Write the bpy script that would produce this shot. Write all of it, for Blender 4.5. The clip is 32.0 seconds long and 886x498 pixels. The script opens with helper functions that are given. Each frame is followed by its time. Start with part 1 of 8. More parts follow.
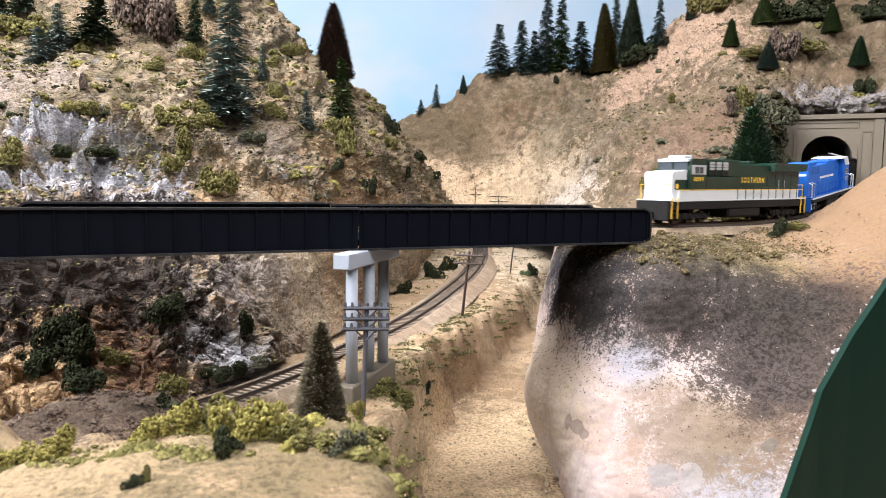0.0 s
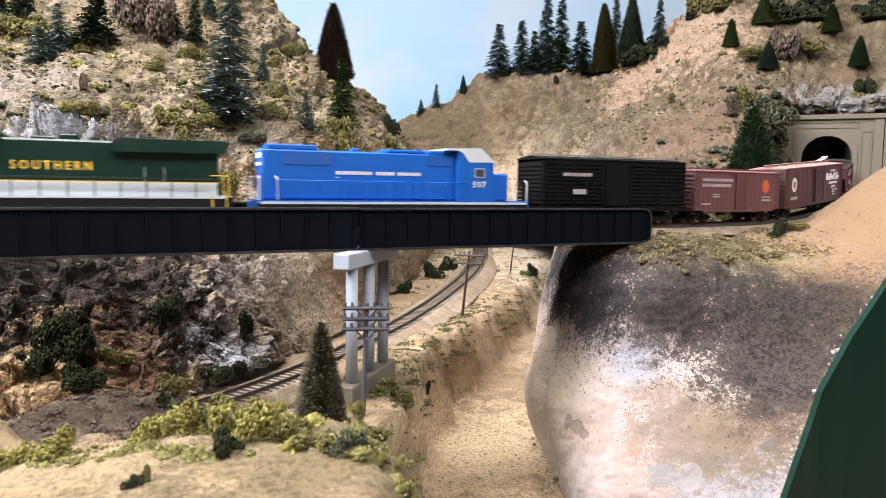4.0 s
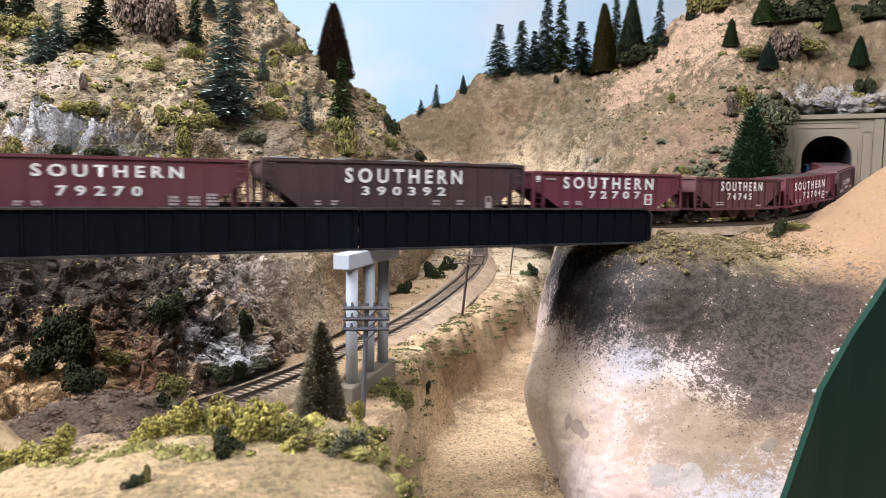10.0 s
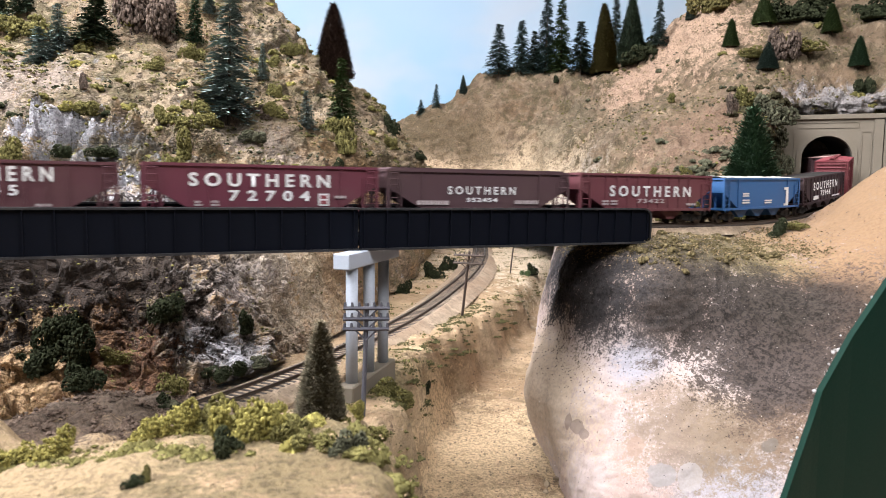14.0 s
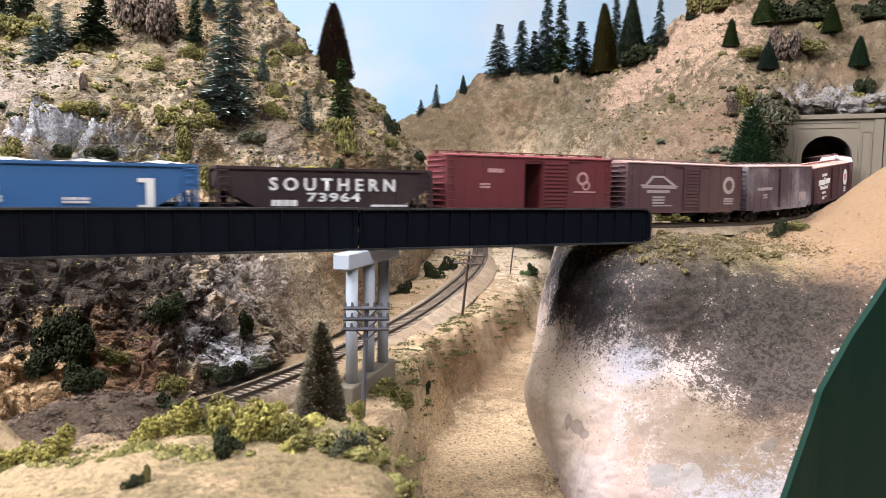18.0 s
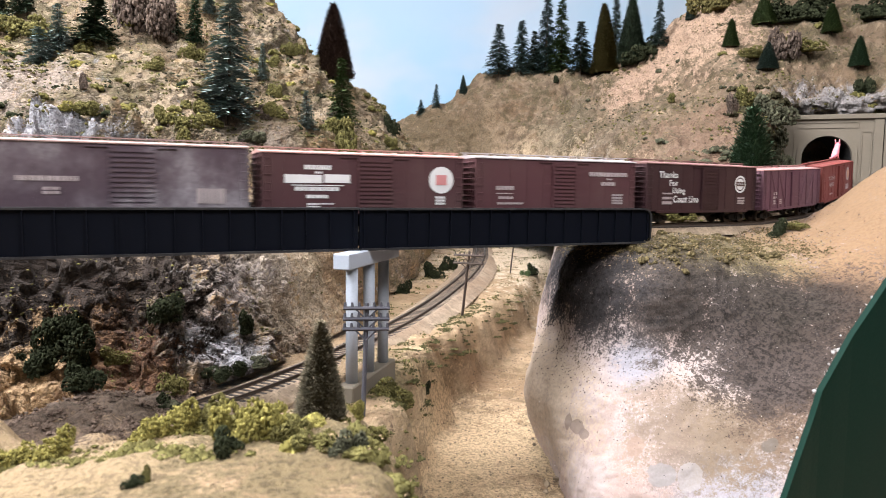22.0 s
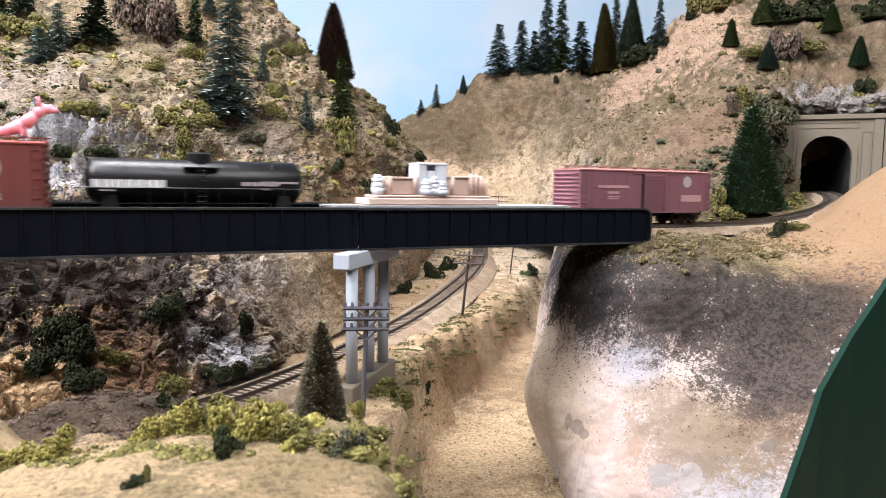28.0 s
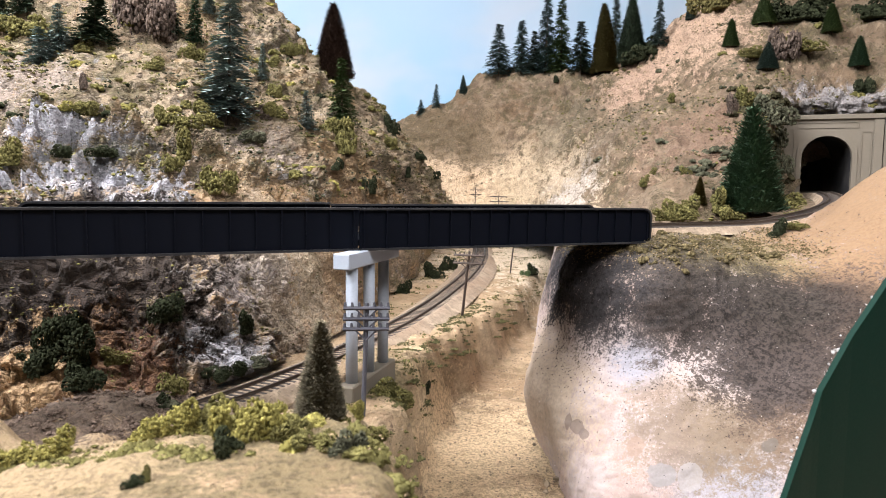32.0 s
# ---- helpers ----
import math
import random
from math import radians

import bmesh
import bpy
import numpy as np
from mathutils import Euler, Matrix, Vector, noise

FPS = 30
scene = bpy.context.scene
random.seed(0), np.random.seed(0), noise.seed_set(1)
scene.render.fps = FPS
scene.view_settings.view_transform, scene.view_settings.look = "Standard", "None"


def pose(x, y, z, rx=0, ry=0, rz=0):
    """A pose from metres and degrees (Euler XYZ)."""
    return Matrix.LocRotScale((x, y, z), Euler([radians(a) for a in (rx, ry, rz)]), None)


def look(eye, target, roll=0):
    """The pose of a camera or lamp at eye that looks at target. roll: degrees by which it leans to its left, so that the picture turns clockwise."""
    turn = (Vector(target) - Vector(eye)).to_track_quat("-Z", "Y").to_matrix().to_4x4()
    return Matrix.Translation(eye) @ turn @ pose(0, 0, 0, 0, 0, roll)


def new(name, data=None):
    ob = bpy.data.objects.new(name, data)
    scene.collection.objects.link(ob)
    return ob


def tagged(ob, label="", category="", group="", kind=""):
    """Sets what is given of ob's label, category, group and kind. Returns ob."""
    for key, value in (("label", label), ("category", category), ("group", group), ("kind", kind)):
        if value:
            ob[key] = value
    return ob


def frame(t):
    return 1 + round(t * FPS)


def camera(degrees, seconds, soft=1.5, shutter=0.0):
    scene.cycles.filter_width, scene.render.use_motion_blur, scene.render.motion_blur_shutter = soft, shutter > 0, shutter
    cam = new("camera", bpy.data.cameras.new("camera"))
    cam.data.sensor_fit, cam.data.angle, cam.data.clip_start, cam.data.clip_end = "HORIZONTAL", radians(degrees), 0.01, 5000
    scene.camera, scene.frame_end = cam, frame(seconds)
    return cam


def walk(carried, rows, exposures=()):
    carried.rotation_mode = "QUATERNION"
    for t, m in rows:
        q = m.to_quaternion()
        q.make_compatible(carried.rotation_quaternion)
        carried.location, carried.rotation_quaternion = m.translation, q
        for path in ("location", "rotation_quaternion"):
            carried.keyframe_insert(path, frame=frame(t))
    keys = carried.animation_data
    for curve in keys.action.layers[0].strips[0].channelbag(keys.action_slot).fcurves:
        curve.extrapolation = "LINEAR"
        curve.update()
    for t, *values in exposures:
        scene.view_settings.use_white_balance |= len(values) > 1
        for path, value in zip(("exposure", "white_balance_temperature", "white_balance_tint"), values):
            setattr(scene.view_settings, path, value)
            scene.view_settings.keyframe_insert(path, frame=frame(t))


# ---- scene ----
import functools

EYE = (0.0, 0.0, 1.3)
cam = camera(64, 32.0, soft=0.9, shutter=0.5)
AHEAD = (0.0, math.cos(radians(5)), 1.3 - math.sin(radians(5)))
cam.data.dof.use_dof, cam.data.dof.focus_distance, cam.data.dof.aperture_fstop = True, 0.66, 24.0
walk(cam, [(0.0, look(EYE, AHEAD, 0.8)), (32.0, look(EYE, AHEAD, 0.8))], exposures=[(0.0, 0.0), (32.0, 0.0)])

# ---- light: a club room under unseen ceiling panels, tilted fill panels added at either side ----
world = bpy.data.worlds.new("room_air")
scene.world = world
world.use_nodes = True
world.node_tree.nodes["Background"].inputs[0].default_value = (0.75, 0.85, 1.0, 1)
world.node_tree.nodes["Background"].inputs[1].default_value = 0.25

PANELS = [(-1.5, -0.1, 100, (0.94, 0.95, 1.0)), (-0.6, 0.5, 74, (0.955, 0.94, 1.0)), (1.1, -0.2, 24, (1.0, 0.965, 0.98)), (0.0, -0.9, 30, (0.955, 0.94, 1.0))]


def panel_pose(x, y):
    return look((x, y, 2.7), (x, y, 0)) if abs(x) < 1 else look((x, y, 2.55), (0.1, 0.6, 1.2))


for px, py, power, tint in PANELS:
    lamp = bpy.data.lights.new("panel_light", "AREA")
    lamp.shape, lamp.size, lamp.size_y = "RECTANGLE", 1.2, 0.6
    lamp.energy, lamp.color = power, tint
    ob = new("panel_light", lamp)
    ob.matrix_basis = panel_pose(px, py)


# ---- materials ----
def nodes_of(name, rough=0.8, metal=0.0):
    m = bpy.data.materials.new(name)
    m.use_nodes = True
    nt = m.node_tree
    b = nt.nodes["Principled BSDF"]
    b.inputs["Roughness"].default_value = rough
    b.inputs["Metallic"].default_value = metal
    return m, nt, b


def add(nt, kind, **vals):
    n = nt.nodes.new(kind)
    for k, v in vals.items():
        n.inputs[k].default_value = v
    return n


def noise_node(nt, vec, scale, detail=4.0, rough=0.6):
    n = add(nt, "ShaderNodeTexNoise", Scale=scale, Detail=detail, Roughness=rough)
    nt.links.new(vec, n.inputs["Vector"])
    return n.outputs["Fac"]


def ramp(nt, fac, lo, hi):
    n = nt.nodes.new("ShaderNodeMapRange")
    n.interpolation_type = "SMOOTHSTEP"
    nt.links.new(fac, n.inputs["Value"])
    n.inputs["From Min"].default_value, n.inputs["From Max"].default_value = lo, hi
    return n.outputs["Result"]


def mix(nt, fac, a, b):
    n = nt.nodes.new("ShaderNodeMix")
    n.data_type = "RGBA"
    if isinstance(fac, (int, float)):
        n.inputs["Factor"].default_value = fac
    else:
        nt.links.new(fac, n.inputs["Factor"])
    for sock, v in ((n.inputs["A"], a), (n.inputs["B"], b)):
        if isinstance(v, tuple):
            sock.default_value = (*v, 1)
        else:
            nt.links.new(v, sock)
    return n.outputs["Result"]


def calc(nt, op, a, b=None):
    n = nt.nodes.new("ShaderNodeMath")
    n.operation = op
    for sock, v in zip(n.inputs, (a, b)):
        if v is None:
            continue
        if isinstance(v, (int, float)):
            sock.default_value = v
        else:
            nt.links.new(v, sock)
    return n.outputs[0]


def bump(nt, b, height, strength=0.5, dist=0.002):
    n = add(nt, "ShaderNodeBump", Strength=strength, Distance=dist)
    nt.links.new(height, n.inputs["Height"])
    nt.links.new(n.outputs[0], b.inputs["Normal"])


def place(nt):
    return nt.nodes.new("ShaderNodeNewGeometry").outputs["Position"]


def local(nt):
    return nt.nodes.new("ShaderNodeTexCoord").outputs["Object"]


def blob_mask(nt, pos, centre, radius, scale=45.0, rag=2.4, squash=(1, 1, 1)):
    """A ragged, speckled patch of colour round a spot."""
    m = nt.nodes.new("ShaderNodeVectorMath")
    m.operation = "SUBTRACT"
    nt.links.new(pos, m.inputs[0])
    m.inputs[1].default_value = centre
    q = nt.nodes.new("ShaderNodeVectorMath")
    q.operation = "MULTIPLY"
    nt.links.new(m.outputs[0], q.inputs[0])
    q.inputs[1].default_value = squash
    d = nt.nodes.new("ShaderNodeVectorMath")
    d.operation = "LENGTH"
    nt.links.new(q.outputs[0], d.inputs[0])
    n = calc(nt, "MULTIPLY", calc(nt, "SUBTRACT", noise_node(nt, pos, scale, 6, 0.7), 0.5), rag * 2)
    f = calc(nt, "MULTIPLY", calc(nt, "SUBTRACT", noise_node(nt, pos, 420, 4, 0.7), 0.5), 2.6)
    v = calc(nt, "ADD", calc(nt, "ADD", calc(nt, "DIVIDE", d.outputs["Value"], radius), n), f)
    return ramp(nt, v, 1.4, 0.65)


@functools.lru_cache(None)
def paint(name, col, rough=0.55, metal=0.0, dirt=0.25, dirt_col=(0.12, 0.1, 0.08), scale=120.0):
    m, nt, b = nodes_of(name, rough, metal)
    b.inputs["Specular IOR Level"].default_value = 0.3
    pos = local(nt)
    big = ramp(nt, noise_node(nt, pos, scale * 0.25, 5), 0.4, 0.75)
    fine = noise_node(nt, pos, scale * 6, 4)
    c = mix(nt, calc(nt, "MULTIPLY", big, dirt), col, dirt_col)
    c = mix(nt, calc(nt, "MULTIPLY", ramp(nt, fine, 0.35, 0.7), dirt * 0.5), c, tuple(min(1, v * 1.35) for v in col))
    nt.links.new(c, b.inputs["Base Color"])
    nt.links.new(calc(nt, "ADD", calc(nt, "MULTIPLY", fine, 0.25), rough - 0.12), b.inputs["Roughness"])
    bump(nt, b, fine, 0.15, 0.0004)
    return m


def ground_material(name, sand, rock, turf, turf_amount=0.5, rock_amount=0.5, patches=(), streak=(0.5, 0.5, 0.52), streak_at=(0.56, 0.64), slope=(0.45, 0.75), relief=1.0, dark=0.3, grain=0.6, runs=0.0):
    """Plaster and sand with rock on steep faces, ground foam on gentle ones, and patches of colour, some of them
    painted shade.
    """
    m, nt, b = nodes_of(name, 0.95)
    b.inputs["Specular IOR Level"].default_value = 0.25
    pos = place(nt)
    grit = noise_node(nt, pos, 900, 3, 0.6)
    fine = noise_node(nt, pos, 330, 6, 0.75)
    mid = noise_node(nt, pos, 60, 8, 0.7)
    big = noise_node(nt, pos, 11, 6, 0.65)
    c = mix(nt, ramp(nt, mid, 0.38, 0.62), sand, tuple(v * 0.6 for v in sand))
    c = mix(nt, calc(nt, "MULTIPLY", ramp(nt, big, 0.42, 0.6), 0.6), c, tuple(v * t for v, t in zip(sand, (0.62, 0.55, 0.5))))
    if runs:
        down = nt.nodes.new("ShaderNodeMapping")
        down.inputs["Scale"].default_value = (1, 1, 0.18)
        nt.links.new(pos, down.inputs[0])
        c = mix(nt, calc(nt, "MULTIPLY", ramp(nt, noise_node(nt, down.outputs[0], 34, 6, 0.65), 0.46, 0.6), runs), c, tuple(v * t for v, t in zip(sand, (0.5, 0.48, 0.45))))
        c = mix(nt, calc(nt, "MULTIPLY", ramp(nt, noise_node(nt, down.outputs[0], 60, 6, 0.65), 0.55, 0.66), runs * 0.7), c, tuple(v * 1.5 for v in sand))
    sep = nt.nodes.new("ShaderNodeSeparateXYZ")
    nt.links.new(nt.nodes.new("ShaderNodeNewGeometry").outputs["Normal"], sep.inputs[0])
    steep = ramp(nt, calc(nt, "ADD", sep.outputs["Z"], calc(nt, "MULTIPLY", calc(nt, "SUBTRACT", mid, 0.5), 0.9)), slope[1], slope[0])
    warp = nt.nodes.new("ShaderNodeMapping")
    warp.inputs["Scale"].default_value = (1, 1, 2.2)
    warp.inputs["Rotation"].default_value = (0.35, 0.55, 0.2)
    nt.links.new(pos, warp.inputs[0])
    crag = noise_node(nt, warp.outputs[0], 42, 10, 0.75)
    crag2 = noise_node(nt, warp.outputs[0], 150, 8, 0.8)
    rc = mix(nt, ramp(nt, crag, 0.42, 0.56), tuple(v * dark for v in rock), rock)
    rc = mix(nt, calc(nt, "MULTIPLY", ramp(nt, crag2, 0.5, 0.6), 0.75), rc, tuple(v * dark * 0.8 for v in rock))
    rc = mix(nt, calc(nt, "MULTIPLY", ramp(nt, crag2, 0.44, 0.36), 0.6), rc, tuple(min(0.8, v * 1.8) for v in rock))
    rc = mix(nt, calc(nt, "MULTIPLY", ramp(nt, noise_node(nt, pos, 14, 4, 0.6), 0.48, 0.6), 0.7), rc, tuple(v * t for v, t in zip(rock, (1.35, 1.1, 0.75))))
    rc = mix(nt, ramp(nt, noise_node(nt, warp.outputs[0], 20, 9, 0.75), *streak_at), rc, streak)
    bent = nt.nodes.new("ShaderNodeVectorMath")
    bent.operation = "MULTIPLY_ADD"
    wob = add(nt, "ShaderNodeTexNoise", Scale=60.0, Detail=4.0)
    nt.links.new(pos, wob.inputs["Vector"])
    nt.links.new(wob.outputs["Color"], bent.inputs[0])
    bent.inputs[1].default_value = (0.03, 0.03, 0.03)
    nt.links.new(warp.outputs[0], bent.inputs[2])
    cracks = []
    for sc, wd in ((38.0, 0.07), (105.0, 0.1)):
        vo = add(nt, "ShaderNodeTexVoronoi", Scale=sc)
        vo.feature = "DISTANCE_TO_EDGE"
        nt.links.new(bent.outputs[0], vo.inputs["Vector"])
        cracks.append(ramp(nt, vo.outputs["Distance"], wd, 0.0))
    crack = calc(nt, "MAXIMUM", cracks[0], calc(nt, "MULTIPLY", cracks[1], 0.7))
    rc = mix(nt, calc(nt, "MULTIPLY", crack, 0.8), rc, tuple(v * 0.14 for v in rock))
    c = mix(nt, calc(nt, "MULTIPLY", steep, rock_amount), c, rc)
    if turf_amount:
        tm = calc(nt, "MULTIPLY", ramp(nt, noise_node(nt, pos, 26, 9, 0.8), 0.47, 0.56), turf_amount)
        c = mix(nt, tm, c, mix(nt, ramp(nt, fine, 0.42, 0.58), turf, tuple(v * 0.35 for v in turf)))
    # loose grains, dark and light
    c = mix(nt, calc(nt, "MULTIPLY", ramp(nt, fine, 0.53, 0.62), grain), c, tuple(v * 0.28 for v in sand))
    c = mix(nt, calc(nt, "MULTIPLY", ramp(nt, grit, 0.6, 0.7), 0.75 * grain), c, tuple(min(0.8, v * 1.5) for v in sand))
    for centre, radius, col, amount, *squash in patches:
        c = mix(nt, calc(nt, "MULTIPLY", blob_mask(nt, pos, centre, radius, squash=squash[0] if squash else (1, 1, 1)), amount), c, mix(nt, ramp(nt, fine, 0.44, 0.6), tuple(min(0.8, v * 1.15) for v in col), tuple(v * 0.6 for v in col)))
    nt.links.new(c, b.inputs["Base Color"])
    h = calc(nt, "ADD", calc(nt, "MULTIPLY", fine, 0.9), calc(nt, "ADD", mid, calc(nt, "MULTIPLY", calc(nt, "ADD", crag, crag2), 1.2 * rock_amount)))
    h = calc(nt, "SUBTRACT", h, calc(nt, "MULTIPLY", crack, 0.7 * rock_amount))
    bump(nt, b, h, min(1.0, 0.9 * relief), 0.006 * relief)
    return m


TURF = (0.14, 0.125, 0.048)
PALE = (0.62, 0.61, 0.66)
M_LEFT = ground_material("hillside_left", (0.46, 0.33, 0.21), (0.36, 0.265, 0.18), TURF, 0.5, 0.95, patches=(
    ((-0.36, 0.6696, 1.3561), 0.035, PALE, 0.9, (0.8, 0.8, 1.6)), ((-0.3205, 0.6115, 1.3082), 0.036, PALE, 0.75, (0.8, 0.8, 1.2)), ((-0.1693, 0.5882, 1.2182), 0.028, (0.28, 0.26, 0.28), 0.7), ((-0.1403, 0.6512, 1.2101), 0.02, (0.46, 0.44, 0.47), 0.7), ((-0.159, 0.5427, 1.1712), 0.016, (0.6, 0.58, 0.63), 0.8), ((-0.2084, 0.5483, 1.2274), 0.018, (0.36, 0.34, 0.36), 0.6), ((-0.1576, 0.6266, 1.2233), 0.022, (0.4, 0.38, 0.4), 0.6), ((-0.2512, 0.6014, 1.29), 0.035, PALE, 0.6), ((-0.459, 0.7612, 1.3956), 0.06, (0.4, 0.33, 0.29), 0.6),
    # The near-black patches mix dark brown rock with painted shade under the bridge.
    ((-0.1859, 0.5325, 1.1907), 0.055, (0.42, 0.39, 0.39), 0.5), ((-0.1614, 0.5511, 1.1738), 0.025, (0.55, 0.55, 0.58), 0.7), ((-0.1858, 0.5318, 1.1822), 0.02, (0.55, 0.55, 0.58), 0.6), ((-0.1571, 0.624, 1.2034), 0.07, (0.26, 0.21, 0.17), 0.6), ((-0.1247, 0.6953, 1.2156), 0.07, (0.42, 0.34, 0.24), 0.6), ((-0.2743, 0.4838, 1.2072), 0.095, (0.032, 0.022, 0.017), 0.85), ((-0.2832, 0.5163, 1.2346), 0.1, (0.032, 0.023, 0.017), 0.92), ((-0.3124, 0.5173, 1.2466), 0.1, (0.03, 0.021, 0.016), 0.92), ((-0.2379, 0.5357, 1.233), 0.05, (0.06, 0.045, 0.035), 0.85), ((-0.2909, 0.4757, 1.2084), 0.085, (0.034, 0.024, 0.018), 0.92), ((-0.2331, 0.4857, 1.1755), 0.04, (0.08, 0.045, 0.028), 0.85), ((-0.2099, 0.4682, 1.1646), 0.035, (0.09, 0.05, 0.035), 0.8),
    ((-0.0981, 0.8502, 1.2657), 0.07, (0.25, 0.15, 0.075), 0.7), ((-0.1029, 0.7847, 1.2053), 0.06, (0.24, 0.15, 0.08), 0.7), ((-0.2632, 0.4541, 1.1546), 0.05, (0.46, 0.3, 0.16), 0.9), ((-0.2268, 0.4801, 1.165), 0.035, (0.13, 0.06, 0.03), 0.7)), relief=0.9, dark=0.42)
M_HILL = ground_material("hillside_turf", (0.5, 0.385, 0.255), (0.42, 0.335, 0.245), TURF, 0.62, 0.85, patches=(
    ((-0.36, 0.6696, 1.3561), 0.035, PALE, 0.9, (0.8, 0.8, 1.6)), ((-0.3205, 0.6115, 1.3082), 0.036, PALE, 0.75, (0.8, 0.8, 1.2)), ((-0.2638, 0.6315, 1.2894), 0.04, PALE, 0.85), ((-0.3658, 0.6018, 1.3003), 0.03, PALE, 0.8), ((-0.309, 0.6552, 1.3299), 0.03, (0.13, 0.13, 0.125), 0.6, (0.6, 0.6, 1.8)), ((-0.4712, 0.7815, 1.3981), 0.06, (0.45, 0.37, 0.33), 0.6), ((-0.2016, 0.8057, 1.3297), 0.05, (0.42, 0.35, 0.31), 0.5), ((-0.1044, 0.9034, 1.2994), 0.08, (0.3, 0.19, 0.095), 0.7)), relief=1.2, slope=(0.25, 0.55), dark=0.35)
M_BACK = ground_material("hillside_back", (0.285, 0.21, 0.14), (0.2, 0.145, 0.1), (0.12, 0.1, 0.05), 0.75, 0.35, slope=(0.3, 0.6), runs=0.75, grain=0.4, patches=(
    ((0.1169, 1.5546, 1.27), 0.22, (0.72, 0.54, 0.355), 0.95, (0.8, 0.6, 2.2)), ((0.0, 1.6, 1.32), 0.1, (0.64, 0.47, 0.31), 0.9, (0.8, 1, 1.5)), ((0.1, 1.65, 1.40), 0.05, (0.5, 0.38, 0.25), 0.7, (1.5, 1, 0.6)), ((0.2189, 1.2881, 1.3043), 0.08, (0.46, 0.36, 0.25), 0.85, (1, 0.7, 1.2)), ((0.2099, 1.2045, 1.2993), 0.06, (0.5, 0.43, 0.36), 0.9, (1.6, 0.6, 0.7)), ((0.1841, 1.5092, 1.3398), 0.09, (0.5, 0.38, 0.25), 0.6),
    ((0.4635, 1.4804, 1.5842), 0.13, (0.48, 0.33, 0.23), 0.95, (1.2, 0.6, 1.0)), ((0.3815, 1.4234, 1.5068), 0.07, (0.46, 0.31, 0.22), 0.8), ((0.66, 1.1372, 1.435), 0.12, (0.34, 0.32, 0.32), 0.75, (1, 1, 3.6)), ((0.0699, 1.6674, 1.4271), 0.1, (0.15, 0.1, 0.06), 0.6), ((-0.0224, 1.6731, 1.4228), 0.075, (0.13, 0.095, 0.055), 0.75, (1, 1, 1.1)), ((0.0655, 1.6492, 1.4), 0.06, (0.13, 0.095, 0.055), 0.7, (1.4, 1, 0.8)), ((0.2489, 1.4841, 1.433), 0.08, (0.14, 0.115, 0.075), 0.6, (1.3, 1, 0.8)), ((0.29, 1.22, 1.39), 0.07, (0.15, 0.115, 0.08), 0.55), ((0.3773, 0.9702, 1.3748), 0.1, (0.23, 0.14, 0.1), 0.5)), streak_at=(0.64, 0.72))


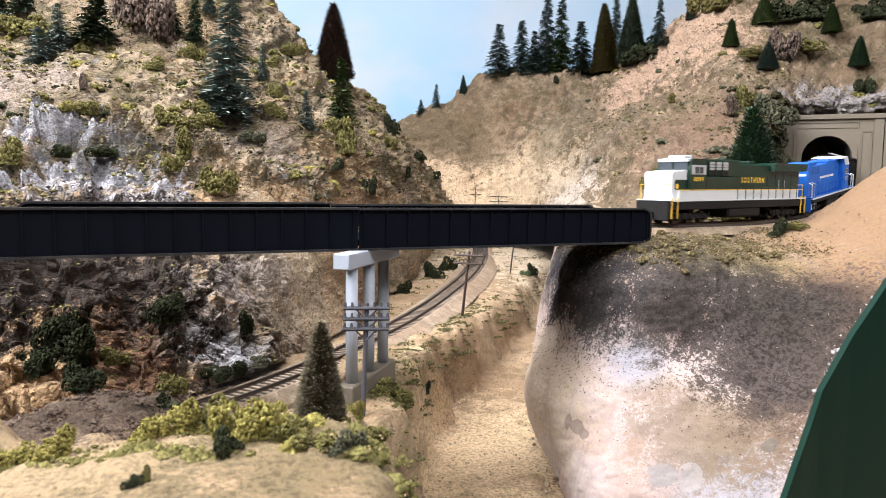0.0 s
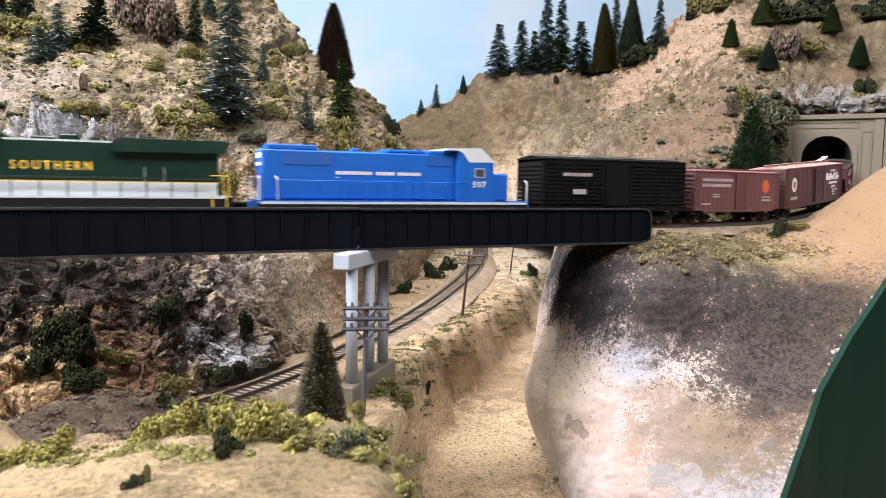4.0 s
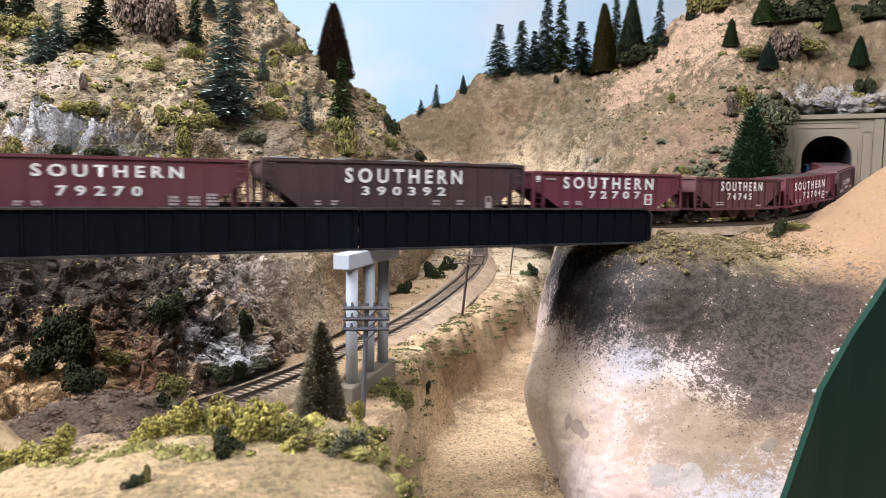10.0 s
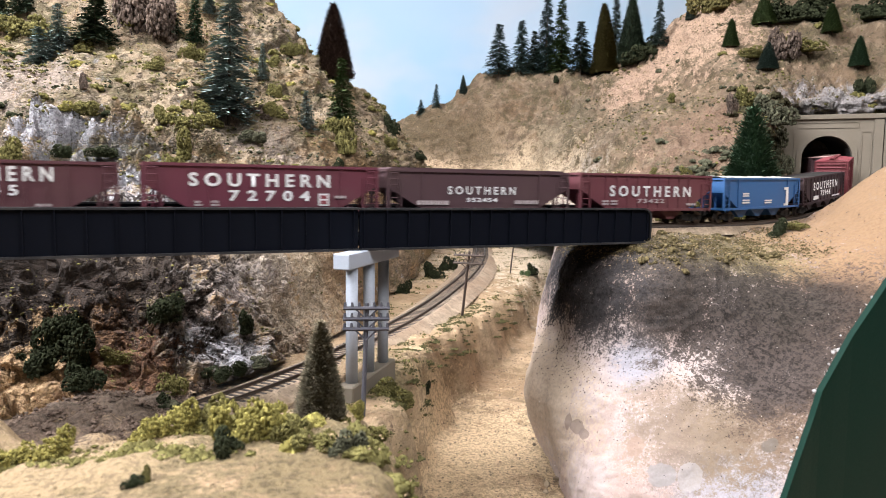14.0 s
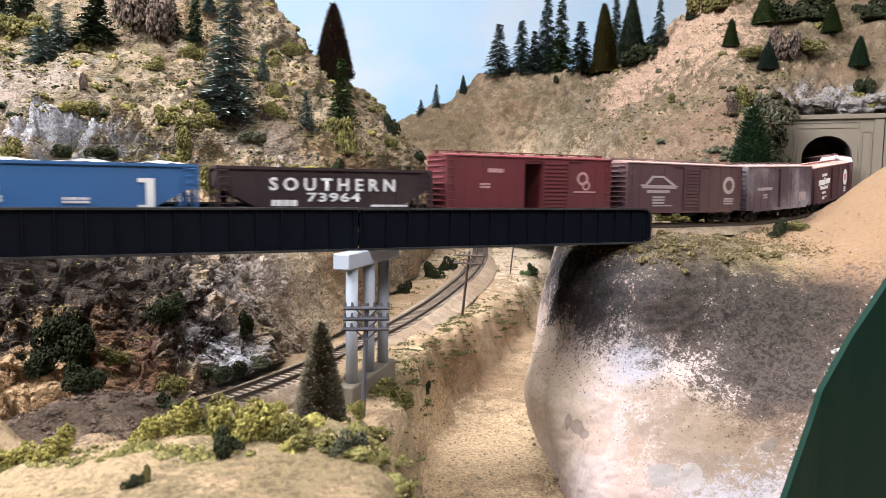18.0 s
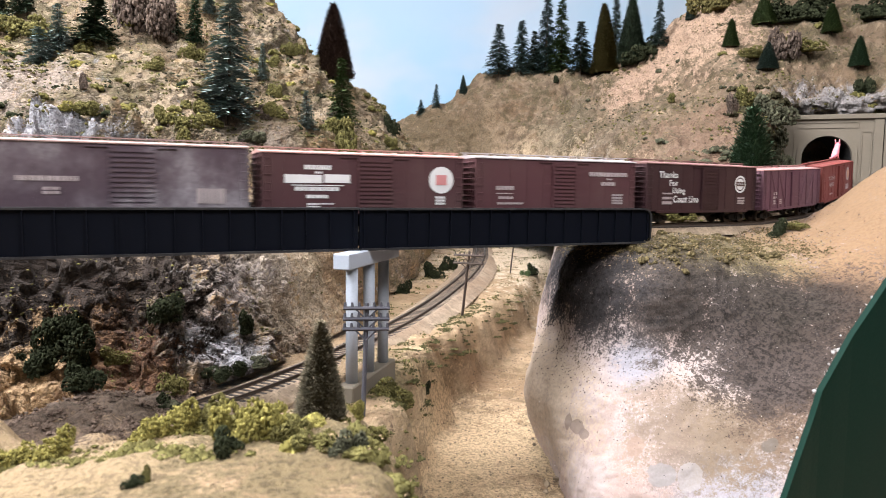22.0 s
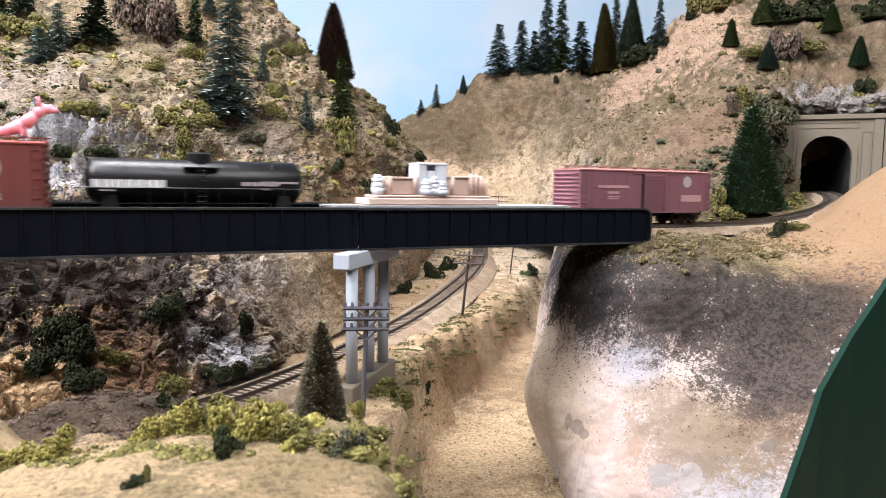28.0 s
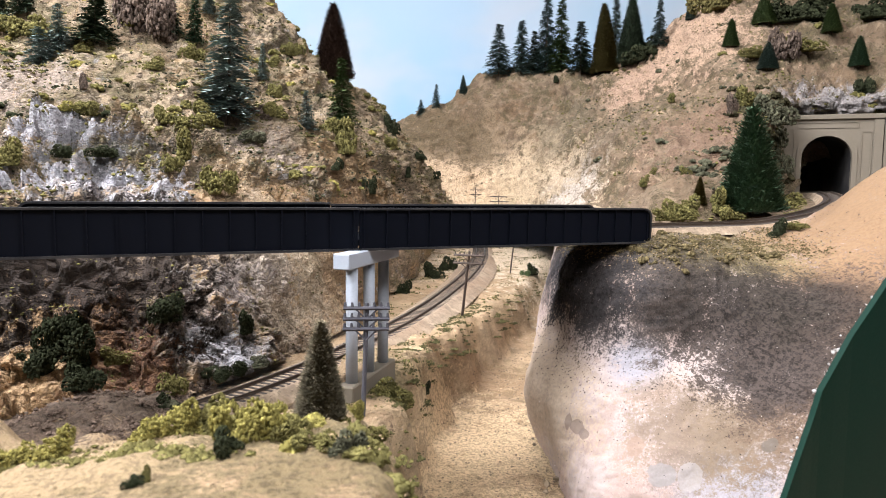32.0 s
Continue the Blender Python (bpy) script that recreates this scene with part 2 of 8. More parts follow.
def cliff_material():
    """Pale tinted plaster, dusted with charcoal, brown earth and turf, with a few peeled chips."""
    m, nt, b = nodes_of("cut_slope", 0.9)
    b.inputs["Specular IOR Level"].default_value = 0.2
    pos = place(nt)
    big, mid = noise_node(nt, pos, 22, 5, 0.6), noise_node(nt, pos, 75, 6, 0.65)
    fine, grit = noise_node(nt, pos, 330, 5, 0.75), noise_node(nt, pos, 800, 3, 0.7)
    runs = nt.nodes.new("ShaderNodeMapping")
    runs.inputs["Scale"].default_value = (1, 1, 0.16)
    nt.links.new(pos, runs.inputs[0])
    run = noise_node(nt, runs.outputs[0], 130, 4, 0.6)
    c = mix(nt, ramp(nt, big, 0.4, 0.6), (0.3, 0.226, 0.2), (0.34, 0.28, 0.26))
    c = mix(nt, calc(nt, "MULTIPLY", ramp(nt, mid, 0.5, 0.68), 0.5), c, (0.22, 0.165, 0.13))
    c = mix(nt, calc(nt, "MULTIPLY", ramp(nt, run, 0.52, 0.7), 0.4), c, (0.2, 0.165, 0.14))
    c = mix(nt, calc(nt, "MULTIPLY", ramp(nt, grit, 0.56, 0.68), 0.35), c, (0.38, 0.325, 0.3))
    c = mix(nt, calc(nt, "MULTIPLY", ramp(nt, fine, 0.58, 0.68), 0.45), c, (0.12, 0.09, 0.075))
    rag = calc(nt, "ADD", calc(nt, "MULTIPLY", calc(nt, "SUBTRACT", mid, 0.5), 1.7), calc(nt, "MULTIPLY", calc(nt, "SUBTRACT", big, 0.5), 0.9))
    speck = calc(nt, "ADD", calc(nt, "MULTIPLY", calc(nt, "SUBTRACT", fine, 0.5), 2.9), calc(nt, "MULTIPLY", calc(nt, "SUBTRACT", grit, 0.5), 1.5))

    def dusting(c, centre, radius, col, amount, squash=(1, 1, 1), crisp=False):
        sub = nt.nodes.new("ShaderNodeVectorMath")
        sub.operation = "SUBTRACT"
        nt.links.new(pos, sub.inputs[0])
        sub.inputs[1].default_value = centre
        mul = nt.nodes.new("ShaderNodeVectorMath")
        mul.operation = "MULTIPLY"
        nt.links.new(sub.outputs[0], mul.inputs[0])
        mul.inputs[1].default_value = squash
        far = nt.nodes.new("ShaderNodeVectorMath")
        far.operation = "LENGTH"
        nt.links.new(mul.outputs[0], far.inputs[0])
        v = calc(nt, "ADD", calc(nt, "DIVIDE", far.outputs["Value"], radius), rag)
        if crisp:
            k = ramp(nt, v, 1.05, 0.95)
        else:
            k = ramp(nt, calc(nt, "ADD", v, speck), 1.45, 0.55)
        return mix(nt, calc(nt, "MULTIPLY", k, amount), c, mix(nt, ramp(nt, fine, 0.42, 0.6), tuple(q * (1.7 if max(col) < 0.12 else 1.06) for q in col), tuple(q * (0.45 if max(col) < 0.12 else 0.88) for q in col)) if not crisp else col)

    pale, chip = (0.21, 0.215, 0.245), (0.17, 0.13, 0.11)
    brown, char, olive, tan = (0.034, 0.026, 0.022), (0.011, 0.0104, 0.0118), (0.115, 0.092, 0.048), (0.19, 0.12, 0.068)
    for centre, radius, col, amount, *rest in (
            # The four cream left-flank patches also put side light into the plaster.
            ((0.1408, 0.5036, 1.1763), 0.022, pale, 0.8), ((0.178, 0.4223, 1.1192), 0.035, pale, 0.7), ((0.2012, 0.4297, 1.1302), 0.025, pale, 0.6), ((0.0992, 0.5605, 1.1708), 0.035, (0.33, 0.265, 0.235), 0.8), ((0.0869, 0.5866, 1.1742), 0.04, (0.36, 0.29, 0.245), 0.9), ((0.0851, 0.5331, 1.1194), 0.035, (0.34, 0.275, 0.225), 0.85),
            ((0.172, 0.4519, 1.1445), 0.05, (0.15, 0.11, 0.075), 0.8, (1, 1, 1.5)), ((0.1995, 0.4431, 1.148), 0.035, (0.15, 0.11, 0.072), 0.75), ((0.2202, 0.4502, 1.1609), 0.028, (0.11, 0.075, 0.05), 0.85), ((0.0771, 0.5601, 1.1428), 0.04, (0.34, 0.265, 0.195), 0.85, (1, 0.4, 0.8)),
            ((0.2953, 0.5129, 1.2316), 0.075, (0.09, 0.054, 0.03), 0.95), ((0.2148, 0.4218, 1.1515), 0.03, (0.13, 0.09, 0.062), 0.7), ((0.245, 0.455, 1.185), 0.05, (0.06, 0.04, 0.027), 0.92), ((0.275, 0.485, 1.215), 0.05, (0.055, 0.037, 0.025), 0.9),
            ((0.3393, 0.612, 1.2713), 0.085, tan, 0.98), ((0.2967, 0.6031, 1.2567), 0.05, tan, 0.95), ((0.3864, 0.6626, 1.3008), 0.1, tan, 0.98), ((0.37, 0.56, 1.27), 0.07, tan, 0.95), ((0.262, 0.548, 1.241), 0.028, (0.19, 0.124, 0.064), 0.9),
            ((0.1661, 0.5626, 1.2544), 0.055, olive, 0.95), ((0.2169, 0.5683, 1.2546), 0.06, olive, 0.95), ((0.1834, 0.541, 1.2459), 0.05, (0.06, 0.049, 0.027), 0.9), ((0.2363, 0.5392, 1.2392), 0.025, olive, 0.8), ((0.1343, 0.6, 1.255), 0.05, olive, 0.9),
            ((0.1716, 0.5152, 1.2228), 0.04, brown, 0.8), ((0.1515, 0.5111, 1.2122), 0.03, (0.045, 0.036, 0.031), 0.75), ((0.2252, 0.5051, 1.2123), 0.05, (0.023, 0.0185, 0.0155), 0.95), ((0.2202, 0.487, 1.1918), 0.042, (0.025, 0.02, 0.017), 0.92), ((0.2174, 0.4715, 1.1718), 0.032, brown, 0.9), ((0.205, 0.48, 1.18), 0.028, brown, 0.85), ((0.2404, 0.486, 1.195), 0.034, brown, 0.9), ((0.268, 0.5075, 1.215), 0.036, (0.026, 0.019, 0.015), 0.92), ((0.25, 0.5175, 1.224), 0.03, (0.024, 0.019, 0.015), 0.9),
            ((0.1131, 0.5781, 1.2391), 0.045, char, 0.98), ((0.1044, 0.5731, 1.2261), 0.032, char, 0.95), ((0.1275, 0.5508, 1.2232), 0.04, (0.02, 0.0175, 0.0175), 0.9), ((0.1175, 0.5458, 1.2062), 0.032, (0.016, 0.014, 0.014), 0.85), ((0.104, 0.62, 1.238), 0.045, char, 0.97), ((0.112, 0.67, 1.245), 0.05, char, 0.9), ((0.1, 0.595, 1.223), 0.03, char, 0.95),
            ((0.0945, 0.5135, 1.1283), 0.0035, chip, 0.8, (1, 1, 0.5), True), ((0.0993, 0.505, 1.127), 0.005, chip, 0.8, (0.7, 0.7, 1.1), True), ((0.1025, 0.4957, 1.1249), 0.004, chip, 0.85, (0.8, 0.8, 1.4), True), ((0.1304, 0.4598, 1.1295), 0.006, (0.22, 0.155, 0.12), 0.8, (1, 1, 1), True), ((0.1419, 0.4405, 1.1183), 0.008, (0.19, 0.175, 0.17), 0.8, (0.9, 0.9, 1.3), True), ((0.1579, 0.4343, 1.1174), 0.007, (0.23, 0.21, 0.2), 0.7, (1, 1, 0.6), True), ((0.2052, 0.4307, 1.1402), 0.006, (0.1, 0.085, 0.07), 0.8, (1, 1, 0.7), True)):
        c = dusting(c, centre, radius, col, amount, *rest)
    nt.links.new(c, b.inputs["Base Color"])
    h = calc(nt, "ADD", calc(nt, "MULTIPLY", fine, 0.8), calc(nt, "ADD", calc(nt, "MULTIPLY", mid, 0.8), calc(nt, "MULTIPLY", grit, 0.3)))
    bump(nt, b, h, 0.5, 0.0026)
    return m


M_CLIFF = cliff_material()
M_VALLEY = ground_material("valley_ground", (0.55, 0.395, 0.245), (0.56, 0.42, 0.27), TURF, 0.25, 0.2, patches=(
    # Gully floor: the near brown patch is painted shadow, the pale one painted light.
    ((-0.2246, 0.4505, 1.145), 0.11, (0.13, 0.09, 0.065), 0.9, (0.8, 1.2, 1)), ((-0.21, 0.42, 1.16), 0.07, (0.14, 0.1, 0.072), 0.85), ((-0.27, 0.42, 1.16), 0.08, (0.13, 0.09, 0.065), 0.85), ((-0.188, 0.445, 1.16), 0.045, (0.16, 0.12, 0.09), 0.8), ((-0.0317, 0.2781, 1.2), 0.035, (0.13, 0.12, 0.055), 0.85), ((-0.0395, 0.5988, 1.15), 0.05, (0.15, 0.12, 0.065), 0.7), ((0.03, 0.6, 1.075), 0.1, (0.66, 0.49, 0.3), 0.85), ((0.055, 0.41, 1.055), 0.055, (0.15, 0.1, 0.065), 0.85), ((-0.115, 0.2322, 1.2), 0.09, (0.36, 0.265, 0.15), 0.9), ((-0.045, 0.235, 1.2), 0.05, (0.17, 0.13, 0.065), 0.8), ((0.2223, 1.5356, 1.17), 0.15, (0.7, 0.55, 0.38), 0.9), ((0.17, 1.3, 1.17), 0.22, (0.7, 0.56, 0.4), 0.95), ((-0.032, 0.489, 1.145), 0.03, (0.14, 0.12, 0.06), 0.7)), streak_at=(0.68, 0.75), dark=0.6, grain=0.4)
M_BLACK = paint("black_girder_plastic", (0.0045, 0.0055, 0.009), 0.5, 0.0, 0.2, (0.006, 0.006, 0.008))
M_BLACK.node_tree.nodes["Principled BSDF"].inputs["Specular IOR Level"].default_value = 0.03
M_FLANGE = paint("dusty_girder_edge", (0.012, 0.012, 0.014), 0.6, 0.0, 0.4, (0.08, 0.075, 0.07), 300)
M_GREY = paint("grey_pier_paint", (0.3, 0.335, 0.39), 0.5, 0.0, 0.35, (0.16, 0.155, 0.14))
M_RAIL = paint("rail_metal", (0.055, 0.042, 0.034), 0.5, 0.4, 0.3)
M_TIE = paint("tie_brown", (0.035, 0.028, 0.024), 0.9, 0.0, 0.4)
M_PORTAL = paint("portal_concrete", (0.125, 0.107, 0.082), 0.9, 0.0, 0.4, (0.12, 0.1, 0.07), 40)
M_DARK = paint("tunnel_shade_black", (0.01, 0.01, 0.011), 0.95)
M_FASCIA = paint("fascia_green", (0.005, 0.02, 0.014), 0.5, 0.0, 0.1, (0.008, 0.016, 0.012))
M_FASCIA.node_tree.nodes["Principled BSDF"].inputs["Specular IOR Level"].default_value = 0.08
M_ROOM = paint("room_paint", (0.24, 0.235, 0.23), 0.9, 0.0, 0.1)


# ---- mesh helpers ----
def part(name, bm, material, parent=None, label=""):
    me = bpy.data.meshes.new(name)
    bm.to_mesh(me)
    bm.free()
    me.materials.append(material)
    ob = new(name, me)
    if parent is not None:
        ob.parent = parent
    if label:
        ob["label"] = label
    return ob


def box(bm, x0, x1, y0, y1, z0, z1, bev=0.0):
    vs = [bm.verts.new(c) for c in ((x0, y0, z0), (x1, y0, z0), (x1, y1, z0), (x0, y1, z0), (x0, y0, z1), (x1, y0, z1), (x1, y1, z1), (x0, y1, z1))]
    fs = [bm.faces.new([vs[i] for i in q]) for q in ((3, 2, 1, 0), (4, 5, 6, 7), (0, 1, 5, 4), (1, 2, 6, 5), (2, 3, 7, 6), (3, 0, 4, 7))]
    if bev:
        bmesh.ops.bevel(bm, geom=list({e for f in fs for e in f.edges}), offset=bev, segments=1, affect="EDGES")


def boxes(*args, bev=0.0):
    bm = bmesh.new()
    for a in args:
        box(bm, *a, bev=bev)
    return bm


def tube(bm, a, b, r0, r1=None, n=8):
    a, b = Vector(a), Vector(b)
    q = (b - a).to_track_quat("Z", "Y")
    rings = []
    for p, r in ((a, r0), (b, r0 if r1 is None else r1)):
        rings.append([bm.verts.new(p + q @ Vector((r * math.cos(t), r * math.sin(t), 0))) for t in (2 * math.pi * i / n for i in range(n))])
    for i in range(n):
        bm.faces.new((rings[0][i], rings[0][(i + 1) % n], rings[1][(i + 1) % n], rings[1][i]))
    bm.faces.new(rings[0][::-1])
    bm.faces.new(rings[1])


def prism(bm, outline, y0, y1):
    """An outline in x and z, drawn out from y0 to y1."""
    a = [bm.verts.new((x, y0, z)) for x, z in outline]
    b = [bm.verts.new((x, y1, z)) for x, z in outline]
    n = len(a)
    bm.faces.new(a)
    bm.faces.new(b[::-1])
    for i in range(n):
        bm.faces.new((a[(i + 1) % n], a[i], b[i], b[(i + 1) % n]))
    bmesh.ops.recalc_face_normals(bm, faces=bm.faces[-(n + 2):])


def spline(pts, u):
    """A smooth curve through pts (an array), at places u from 0 to 1."""
    p = np.asarray(pts, float)
    n = len(p)
    t = np.clip(np.asarray(u), 0, 1) * (n - 1)
    i = np.minimum(t.astype(int), n - 2)
    f = (t - i).reshape(-1, *([1] * (p.ndim - 1)))
    a, b, c, d = p[np.maximum(i - 1, 0)], p[i], p[i + 1], p[np.minimum(i + 2, n - 1)]
    return b + 0.5 * f * (c - a + f * (2 * a - 5 * b + 4 * c - d + f * (3 * (b - c) + d - a)))


def grid_mesh(name, pts, material, smooth=True):
    nv, nu = pts.shape[:2]
    idx = np.arange(nu * nv).reshape(nv, nu)
    faces = np.stack([idx[:-1, :-1], idx[:-1, 1:], idx[1:, 1:], idx[1:, :-1]], -1).reshape(-1, 4)
    if np.cross(np.gradient(pts, axis=1), np.gradient(pts, axis=0))[..., 2].mean() < 0:
        faces = faces[:, ::-1]
    me = bpy.data.meshes.new(name)
    me.from_pydata(pts.reshape(-1, 3).tolist(), [], faces.tolist())
    me.polygons.foreach_set("use_smooth", [smooth] * len(me.polygons))
    me.materials.append(material)
    me.update()
    return new(name, me)


def loft(rows, nu, nv):
    net = np.stack([spline(r, np.linspace(0, 1, nu)) for r in rows])
    return spline(net, np.linspace(0, 1, nv))


def normals_of(p):
    n = np.cross(np.gradient(p, axis=1), np.gradient(p, axis=0))
    return n / np.maximum(np.linalg.norm(n, axis=2, keepdims=True), 1e-9)


def step_between(a, b, x):
    k = min(1.0, max(0.0, (x - a) / (b - a)))
    return k * k * (3 - 2 * k)


def facets(v, s, amp):
    """Rock broken into tilted plates: each cell has its own lean and level, and sinks to a crack at its rim."""
    w = Vector((v.x * s, v.y * s, v.z * s * 0.75 + v.x * s * 0.25))
    d, p = noise.voronoi(w)
    c = p[0]
    k = min(1.0, (d[1] - d[0]) / 0.2)
    lean = noise.noise_vector(c * 3.7)
    return amp * ((0.7 * noise.noise(c * 2.3) + 0.9 * (w - c).dot(lean)) * k - 0.22 * (1 - k))


def roughen(p, amps, rock=None, runs=0.0):
    """Lifts and sinks a sheet along its normals by noise at several sizes, and breaks it into plates where rock (a function of the place) says so."""
    n = normals_of(p)
    out = p.copy()
    for j in range(p.shape[0]):
        for i in range(p.shape[1]):
            v = Vector(p[j, i])
            h = sum(a * noise.noise(v * s) for s, a in amps)
            if runs:
                h += runs * (noise.noise(Vector((v.x * 30, v.y * 30, v.z * 5))) + 0.5 * noise.noise(Vector((v.x * 75, v.y * 75, v.z * 12))))
            if rock is not None:
                k = rock(v)
                if k > 0.05:
                    h += k * (facets(v, 24, 0.02) + facets(v + Vector((3, 5, 1)), 55, 0.014) + facets(v + Vector((1, 7, 2)), 130, 0.007))
            out[j, i] += n[j, i] * h
    return out


# ---- the upper line: straight over the bridge, a curve to the tunnel, staging beyond ----
RAIL = 1.271
TURN = radians(24.65)
MID = Vector((-0.0301, 0.5141))


def bridge_point(s, n=0.0, z=RAIL):
    """A point s along the straight and n behind the centre line."""
    return Vector((MID.x + (s - 1.2) * math.cos(TURN) - n * math.sin(TURN), MID.y + (s - 1.2) * math.sin(TURN) + n * math.cos(TURN), z))


CURVE_FROM, LEFT_R = 1.40, 1.2
# headings and heights along the line beyond the bridge
HEADS = ((1.40, 24.65), (1.44, 31.5), (1.5, 33.5), (1.58, 42.0), (1.68, 44.0), (1.78, 48.8), (1.88, 57.2), (1.96, 66.3), (2.045, 75.2), (2.3, 85.0), (3.2, 0.0), (9.0, 0.0))
LEVELS = ((1.40, 0.0), (1.57, 0.0), (1.64, 0.0022), (1.71, 0.006), (1.90, 0.0205), (2.04, 0.031), (9.0, 0.031))


@functools.lru_cache(None)
def line_table():
    """The centre line of the upper track from the far left shelf to the staging, in steps of 5 mm: s, x, y, z, heading."""
    step, out = 0.005, []
    p, s = bridge_point(CURVE_FROM).to_2d(), CURVE_FROM
    while s < 7.2:
        h = radians(float(np.interp(s, [a for a, _ in HEADS], [b for _, b in HEADS])))
        out.append((s, p.x, p.y, RAIL + float(np.interp(s, [a for a, _ in LEVELS], [b for _, b in LEVELS])), h))
        p, s = p + step * Vector((math.cos(h), math.sin(h))), s + step
    p, h, s = bridge_point(CURVE_FROM).to_2d(), TURN, CURVE_FROM
    head = []
    while s > -4.2:
        p, s = p - step * Vector((math.cos(h), math.sin(h))), s - step
        if s < 0.8 and h > 0:
            h = max(0.0, h - step / LEFT_R)
        head.append((s, p.x, p.y, RAIL, h))
    return np.array(head[::-1] + out)


def on_line(s):
    tab = line_table()
    return [float(np.interp(s, tab[:, 0], tab[:, i])) for i in range(1, 5)]


def beside(s, n, up):
    """A point s along the upper line, n to its left, at a height over the rail."""
    x, y, z, h = on_line(s)
    return (x - n * math.sin(h), y + n * math.cos(h), z + up)


def sweep(name, profile, s0, s1, step, material, parent=None, label="", closed=True, lift=0.0):
    """A profile (sideways, up) drawn along the upper line."""
    bm = bmesh.new()
    last = None
    for s in np.arange(s0, s1 + 1e-6, step):
        x, y, z, h = on_line(s)
        ring = [bm.verts.new((x - n * math.sin(h), y + n * math.cos(h), z + u + lift)) for n, u in profile]
        if last:
            k = len(ring)
            for i in range(k if closed else k - 1):
                bm.faces.new((last[i], last[(i + 1) % k], ring[(i + 1) % k], ring[i]))
        last = ring
    return part(name, bm, material, parent, label)


# ---- land ----
LEFT_ROWS = [
    [(-0.3814, 0.383, 1.0886), (-0.3274, 0.4058, 1.1191), (-0.2794, 0.4367, 1.1286), (-0.2358, 0.4577, 1.1386), (-0.1795, 0.4889, 1.1511), (-0.1404, 0.5742, 1.1509), (-0.1051, 0.7147, 1.1507), (-0.0641, 0.9612, 1.1568), (-0.0235, 1.2336, 1.1729), (0.0005, 1.3987, 1.2236)],
    [(-0.4114, 0.4201, 1.1684), (-0.3558, 0.4465, 1.1835), (-0.2958, 0.4669, 1.187), (-0.2492, 0.487, 1.187), (-0.1909, 0.5223, 1.1884), (-0.1482, 0.6074, 1.1862), (-0.1093, 0.7426, 1.1831), (-0.0655, 0.9785, 1.1827), (-0.0192, 1.2561, 1.2009), (0.0037, 1.3996, 1.2347)],
    [(-0.4508, 0.4664, 1.2382), (-0.3841, 0.487, 1.2438), (-0.3186, 0.5072, 1.2454), (-0.2677, 0.5271, 1.2442), (-0.2061, 0.567, 1.2411), (-0.1574, 0.6469, 1.2365), (-0.1136, 0.7714, 1.2253), (-0.067, 0.9962, 1.2127), (-0.0148, 1.2783, 1.2248), (0.0057, 1.4006, 1.2459)],
    [(-0.5188, 0.5415, 1.2933), (-0.432, 0.5516, 1.2945), (-0.3568, 0.5714, 1.2911), (-0.2988, 0.5915, 1.2917), (-0.2322, 0.6416, 1.2898), (-0.1752, 0.7218, 1.2897), (-0.1226, 0.8319, 1.2859), (-0.0699, 1.0321, 1.2796), (-0.0135, 1.2923, 1.2704), (0.0077, 1.4021, 1.2626)],
    [(-0.6351, 0.6678, 1.3599), (-0.5271, 0.6776, 1.3572), (-0.4265, 0.6873, 1.3541), (-0.3554, 0.7077, 1.3569), (-0.2731, 0.7578, 1.3565), (-0.2005, 0.8278, 1.3534), (-0.1368, 0.9279, 1.3501), (-0.0822, 1.0785, 1.3509), (-0.0214, 1.3055, 1.3061), (0.0053, 1.4134, 1.2768)],
    [(-0.8195, 0.87, 1.4919), (-0.6782, 0.8799, 1.4895), (-0.5473, 0.8891, 1.4798), (-0.4484, 0.8994, 1.4833), (-0.3292, 0.9187, 1.475), (-0.2564, 0.9679, 1.4633), (-0.1852, 1.0355, 1.4321), (-0.1144, 1.1425, 1.3937), (-0.0323, 1.3174, 1.3268), (0.003, 1.4137, 1.2813)],
    [(-1.063, 1.1412, 1.723), (-0.87, 1.1407, 1.717), (-0.6944, 1.1394, 1.702), (-0.5627, 1.138, 1.6863), (-0.4044, 1.1351, 1.6536), (-0.2895, 1.1295, 1.5897), (-0.2133, 1.1524, 1.5072), (-0.1389, 1.1971, 1.4445), (-0.0817, 1.2636, 1.4013), (-0.0004, 1.4241, 1.2845)],
    [(-1.448, 1.5468, 1.7697), (-1.1847, 1.5451, 1.7495), (-0.9449, 1.5412, 1.7052), (-0.7653, 1.5393, 1.6839), (-0.5491, 1.5333, 1.6154), (-0.3874, 1.5069, 1.5429), (-0.2739, 1.4786, 1.4483), (-0.1693, 1.4625, 1.3797), (-0.0929, 1.4485, 1.3344), (-0.0002, 1.4526, 1.2669)],
]
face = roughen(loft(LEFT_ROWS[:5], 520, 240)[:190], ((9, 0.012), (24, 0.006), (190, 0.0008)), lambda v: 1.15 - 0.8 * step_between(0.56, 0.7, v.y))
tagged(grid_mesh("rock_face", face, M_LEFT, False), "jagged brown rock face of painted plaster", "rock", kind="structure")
upper = roughen(loft(LEFT_ROWS[2:], 420, 260)[34:], ((9, 0.02), (24, 0.015), (70, 0.0085), (190, 0.003)), lambda v: step_between(1.37, 1.31, v.z + 0.05 * noise.noise(v * 7)) + step_between(0.1, 0.04, (v - Vector((-0.3558, 0.6649, 1.3271))).length))
ob = grid_mesh("hillside_left", upper, M_HILL, False)
tagged(ob, "steep tan hillside of painted plaster rock with turf", "hillside", kind="structure")

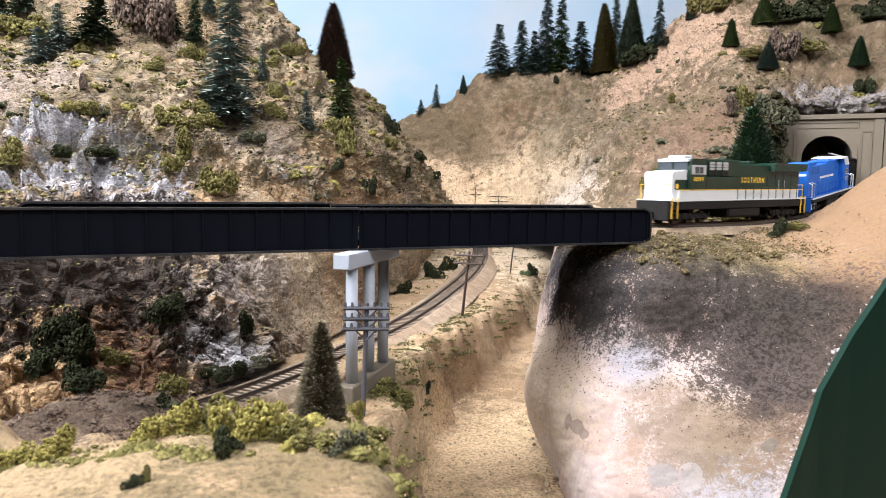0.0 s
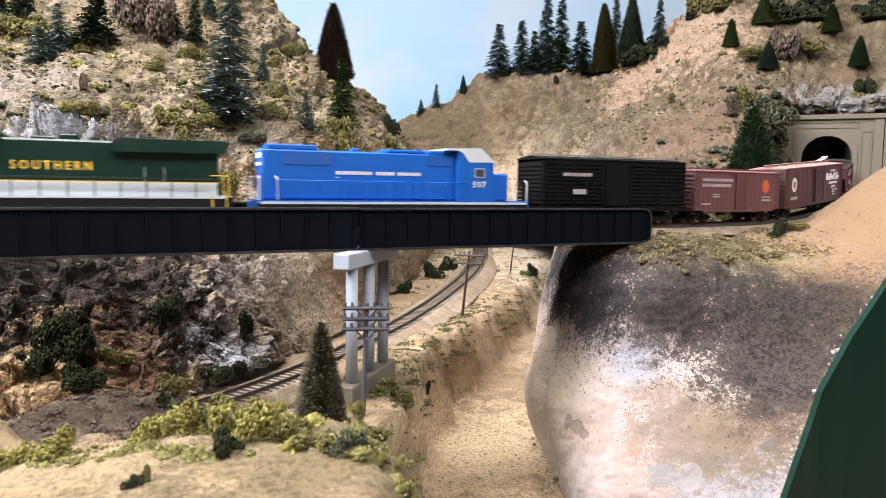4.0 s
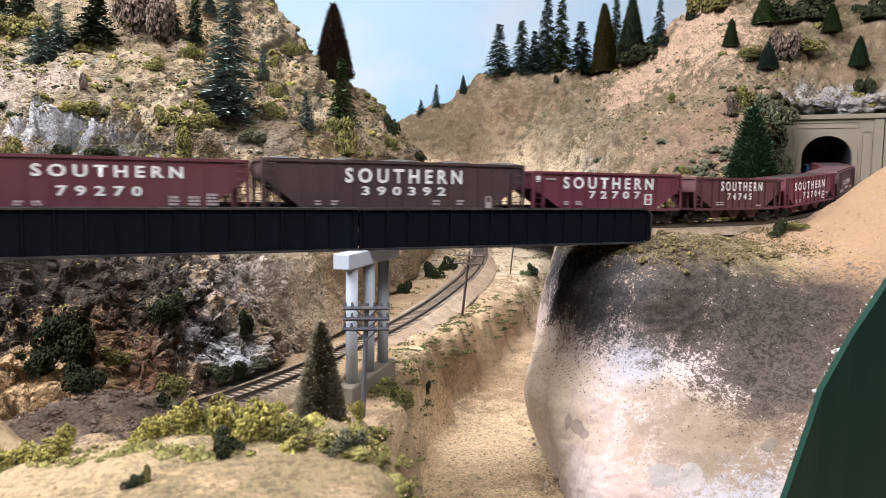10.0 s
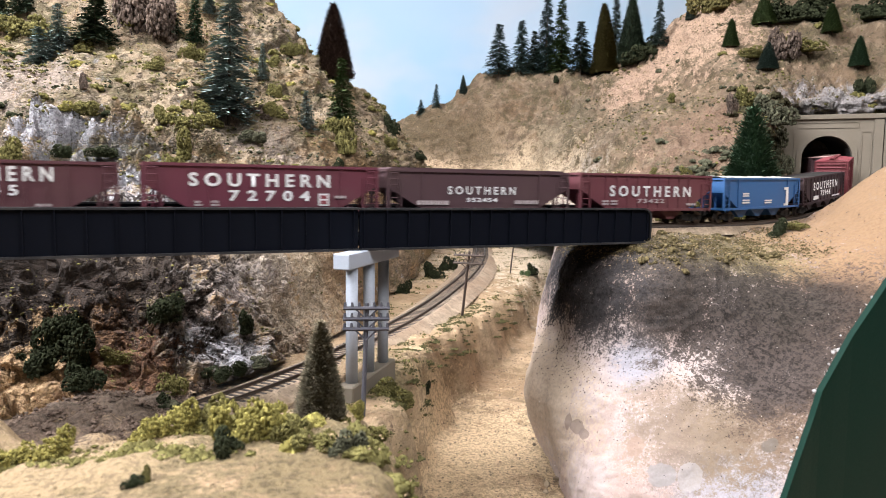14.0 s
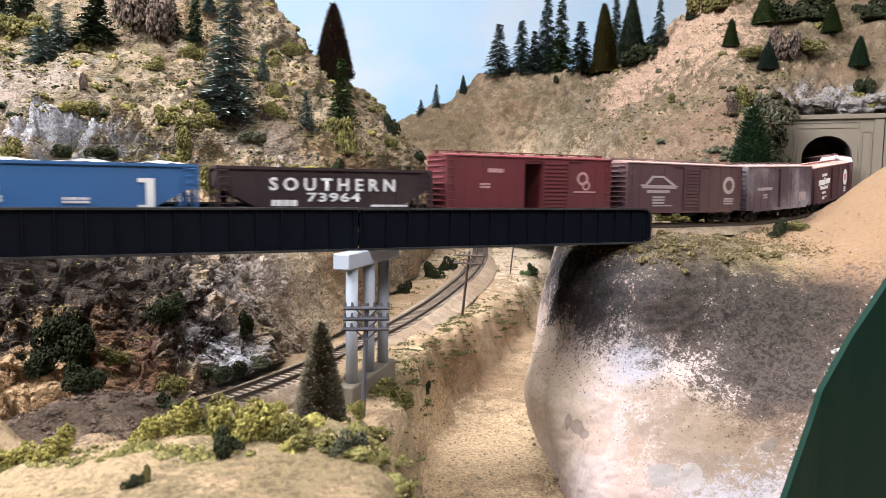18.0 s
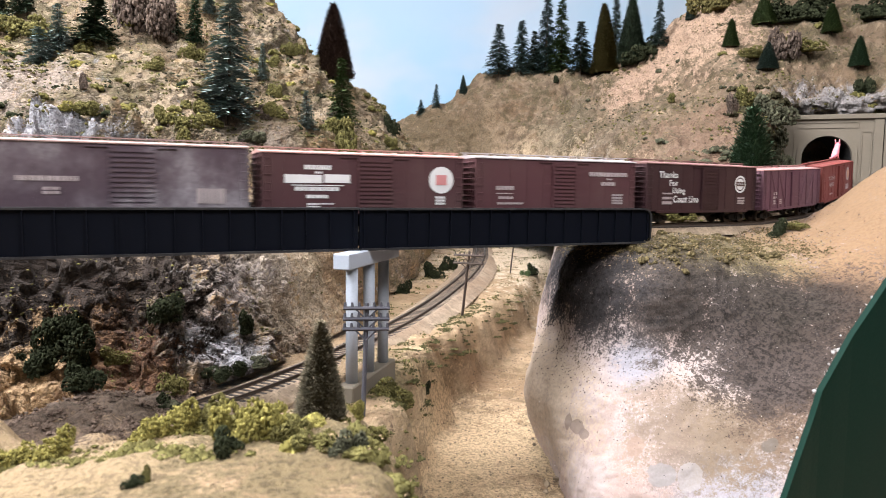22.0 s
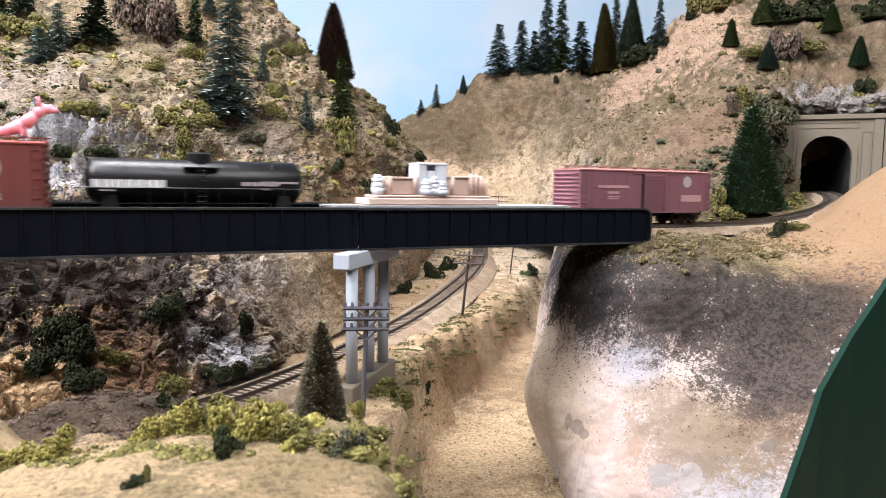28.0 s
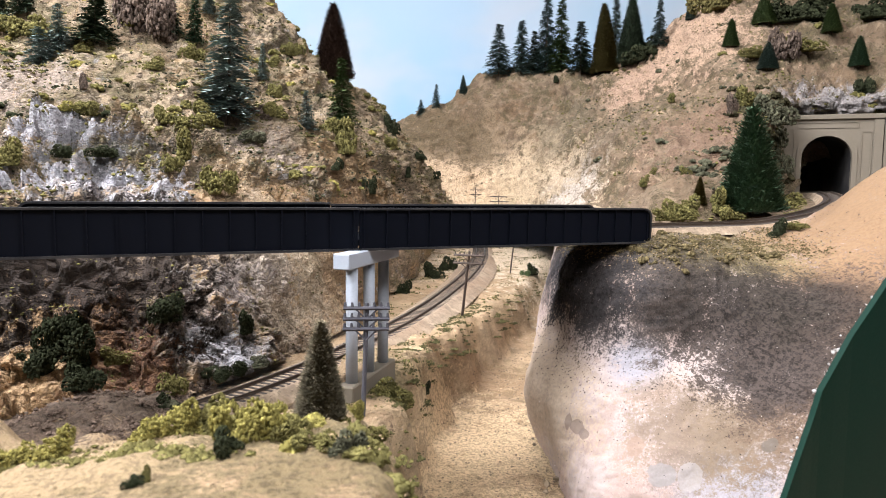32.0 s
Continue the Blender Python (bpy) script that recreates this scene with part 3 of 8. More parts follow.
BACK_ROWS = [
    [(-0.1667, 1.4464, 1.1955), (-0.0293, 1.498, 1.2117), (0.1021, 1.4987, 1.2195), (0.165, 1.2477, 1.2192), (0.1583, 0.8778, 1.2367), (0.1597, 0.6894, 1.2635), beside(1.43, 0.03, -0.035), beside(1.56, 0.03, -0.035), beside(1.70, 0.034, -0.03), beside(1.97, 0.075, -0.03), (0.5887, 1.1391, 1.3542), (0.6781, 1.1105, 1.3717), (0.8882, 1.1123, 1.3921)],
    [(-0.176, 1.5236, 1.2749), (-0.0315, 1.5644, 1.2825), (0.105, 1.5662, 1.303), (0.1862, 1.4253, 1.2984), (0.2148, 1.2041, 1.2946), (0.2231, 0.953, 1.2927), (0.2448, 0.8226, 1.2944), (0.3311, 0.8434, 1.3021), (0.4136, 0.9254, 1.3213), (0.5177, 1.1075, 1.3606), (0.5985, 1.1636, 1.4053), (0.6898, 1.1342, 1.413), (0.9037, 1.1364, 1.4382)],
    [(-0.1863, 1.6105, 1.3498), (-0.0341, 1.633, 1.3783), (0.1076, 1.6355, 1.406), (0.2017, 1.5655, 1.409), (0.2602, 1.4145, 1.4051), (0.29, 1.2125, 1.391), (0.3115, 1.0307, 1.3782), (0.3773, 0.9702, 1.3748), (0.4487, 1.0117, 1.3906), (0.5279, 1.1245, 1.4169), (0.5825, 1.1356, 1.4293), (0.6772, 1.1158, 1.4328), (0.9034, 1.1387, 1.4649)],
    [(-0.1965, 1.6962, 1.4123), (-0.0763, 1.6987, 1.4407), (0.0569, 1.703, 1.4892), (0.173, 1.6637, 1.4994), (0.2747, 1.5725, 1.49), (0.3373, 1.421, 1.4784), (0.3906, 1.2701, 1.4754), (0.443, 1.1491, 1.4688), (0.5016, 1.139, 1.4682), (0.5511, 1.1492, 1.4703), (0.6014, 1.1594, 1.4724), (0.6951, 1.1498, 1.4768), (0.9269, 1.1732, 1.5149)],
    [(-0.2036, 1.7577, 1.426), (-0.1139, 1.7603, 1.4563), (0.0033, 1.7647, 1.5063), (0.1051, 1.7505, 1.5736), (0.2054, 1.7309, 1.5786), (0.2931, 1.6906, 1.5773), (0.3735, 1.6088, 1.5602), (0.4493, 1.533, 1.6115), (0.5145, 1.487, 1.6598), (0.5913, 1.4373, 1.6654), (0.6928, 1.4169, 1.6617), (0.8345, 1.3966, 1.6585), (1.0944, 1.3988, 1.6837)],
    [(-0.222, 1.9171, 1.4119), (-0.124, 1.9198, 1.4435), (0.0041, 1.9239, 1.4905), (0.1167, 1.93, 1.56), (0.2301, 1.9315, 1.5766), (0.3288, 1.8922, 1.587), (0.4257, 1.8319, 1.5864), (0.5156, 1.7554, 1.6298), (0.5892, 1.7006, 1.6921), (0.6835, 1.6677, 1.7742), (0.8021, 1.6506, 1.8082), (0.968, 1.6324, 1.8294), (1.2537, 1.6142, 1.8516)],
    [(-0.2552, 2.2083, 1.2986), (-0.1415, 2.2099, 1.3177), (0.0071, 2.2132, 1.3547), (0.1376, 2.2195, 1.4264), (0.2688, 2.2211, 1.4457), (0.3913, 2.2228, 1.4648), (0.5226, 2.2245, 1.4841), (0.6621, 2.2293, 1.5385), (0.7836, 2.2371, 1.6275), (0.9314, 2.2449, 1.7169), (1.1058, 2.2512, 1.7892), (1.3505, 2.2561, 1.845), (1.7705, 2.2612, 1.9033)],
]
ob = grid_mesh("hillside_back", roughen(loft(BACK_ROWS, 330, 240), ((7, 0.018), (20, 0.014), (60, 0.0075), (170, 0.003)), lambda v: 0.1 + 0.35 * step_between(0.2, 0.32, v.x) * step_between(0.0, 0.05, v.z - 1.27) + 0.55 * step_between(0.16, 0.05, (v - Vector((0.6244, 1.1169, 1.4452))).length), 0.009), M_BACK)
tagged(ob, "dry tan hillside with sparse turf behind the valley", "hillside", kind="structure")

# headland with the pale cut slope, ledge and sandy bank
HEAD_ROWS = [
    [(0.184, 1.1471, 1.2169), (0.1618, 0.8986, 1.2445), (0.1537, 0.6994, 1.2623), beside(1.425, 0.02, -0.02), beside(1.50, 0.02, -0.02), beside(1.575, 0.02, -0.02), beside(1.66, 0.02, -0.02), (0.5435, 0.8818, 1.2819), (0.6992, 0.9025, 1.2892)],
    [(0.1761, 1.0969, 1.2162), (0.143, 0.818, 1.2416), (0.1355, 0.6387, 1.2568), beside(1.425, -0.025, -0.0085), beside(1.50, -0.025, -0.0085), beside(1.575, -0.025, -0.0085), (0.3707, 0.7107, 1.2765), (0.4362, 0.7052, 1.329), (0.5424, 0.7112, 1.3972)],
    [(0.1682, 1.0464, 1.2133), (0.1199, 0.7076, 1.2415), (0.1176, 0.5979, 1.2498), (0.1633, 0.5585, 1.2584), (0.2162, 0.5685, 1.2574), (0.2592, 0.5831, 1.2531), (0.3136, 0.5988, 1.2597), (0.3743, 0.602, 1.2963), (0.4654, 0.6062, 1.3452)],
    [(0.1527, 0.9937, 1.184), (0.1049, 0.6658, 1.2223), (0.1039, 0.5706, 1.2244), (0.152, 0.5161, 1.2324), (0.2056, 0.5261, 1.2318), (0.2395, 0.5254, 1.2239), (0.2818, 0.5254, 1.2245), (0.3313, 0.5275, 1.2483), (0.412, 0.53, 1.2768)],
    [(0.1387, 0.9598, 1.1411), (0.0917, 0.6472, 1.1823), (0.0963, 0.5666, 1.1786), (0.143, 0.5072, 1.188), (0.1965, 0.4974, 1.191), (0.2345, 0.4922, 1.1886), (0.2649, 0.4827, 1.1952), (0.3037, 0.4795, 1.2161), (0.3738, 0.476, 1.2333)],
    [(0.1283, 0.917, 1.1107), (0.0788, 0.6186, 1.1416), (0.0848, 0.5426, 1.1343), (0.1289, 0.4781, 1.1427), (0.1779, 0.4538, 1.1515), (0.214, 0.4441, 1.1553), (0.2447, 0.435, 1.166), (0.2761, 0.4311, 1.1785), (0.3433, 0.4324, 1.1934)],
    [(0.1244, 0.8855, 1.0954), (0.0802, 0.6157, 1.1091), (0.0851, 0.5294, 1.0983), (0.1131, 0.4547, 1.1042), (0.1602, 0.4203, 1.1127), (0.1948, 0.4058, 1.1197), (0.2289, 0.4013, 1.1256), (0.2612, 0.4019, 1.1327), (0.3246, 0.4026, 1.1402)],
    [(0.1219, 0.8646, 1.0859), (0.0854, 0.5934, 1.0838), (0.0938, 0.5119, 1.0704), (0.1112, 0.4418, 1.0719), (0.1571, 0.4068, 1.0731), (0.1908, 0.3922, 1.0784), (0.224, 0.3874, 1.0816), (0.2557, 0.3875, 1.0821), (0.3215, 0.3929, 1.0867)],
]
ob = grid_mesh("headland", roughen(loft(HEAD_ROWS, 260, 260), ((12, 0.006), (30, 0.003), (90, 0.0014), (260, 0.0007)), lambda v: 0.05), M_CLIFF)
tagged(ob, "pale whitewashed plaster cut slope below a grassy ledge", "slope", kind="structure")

# valley ground: plateau with the lower line, the dry gully, the mound in front
LOW = 1.147


def lerp(x, xs, ys):
    return np.interp(x, xs, ys)


def smooth(a, b, x):
    t = np.clip((x - a) / (b - a), 0, 1)
    return t * t * (3 - 2 * t)


def gully_edge(y):
    return lerp(y, [0.1, 0.22, 0.30, 0.40, 0.485, 0.58, 0.70, 0.82, 1.0, 1.3, 1.8], [0.01, 0.0, -0.012, -0.022, -0.027, -0.02, -0.002, 0.045, 0.115, 0.2, 0.25]) + 0.006 * np.sin(y * 60) + 0.004 * np.sin(y * 143 + 1)


def valley_height(x, y):
    edge = gully_edge(y)
    floor = lerp(y, [0.1, 0.35, 0.55, 0.75, 0.95, 1.3, 1.7], [-0.10, -0.09, -0.075, -0.068, -0.05, -0.02, -0.005])
    z = LOW + 0.027 * smooth(0.8, 1.4, y) + floor * smooth(-0.012, 0.016, x - edge)
    z = z + (0.0125 + 0.004 * np.sin(x * 190 + 40 * y) * np.sin(y * 170 - 60 * x)) * smooth(-0.158, -0.185, x) * smooth(0.5, 0.45, y) * smooth(-0.265, -0.235, x)
    z = z + 0.014 * smooth(-0.095, -0.068, x) * smooth(0.38, 0.42, y) * smooth(0.66, 0.56, y) * smooth(0.01, -0.004, x - edge)
    crest = np.clip(0.292 + 0.33 * (x + 0.06), 0.22, 0.295) + 0.006 * np.sin(x * 60)
    mound = smooth(0.085, 0.0, y - crest) * smooth(0.012, -0.03, x - edge) * smooth(-0.6, -0.2, x + 0.2)
    return z + (0.057 - 0.006 * smooth(-0.06, -0.17, x)) * mound


gx = np.concatenate([np.arange(-0.9, -0.3, 0.02), np.arange(-0.3, 0.32, 0.0035), np.arange(0.32, 0.7, 0.02)])
gy = np.concatenate([np.arange(0.05, 0.75, 0.004), np.arange(0.75, 1.75, 0.008)])
GX, GY = np.meshgrid(gx, gy)
land = np.stack([GX, GY, valley_height(GX, GY)], -1)
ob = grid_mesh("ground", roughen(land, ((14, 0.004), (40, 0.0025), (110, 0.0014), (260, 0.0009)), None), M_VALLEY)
tagged(ob, "sandy valley ground with a dry gully", "ground", kind="structure")

# ---- room, backdrop, benchwork ----
bm = bmesh.new()
box(bm, -5.6, 6.4, -3.0, 3.2, -0.1, 0.0)
tagged(part("floor", bm, M_ROOM), "plain grey club room floor", "floor", kind="structure")
for nm, dims in (("wall_north", (-5.6, 6.4, 3.2, 3.3, 0, 2.8)), ("wall_south", (-5.6, 6.4, -3.1, -3.0, 0, 2.8)), ("wall_west", (-5.7, -5.6, -3.0, 3.2, 0, 2.8)), ("wall_east", (6.4, 6.5, -3.0, 3.2, 0, 2.8)), ("ceiling", (-5.7, 6.5, -3.1, 3.3, 2.8, 2.9))):
    tagged(part(nm, boxes(dims), M_ROOM), "plain off-white painted room surface", "ceiling" if nm == "ceiling" else "wall", kind="structure")

m, nt, b = nodes_of("painted_sky", 0.9)
pos = place(nt)
sep = nt.nodes.new("ShaderNodeSeparateXYZ")
nt.links.new(pos, sep.inputs[0])
warp = nt.nodes.new("ShaderNodeMapping")
warp.inputs["Scale"].default_value = (1, 1, 1.7)
nt.links.new(pos, warp.inputs[0])
c = mix(nt, ramp(nt, sep.outputs["Z"], 1.35, 2.0), (0.24, 0.44, 0.62), (0.37, 0.505, 0.63))
c = mix(nt, ramp(nt, noise_node(nt, warp.outputs[0], 2.2, 3, 0.5), 0.4, 0.66), c, (0.44, 0.51, 0.59))
nt.links.new(c, b.inputs["Base Color"])
M_SKY = m
bm = bmesh.new()
box(bm, -5.4, 6.0, 2.5, 2.51, 0.8, 2.6)
tagged(part("backdrop", bm, M_SKY), "pale blue painted sky backdrop with soft clouds", "backdrop", kind="structure")

# ---- lower line ----
LOW_PTS = [(-0.2493, 0.3257, 1.155), (-0.1931, 0.4069, 1.155), (-0.148, 0.4773, 1.155), (-0.1032, 0.5751, 1.155), (-0.0756, 0.6594, 1.155), (-0.0386, 0.7679, 1.157), (0.0052, 0.9259, 1.163), (0.0488, 1.1178, 1.175), (0.0745, 1.4125, 1.182), (0.0798, 1.98, 1.185)]


def low_path(n):
    p = spline(LOW_PTS, np.linspace(0, 1, 400))
    d = np.concatenate([[0], np.cumsum(np.linalg.norm(np.diff(p, axis=0), axis=1))])
    t = np.linspace(0, d[-1], n)
    return np.stack([np.interp(t, d, p[:, i]) for i in (0, 1, 2)], -1), d[-1]


def ribbon(name, profile, pts, material, parent=None):
    bm = bmesh.new()
    tang = np.gradient(pts[:, :2], axis=0)
    tang /= np.linalg.norm(tang, axis=1, keepdims=True)
    last = None
    for (x, y, z), (tx, ty) in zip(pts, tang):
        ring = [bm.verts.new((x - n * ty, y + n * tx, z + u)) for n, u in profile]
        if last:
            for i in range(len(ring)):
                j = (i + 1) % len(ring)
                bm.faces.new((last[i], last[j], ring[j], ring[i]))
        last = ring
    return part(name, bm, material, parent)


def rail_profile(side, w=0.0011, h=0.0024):
    return [(side - w, -h), (side - w * 0.5, -h * 0.5), (side - w * 0.7, 0), (side + w * 0.7, 0), (side + w * 0.5, -h * 0.5), (side + w, -h)]


M_BALLAST = ground_material("ballast", (0.5, 0.385, 0.275), (0.5, 0.385, 0.275), TURF, 0.03, 0.1)
lower_track = tagged(new("railway_track"), "weathered single railway track on sandy ballast in the valley", "track")
pts, length = low_path(260)
part_bed = ribbon("ballast", [(-0.034, -0.0125), (-0.0175, -0.0028), (0.0175, -0.0028), (0.034, -0.0125)], pts, M_BALLAST, lower_track)
for side in (-0.00825, 0.00825):
    ribbon("rail", rail_profile(side), pts, M_RAIL, lower_track)
me = bpy.data.meshes.new("tie")
bm = boxes((-0.0014, 0.0014, -0.015, 0.015, -0.0042, -0.0024), bev=0.0002)
bm.to_mesh(me)
bm.free()
me.materials.append(M_TIE)
tp, _ = low_path(int(length / 0.0068))
tt = np.gradient(tp, axis=0)
skip = max(0, len(tp) - 295)
for (x, y, z), (dx, dy, _) in zip(tp[skip:], tt[skip:]):
    t = new("tie", me)
    t.parent = lower_track
    t.matrix_basis = pose(x, y, z, rz=math.degrees(math.atan2(dy, dx)) + random.uniform(-1.5, 1.5))

upper_track = tagged(new("railway_track"), "single railway track curving from the bridge into the tunnel", "track")
sweep("ballast", [(-0.024, -0.010), (-0.0175, -0.003), (0.0175, -0.003), (0.024, -0.010)], 1.395, 2.25, 0.02, M_BALLAST, upper_track)
for side in (-0.00825, 0.00825):
    sweep("rail", rail_profile(side), -4.0, 7.0, 0.02, M_RAIL, upper_track)
for i in range(125):
    s = 1.40 + 0.0068 * i
    x, y, z, h = on_line(s)
    t = new("tie", me)
    t.parent = upper_track
    t.matrix_basis = pose(x, y, z, rz=math.degrees(h) + random.uniform(-1.5, 1.5))

bed = sweep("trackbed", [(-0.022, -0.0115), (0.015, -0.0095), (0.06, -0.012), (0.13, -0.006), (0.13, -0.05), (-0.026, -0.05)], 1.47, 2.06, 0.004, M_BACK)
tagged(bed, "sandy shelf under the upper track", "ground", kind="structure")

bed = sweep("trackbank", [(0.043, -0.012), (0.09, -0.010), (0.14, -0.004), (0.14, -0.018), (0.043, -0.018)], 1.385, 1.42, 0.004, M_BACK)
tagged(bed, "sandy bank behind the bridge end", "ground", kind="structure")

# ---- bridge ----
bridge = tagged(new("girder_bridge"), "black plastic plate girder bridge in two spans", "bridge")
bridge.matrix_basis = Matrix.Translation(bridge_point(1.1563, 0, 0)) @ pose(0, 0, 0, rz=24.65)


def girder(name, x0, x1, y, z0, z1, side):
    """A plate girder from x0 to x1 in the bridge's own space: web, flange round its edge, stiffeners, rounded outer end."""
    r = 0.007
    if side > 0:
        out = [(x0, z0), (x1, z0)] + [(x1 - r + r * math.cos(t), z1 - r + r * math.sin(t)) for t in np.linspace(0, math.pi / 2, 7)] + [(x0, z1)]
    else:
        out = [(x1, z1)] + [(x0 + r - r * math.sin(t), z1 - r + r * math.cos(t)) for t in np.linspace(0, math.pi / 2, 7)] + [(x0, z0), (x1, z0)]
    bm = bmesh.new()
    prism(bm, out, y - 0.0006, y + 0.0006)
    web = part(name, bm, M_BLACK, bridge)
    bm = bmesh.new()
    last = None
    for k, (x, z) in enumerate(out):
        a, b = Vector(out[max(k - 1, 0)]), Vector(out[min(k + 1, len(out) - 1)])
        d = (b - a).normalized()
        nx, nz = d.y * 0.0007, -d.x * 0.0007
        ring = [bm.verts.new((x + q * nx, y + yy, z + q * nz)) for q, yy in ((1, -0.0028), (1, 0.0028), (-1, 0.0028), (-1, -0.0028))]
        if last:
            for i in range(4):
                bm.faces.new((last[i], last[(i + 1) % 4], ring[(i + 1) % 4], ring[i]))
        else:
            bm.faces.new(ring[::-1])
        last = ring
    bm.faces.new(last)
    bmesh.ops.recalc_face_normals(bm, faces=bm.faces)
    part("flange", bm, M_FLANGE, web)
    n = round((x1 - x0) / 0.0158)
    for i in range(n + 1):
        x = x0 + 0.003 + (x1 - x0 - 0.006) * i / n
        if i in (0, n) and abs(x - (x1 if side > 0 else x0)) < 0.008:
            top = z1 - 0.003
        else:
            top = z1 - 0.0008
        part("stiffener", boxes((x - 0.0004, x + 0.0004, y - 0.0022, y + 0.0022, z0 + 0.0008, top)), M_BLACK, web)
    return web


girder("girder", 0.0006, 0.2420, -0.034, 1.2582, 1.2848, 1)
girder("girder", -0.2410, -0.0006, -0.034, 1.2582, 1.2852, -1)
girder("girder", 0.0006, 0.2375, 0.034, 1.2582, 1.2856, 1)
girder("girder", -0.2010, -0.0006, 0.034, 1.2582, 1.2868, -1)
part("deck", boxes((-0.24, 0.2415, -0.0312, 0.0312, 1.2605, 1.2645)), M_BLACK, bridge)
for i in range(66):
    t = new("tie", me)
    t.parent = bridge
    t.matrix_basis = pose(-0.235 + 0.0072 * i, 0, 1.271)

# pier: cap, three columns, footing
pier = tagged(new("bridge_pier"), "grey painted pier with three round columns and a footing", "pier")
pier.matrix_basis = pose(-0.0505, 0.4800, 0, rz=74.5)
part("cap", boxes((-0.046, 0.047, -0.0055, 0.0055, 1.2478, 1.2578), bev=0.0006), M_GREY, pier)
for x in (-0.029, 0.001, 0.029):
    bm = bmesh.new()
    tube(bm, (x, 0, 1.171), (x, 0, 1.2485), 0.0039, n=20)
    for f in bm.faces:
        f.smooth = len(f.verts) == 4
    part("column", bm, M_GREY, pier)
part("footing", boxes((-0.040, 0.041, -0.0058, 0.0058, 1.14, 1.1725), bev=0.001), M_PORTAL, pier)

# ---- tunnel portal ----
PX, PY, PZ, PH = on_line(2.045)
portal = tagged(new("tunnel_portal"), "cast concrete tunnel portal with an arched opening", "portal")
portal.matrix_basis = pose(PX, PY, PZ, rz=-22)
W, H = 0.0335, 0.050
arch = [(W * math.cos(t), H + W * math.sin(t) * 0.95) for t in np.linspace(0, math.pi, 17)]
inner = [(W, -0.006)] + arch + [(-W, -0.006)]


def arch_ring(bm, inner, outer, y0, y1):
    a = [[bm.verts.new((x, y, z)) for x, z in inner] for y in (y0, y1)]
    b = [[bm.verts.new((x, y, z)) for x, z in outer] for y in (y0, y1)]
    for i in range(len(inner) - 1):
        bm.faces.new((a[0][i], a[0][i + 1], b[0][i + 1], b[0][i]))
        bm.faces.new((a[1][i + 1], a[1][i], b[1][i], b[1][i + 1]))
        bm.faces.new((a[0][i + 1], a[0][i], a[1][i], a[1][i + 1]))
        bm.faces.new((b[0][i], b[0][i + 1], b[1][i + 1], b[1][i]))
    for i in (0, -1):
        bm.faces.new((a[0][i], b[0][i], b[1][i], a[1][i]))
    bmesh.ops.recalc_face_normals(bm, faces=bm.faces)


FW, FT = 0.072, 0.106
outer = [(FW, -0.006)] + [(FW * (1 if math.cos(t) > 0.71 else -1 if math.cos(t) < -0.71 else math.cos(t) / 0.71), FT if abs(math.cos(t)) <= 0.71 else H + (FT - H) * min(1, math.sin(t) / 0.704)) for t in np.linspace(0, math.pi, 17)] + [(-FW, -0.006)]
bm = bmesh.new()
arch_ring(bm, inner, outer, 0.0, 0.012)
part("face", bm, M_PORTAL, portal)
bm = bmesh.new()
arch_ring(bm, inner, [(x * 1.2, z * 1.09 if z > 0 else z) for x, z in inner], -0.0015, 0.004)
part("arch_ring", bm, M_PORTAL, portal)
part("cornice", boxes((-FW - 0.004, FW + 0.004, -0.004, 0.014, FT, FT + 0.007), bev=0.0006), M_PORTAL, portal)
for x in (-FW + 0.006, FW - 0.006):
    part("pilaster", boxes((x - 0.006, x + 0.006, -0.002, 0.004, -0.006, FT - 0.0005), bev=0.0005), M_PORTAL, portal)
for x0, x1, z0, z1 in ((-0.058, -0.044, 0.012, 0.088), (0.044, 0.058, 0.012, 0.088), (-0.040, 0.040, 0.093, 0.102)):
    for d in ((x0, x1, z0, z0 + 0.0012), (x0, x1, z1 - 0.0012, z1), (x0, x0 + 0.0012, z0 + 0.0013, z1 - 0.0013), (x1 - 0.0012, x1, z0 + 0.0013, z1 - 0.0013)):
        part("panel_moulding", boxes((d[0], d[1], -0.001, 0.001, d[2], d[3])), M_PORTAL, portal)
part("wing_wall", boxes((FW + 0.001, FW + 0.09, 0.0, 0.012, -0.006, FT - 0.008), bev=0.0005), M_PORTAL, portal)
# Added lining, coloured near black to hold the tunnel's darkness.
lining = [(x * 1.06, z * 1.04 if z > 0 else z) for x, z in inner]
sweep("bore", lining + [(x * 1.15, z * 1.08 if z > 0 else z) for x, z in lining[::-1]], 2.05, 3.0, 0.03, M_DARK, None)
tagged(bpy.data.objects["bore"], "near-black lining standing for the unlit tunnel behind the portal", "tunnel", kind="structure")

# ---- fascia board at the layout's edge ----
fascia = bmesh.new()
line = [(0.1391, 0.3015, 1.1322), (0.1457, 0.3057, 1.1458), (0.1545, 0.3111, 1.1613), (0.1594, 0.3141, 1.1726), (0.1644, 0.3171, 1.1835), (0.1705, 0.3212, 1.1961), (0.1753, 0.3242, 1.2081), (0.1834, 0.3282, 1.2193), (0.1934, 0.3334, 1.2327), (0.2051, 0.3386, 1.2462), (0.2164, 0.3438, 1.2594), (0.266, 0.3667, 1.3041)]
ring = [[fascia.verts.new((p[0] + o * 0.3, p[1] - o, z)) for o, z in ((0.0, p[2]), (0.0032, p[2]), (0.0032, 0.9), (0.0, 0.9))] for p in line]
for a, b in zip(ring, ring[1:]):
    for i in range(4):
        fascia.faces.new((a[i], a[(i + 1) % 4], b[(i + 1) % 4], b[i]))
fascia.faces.new(ring[0])
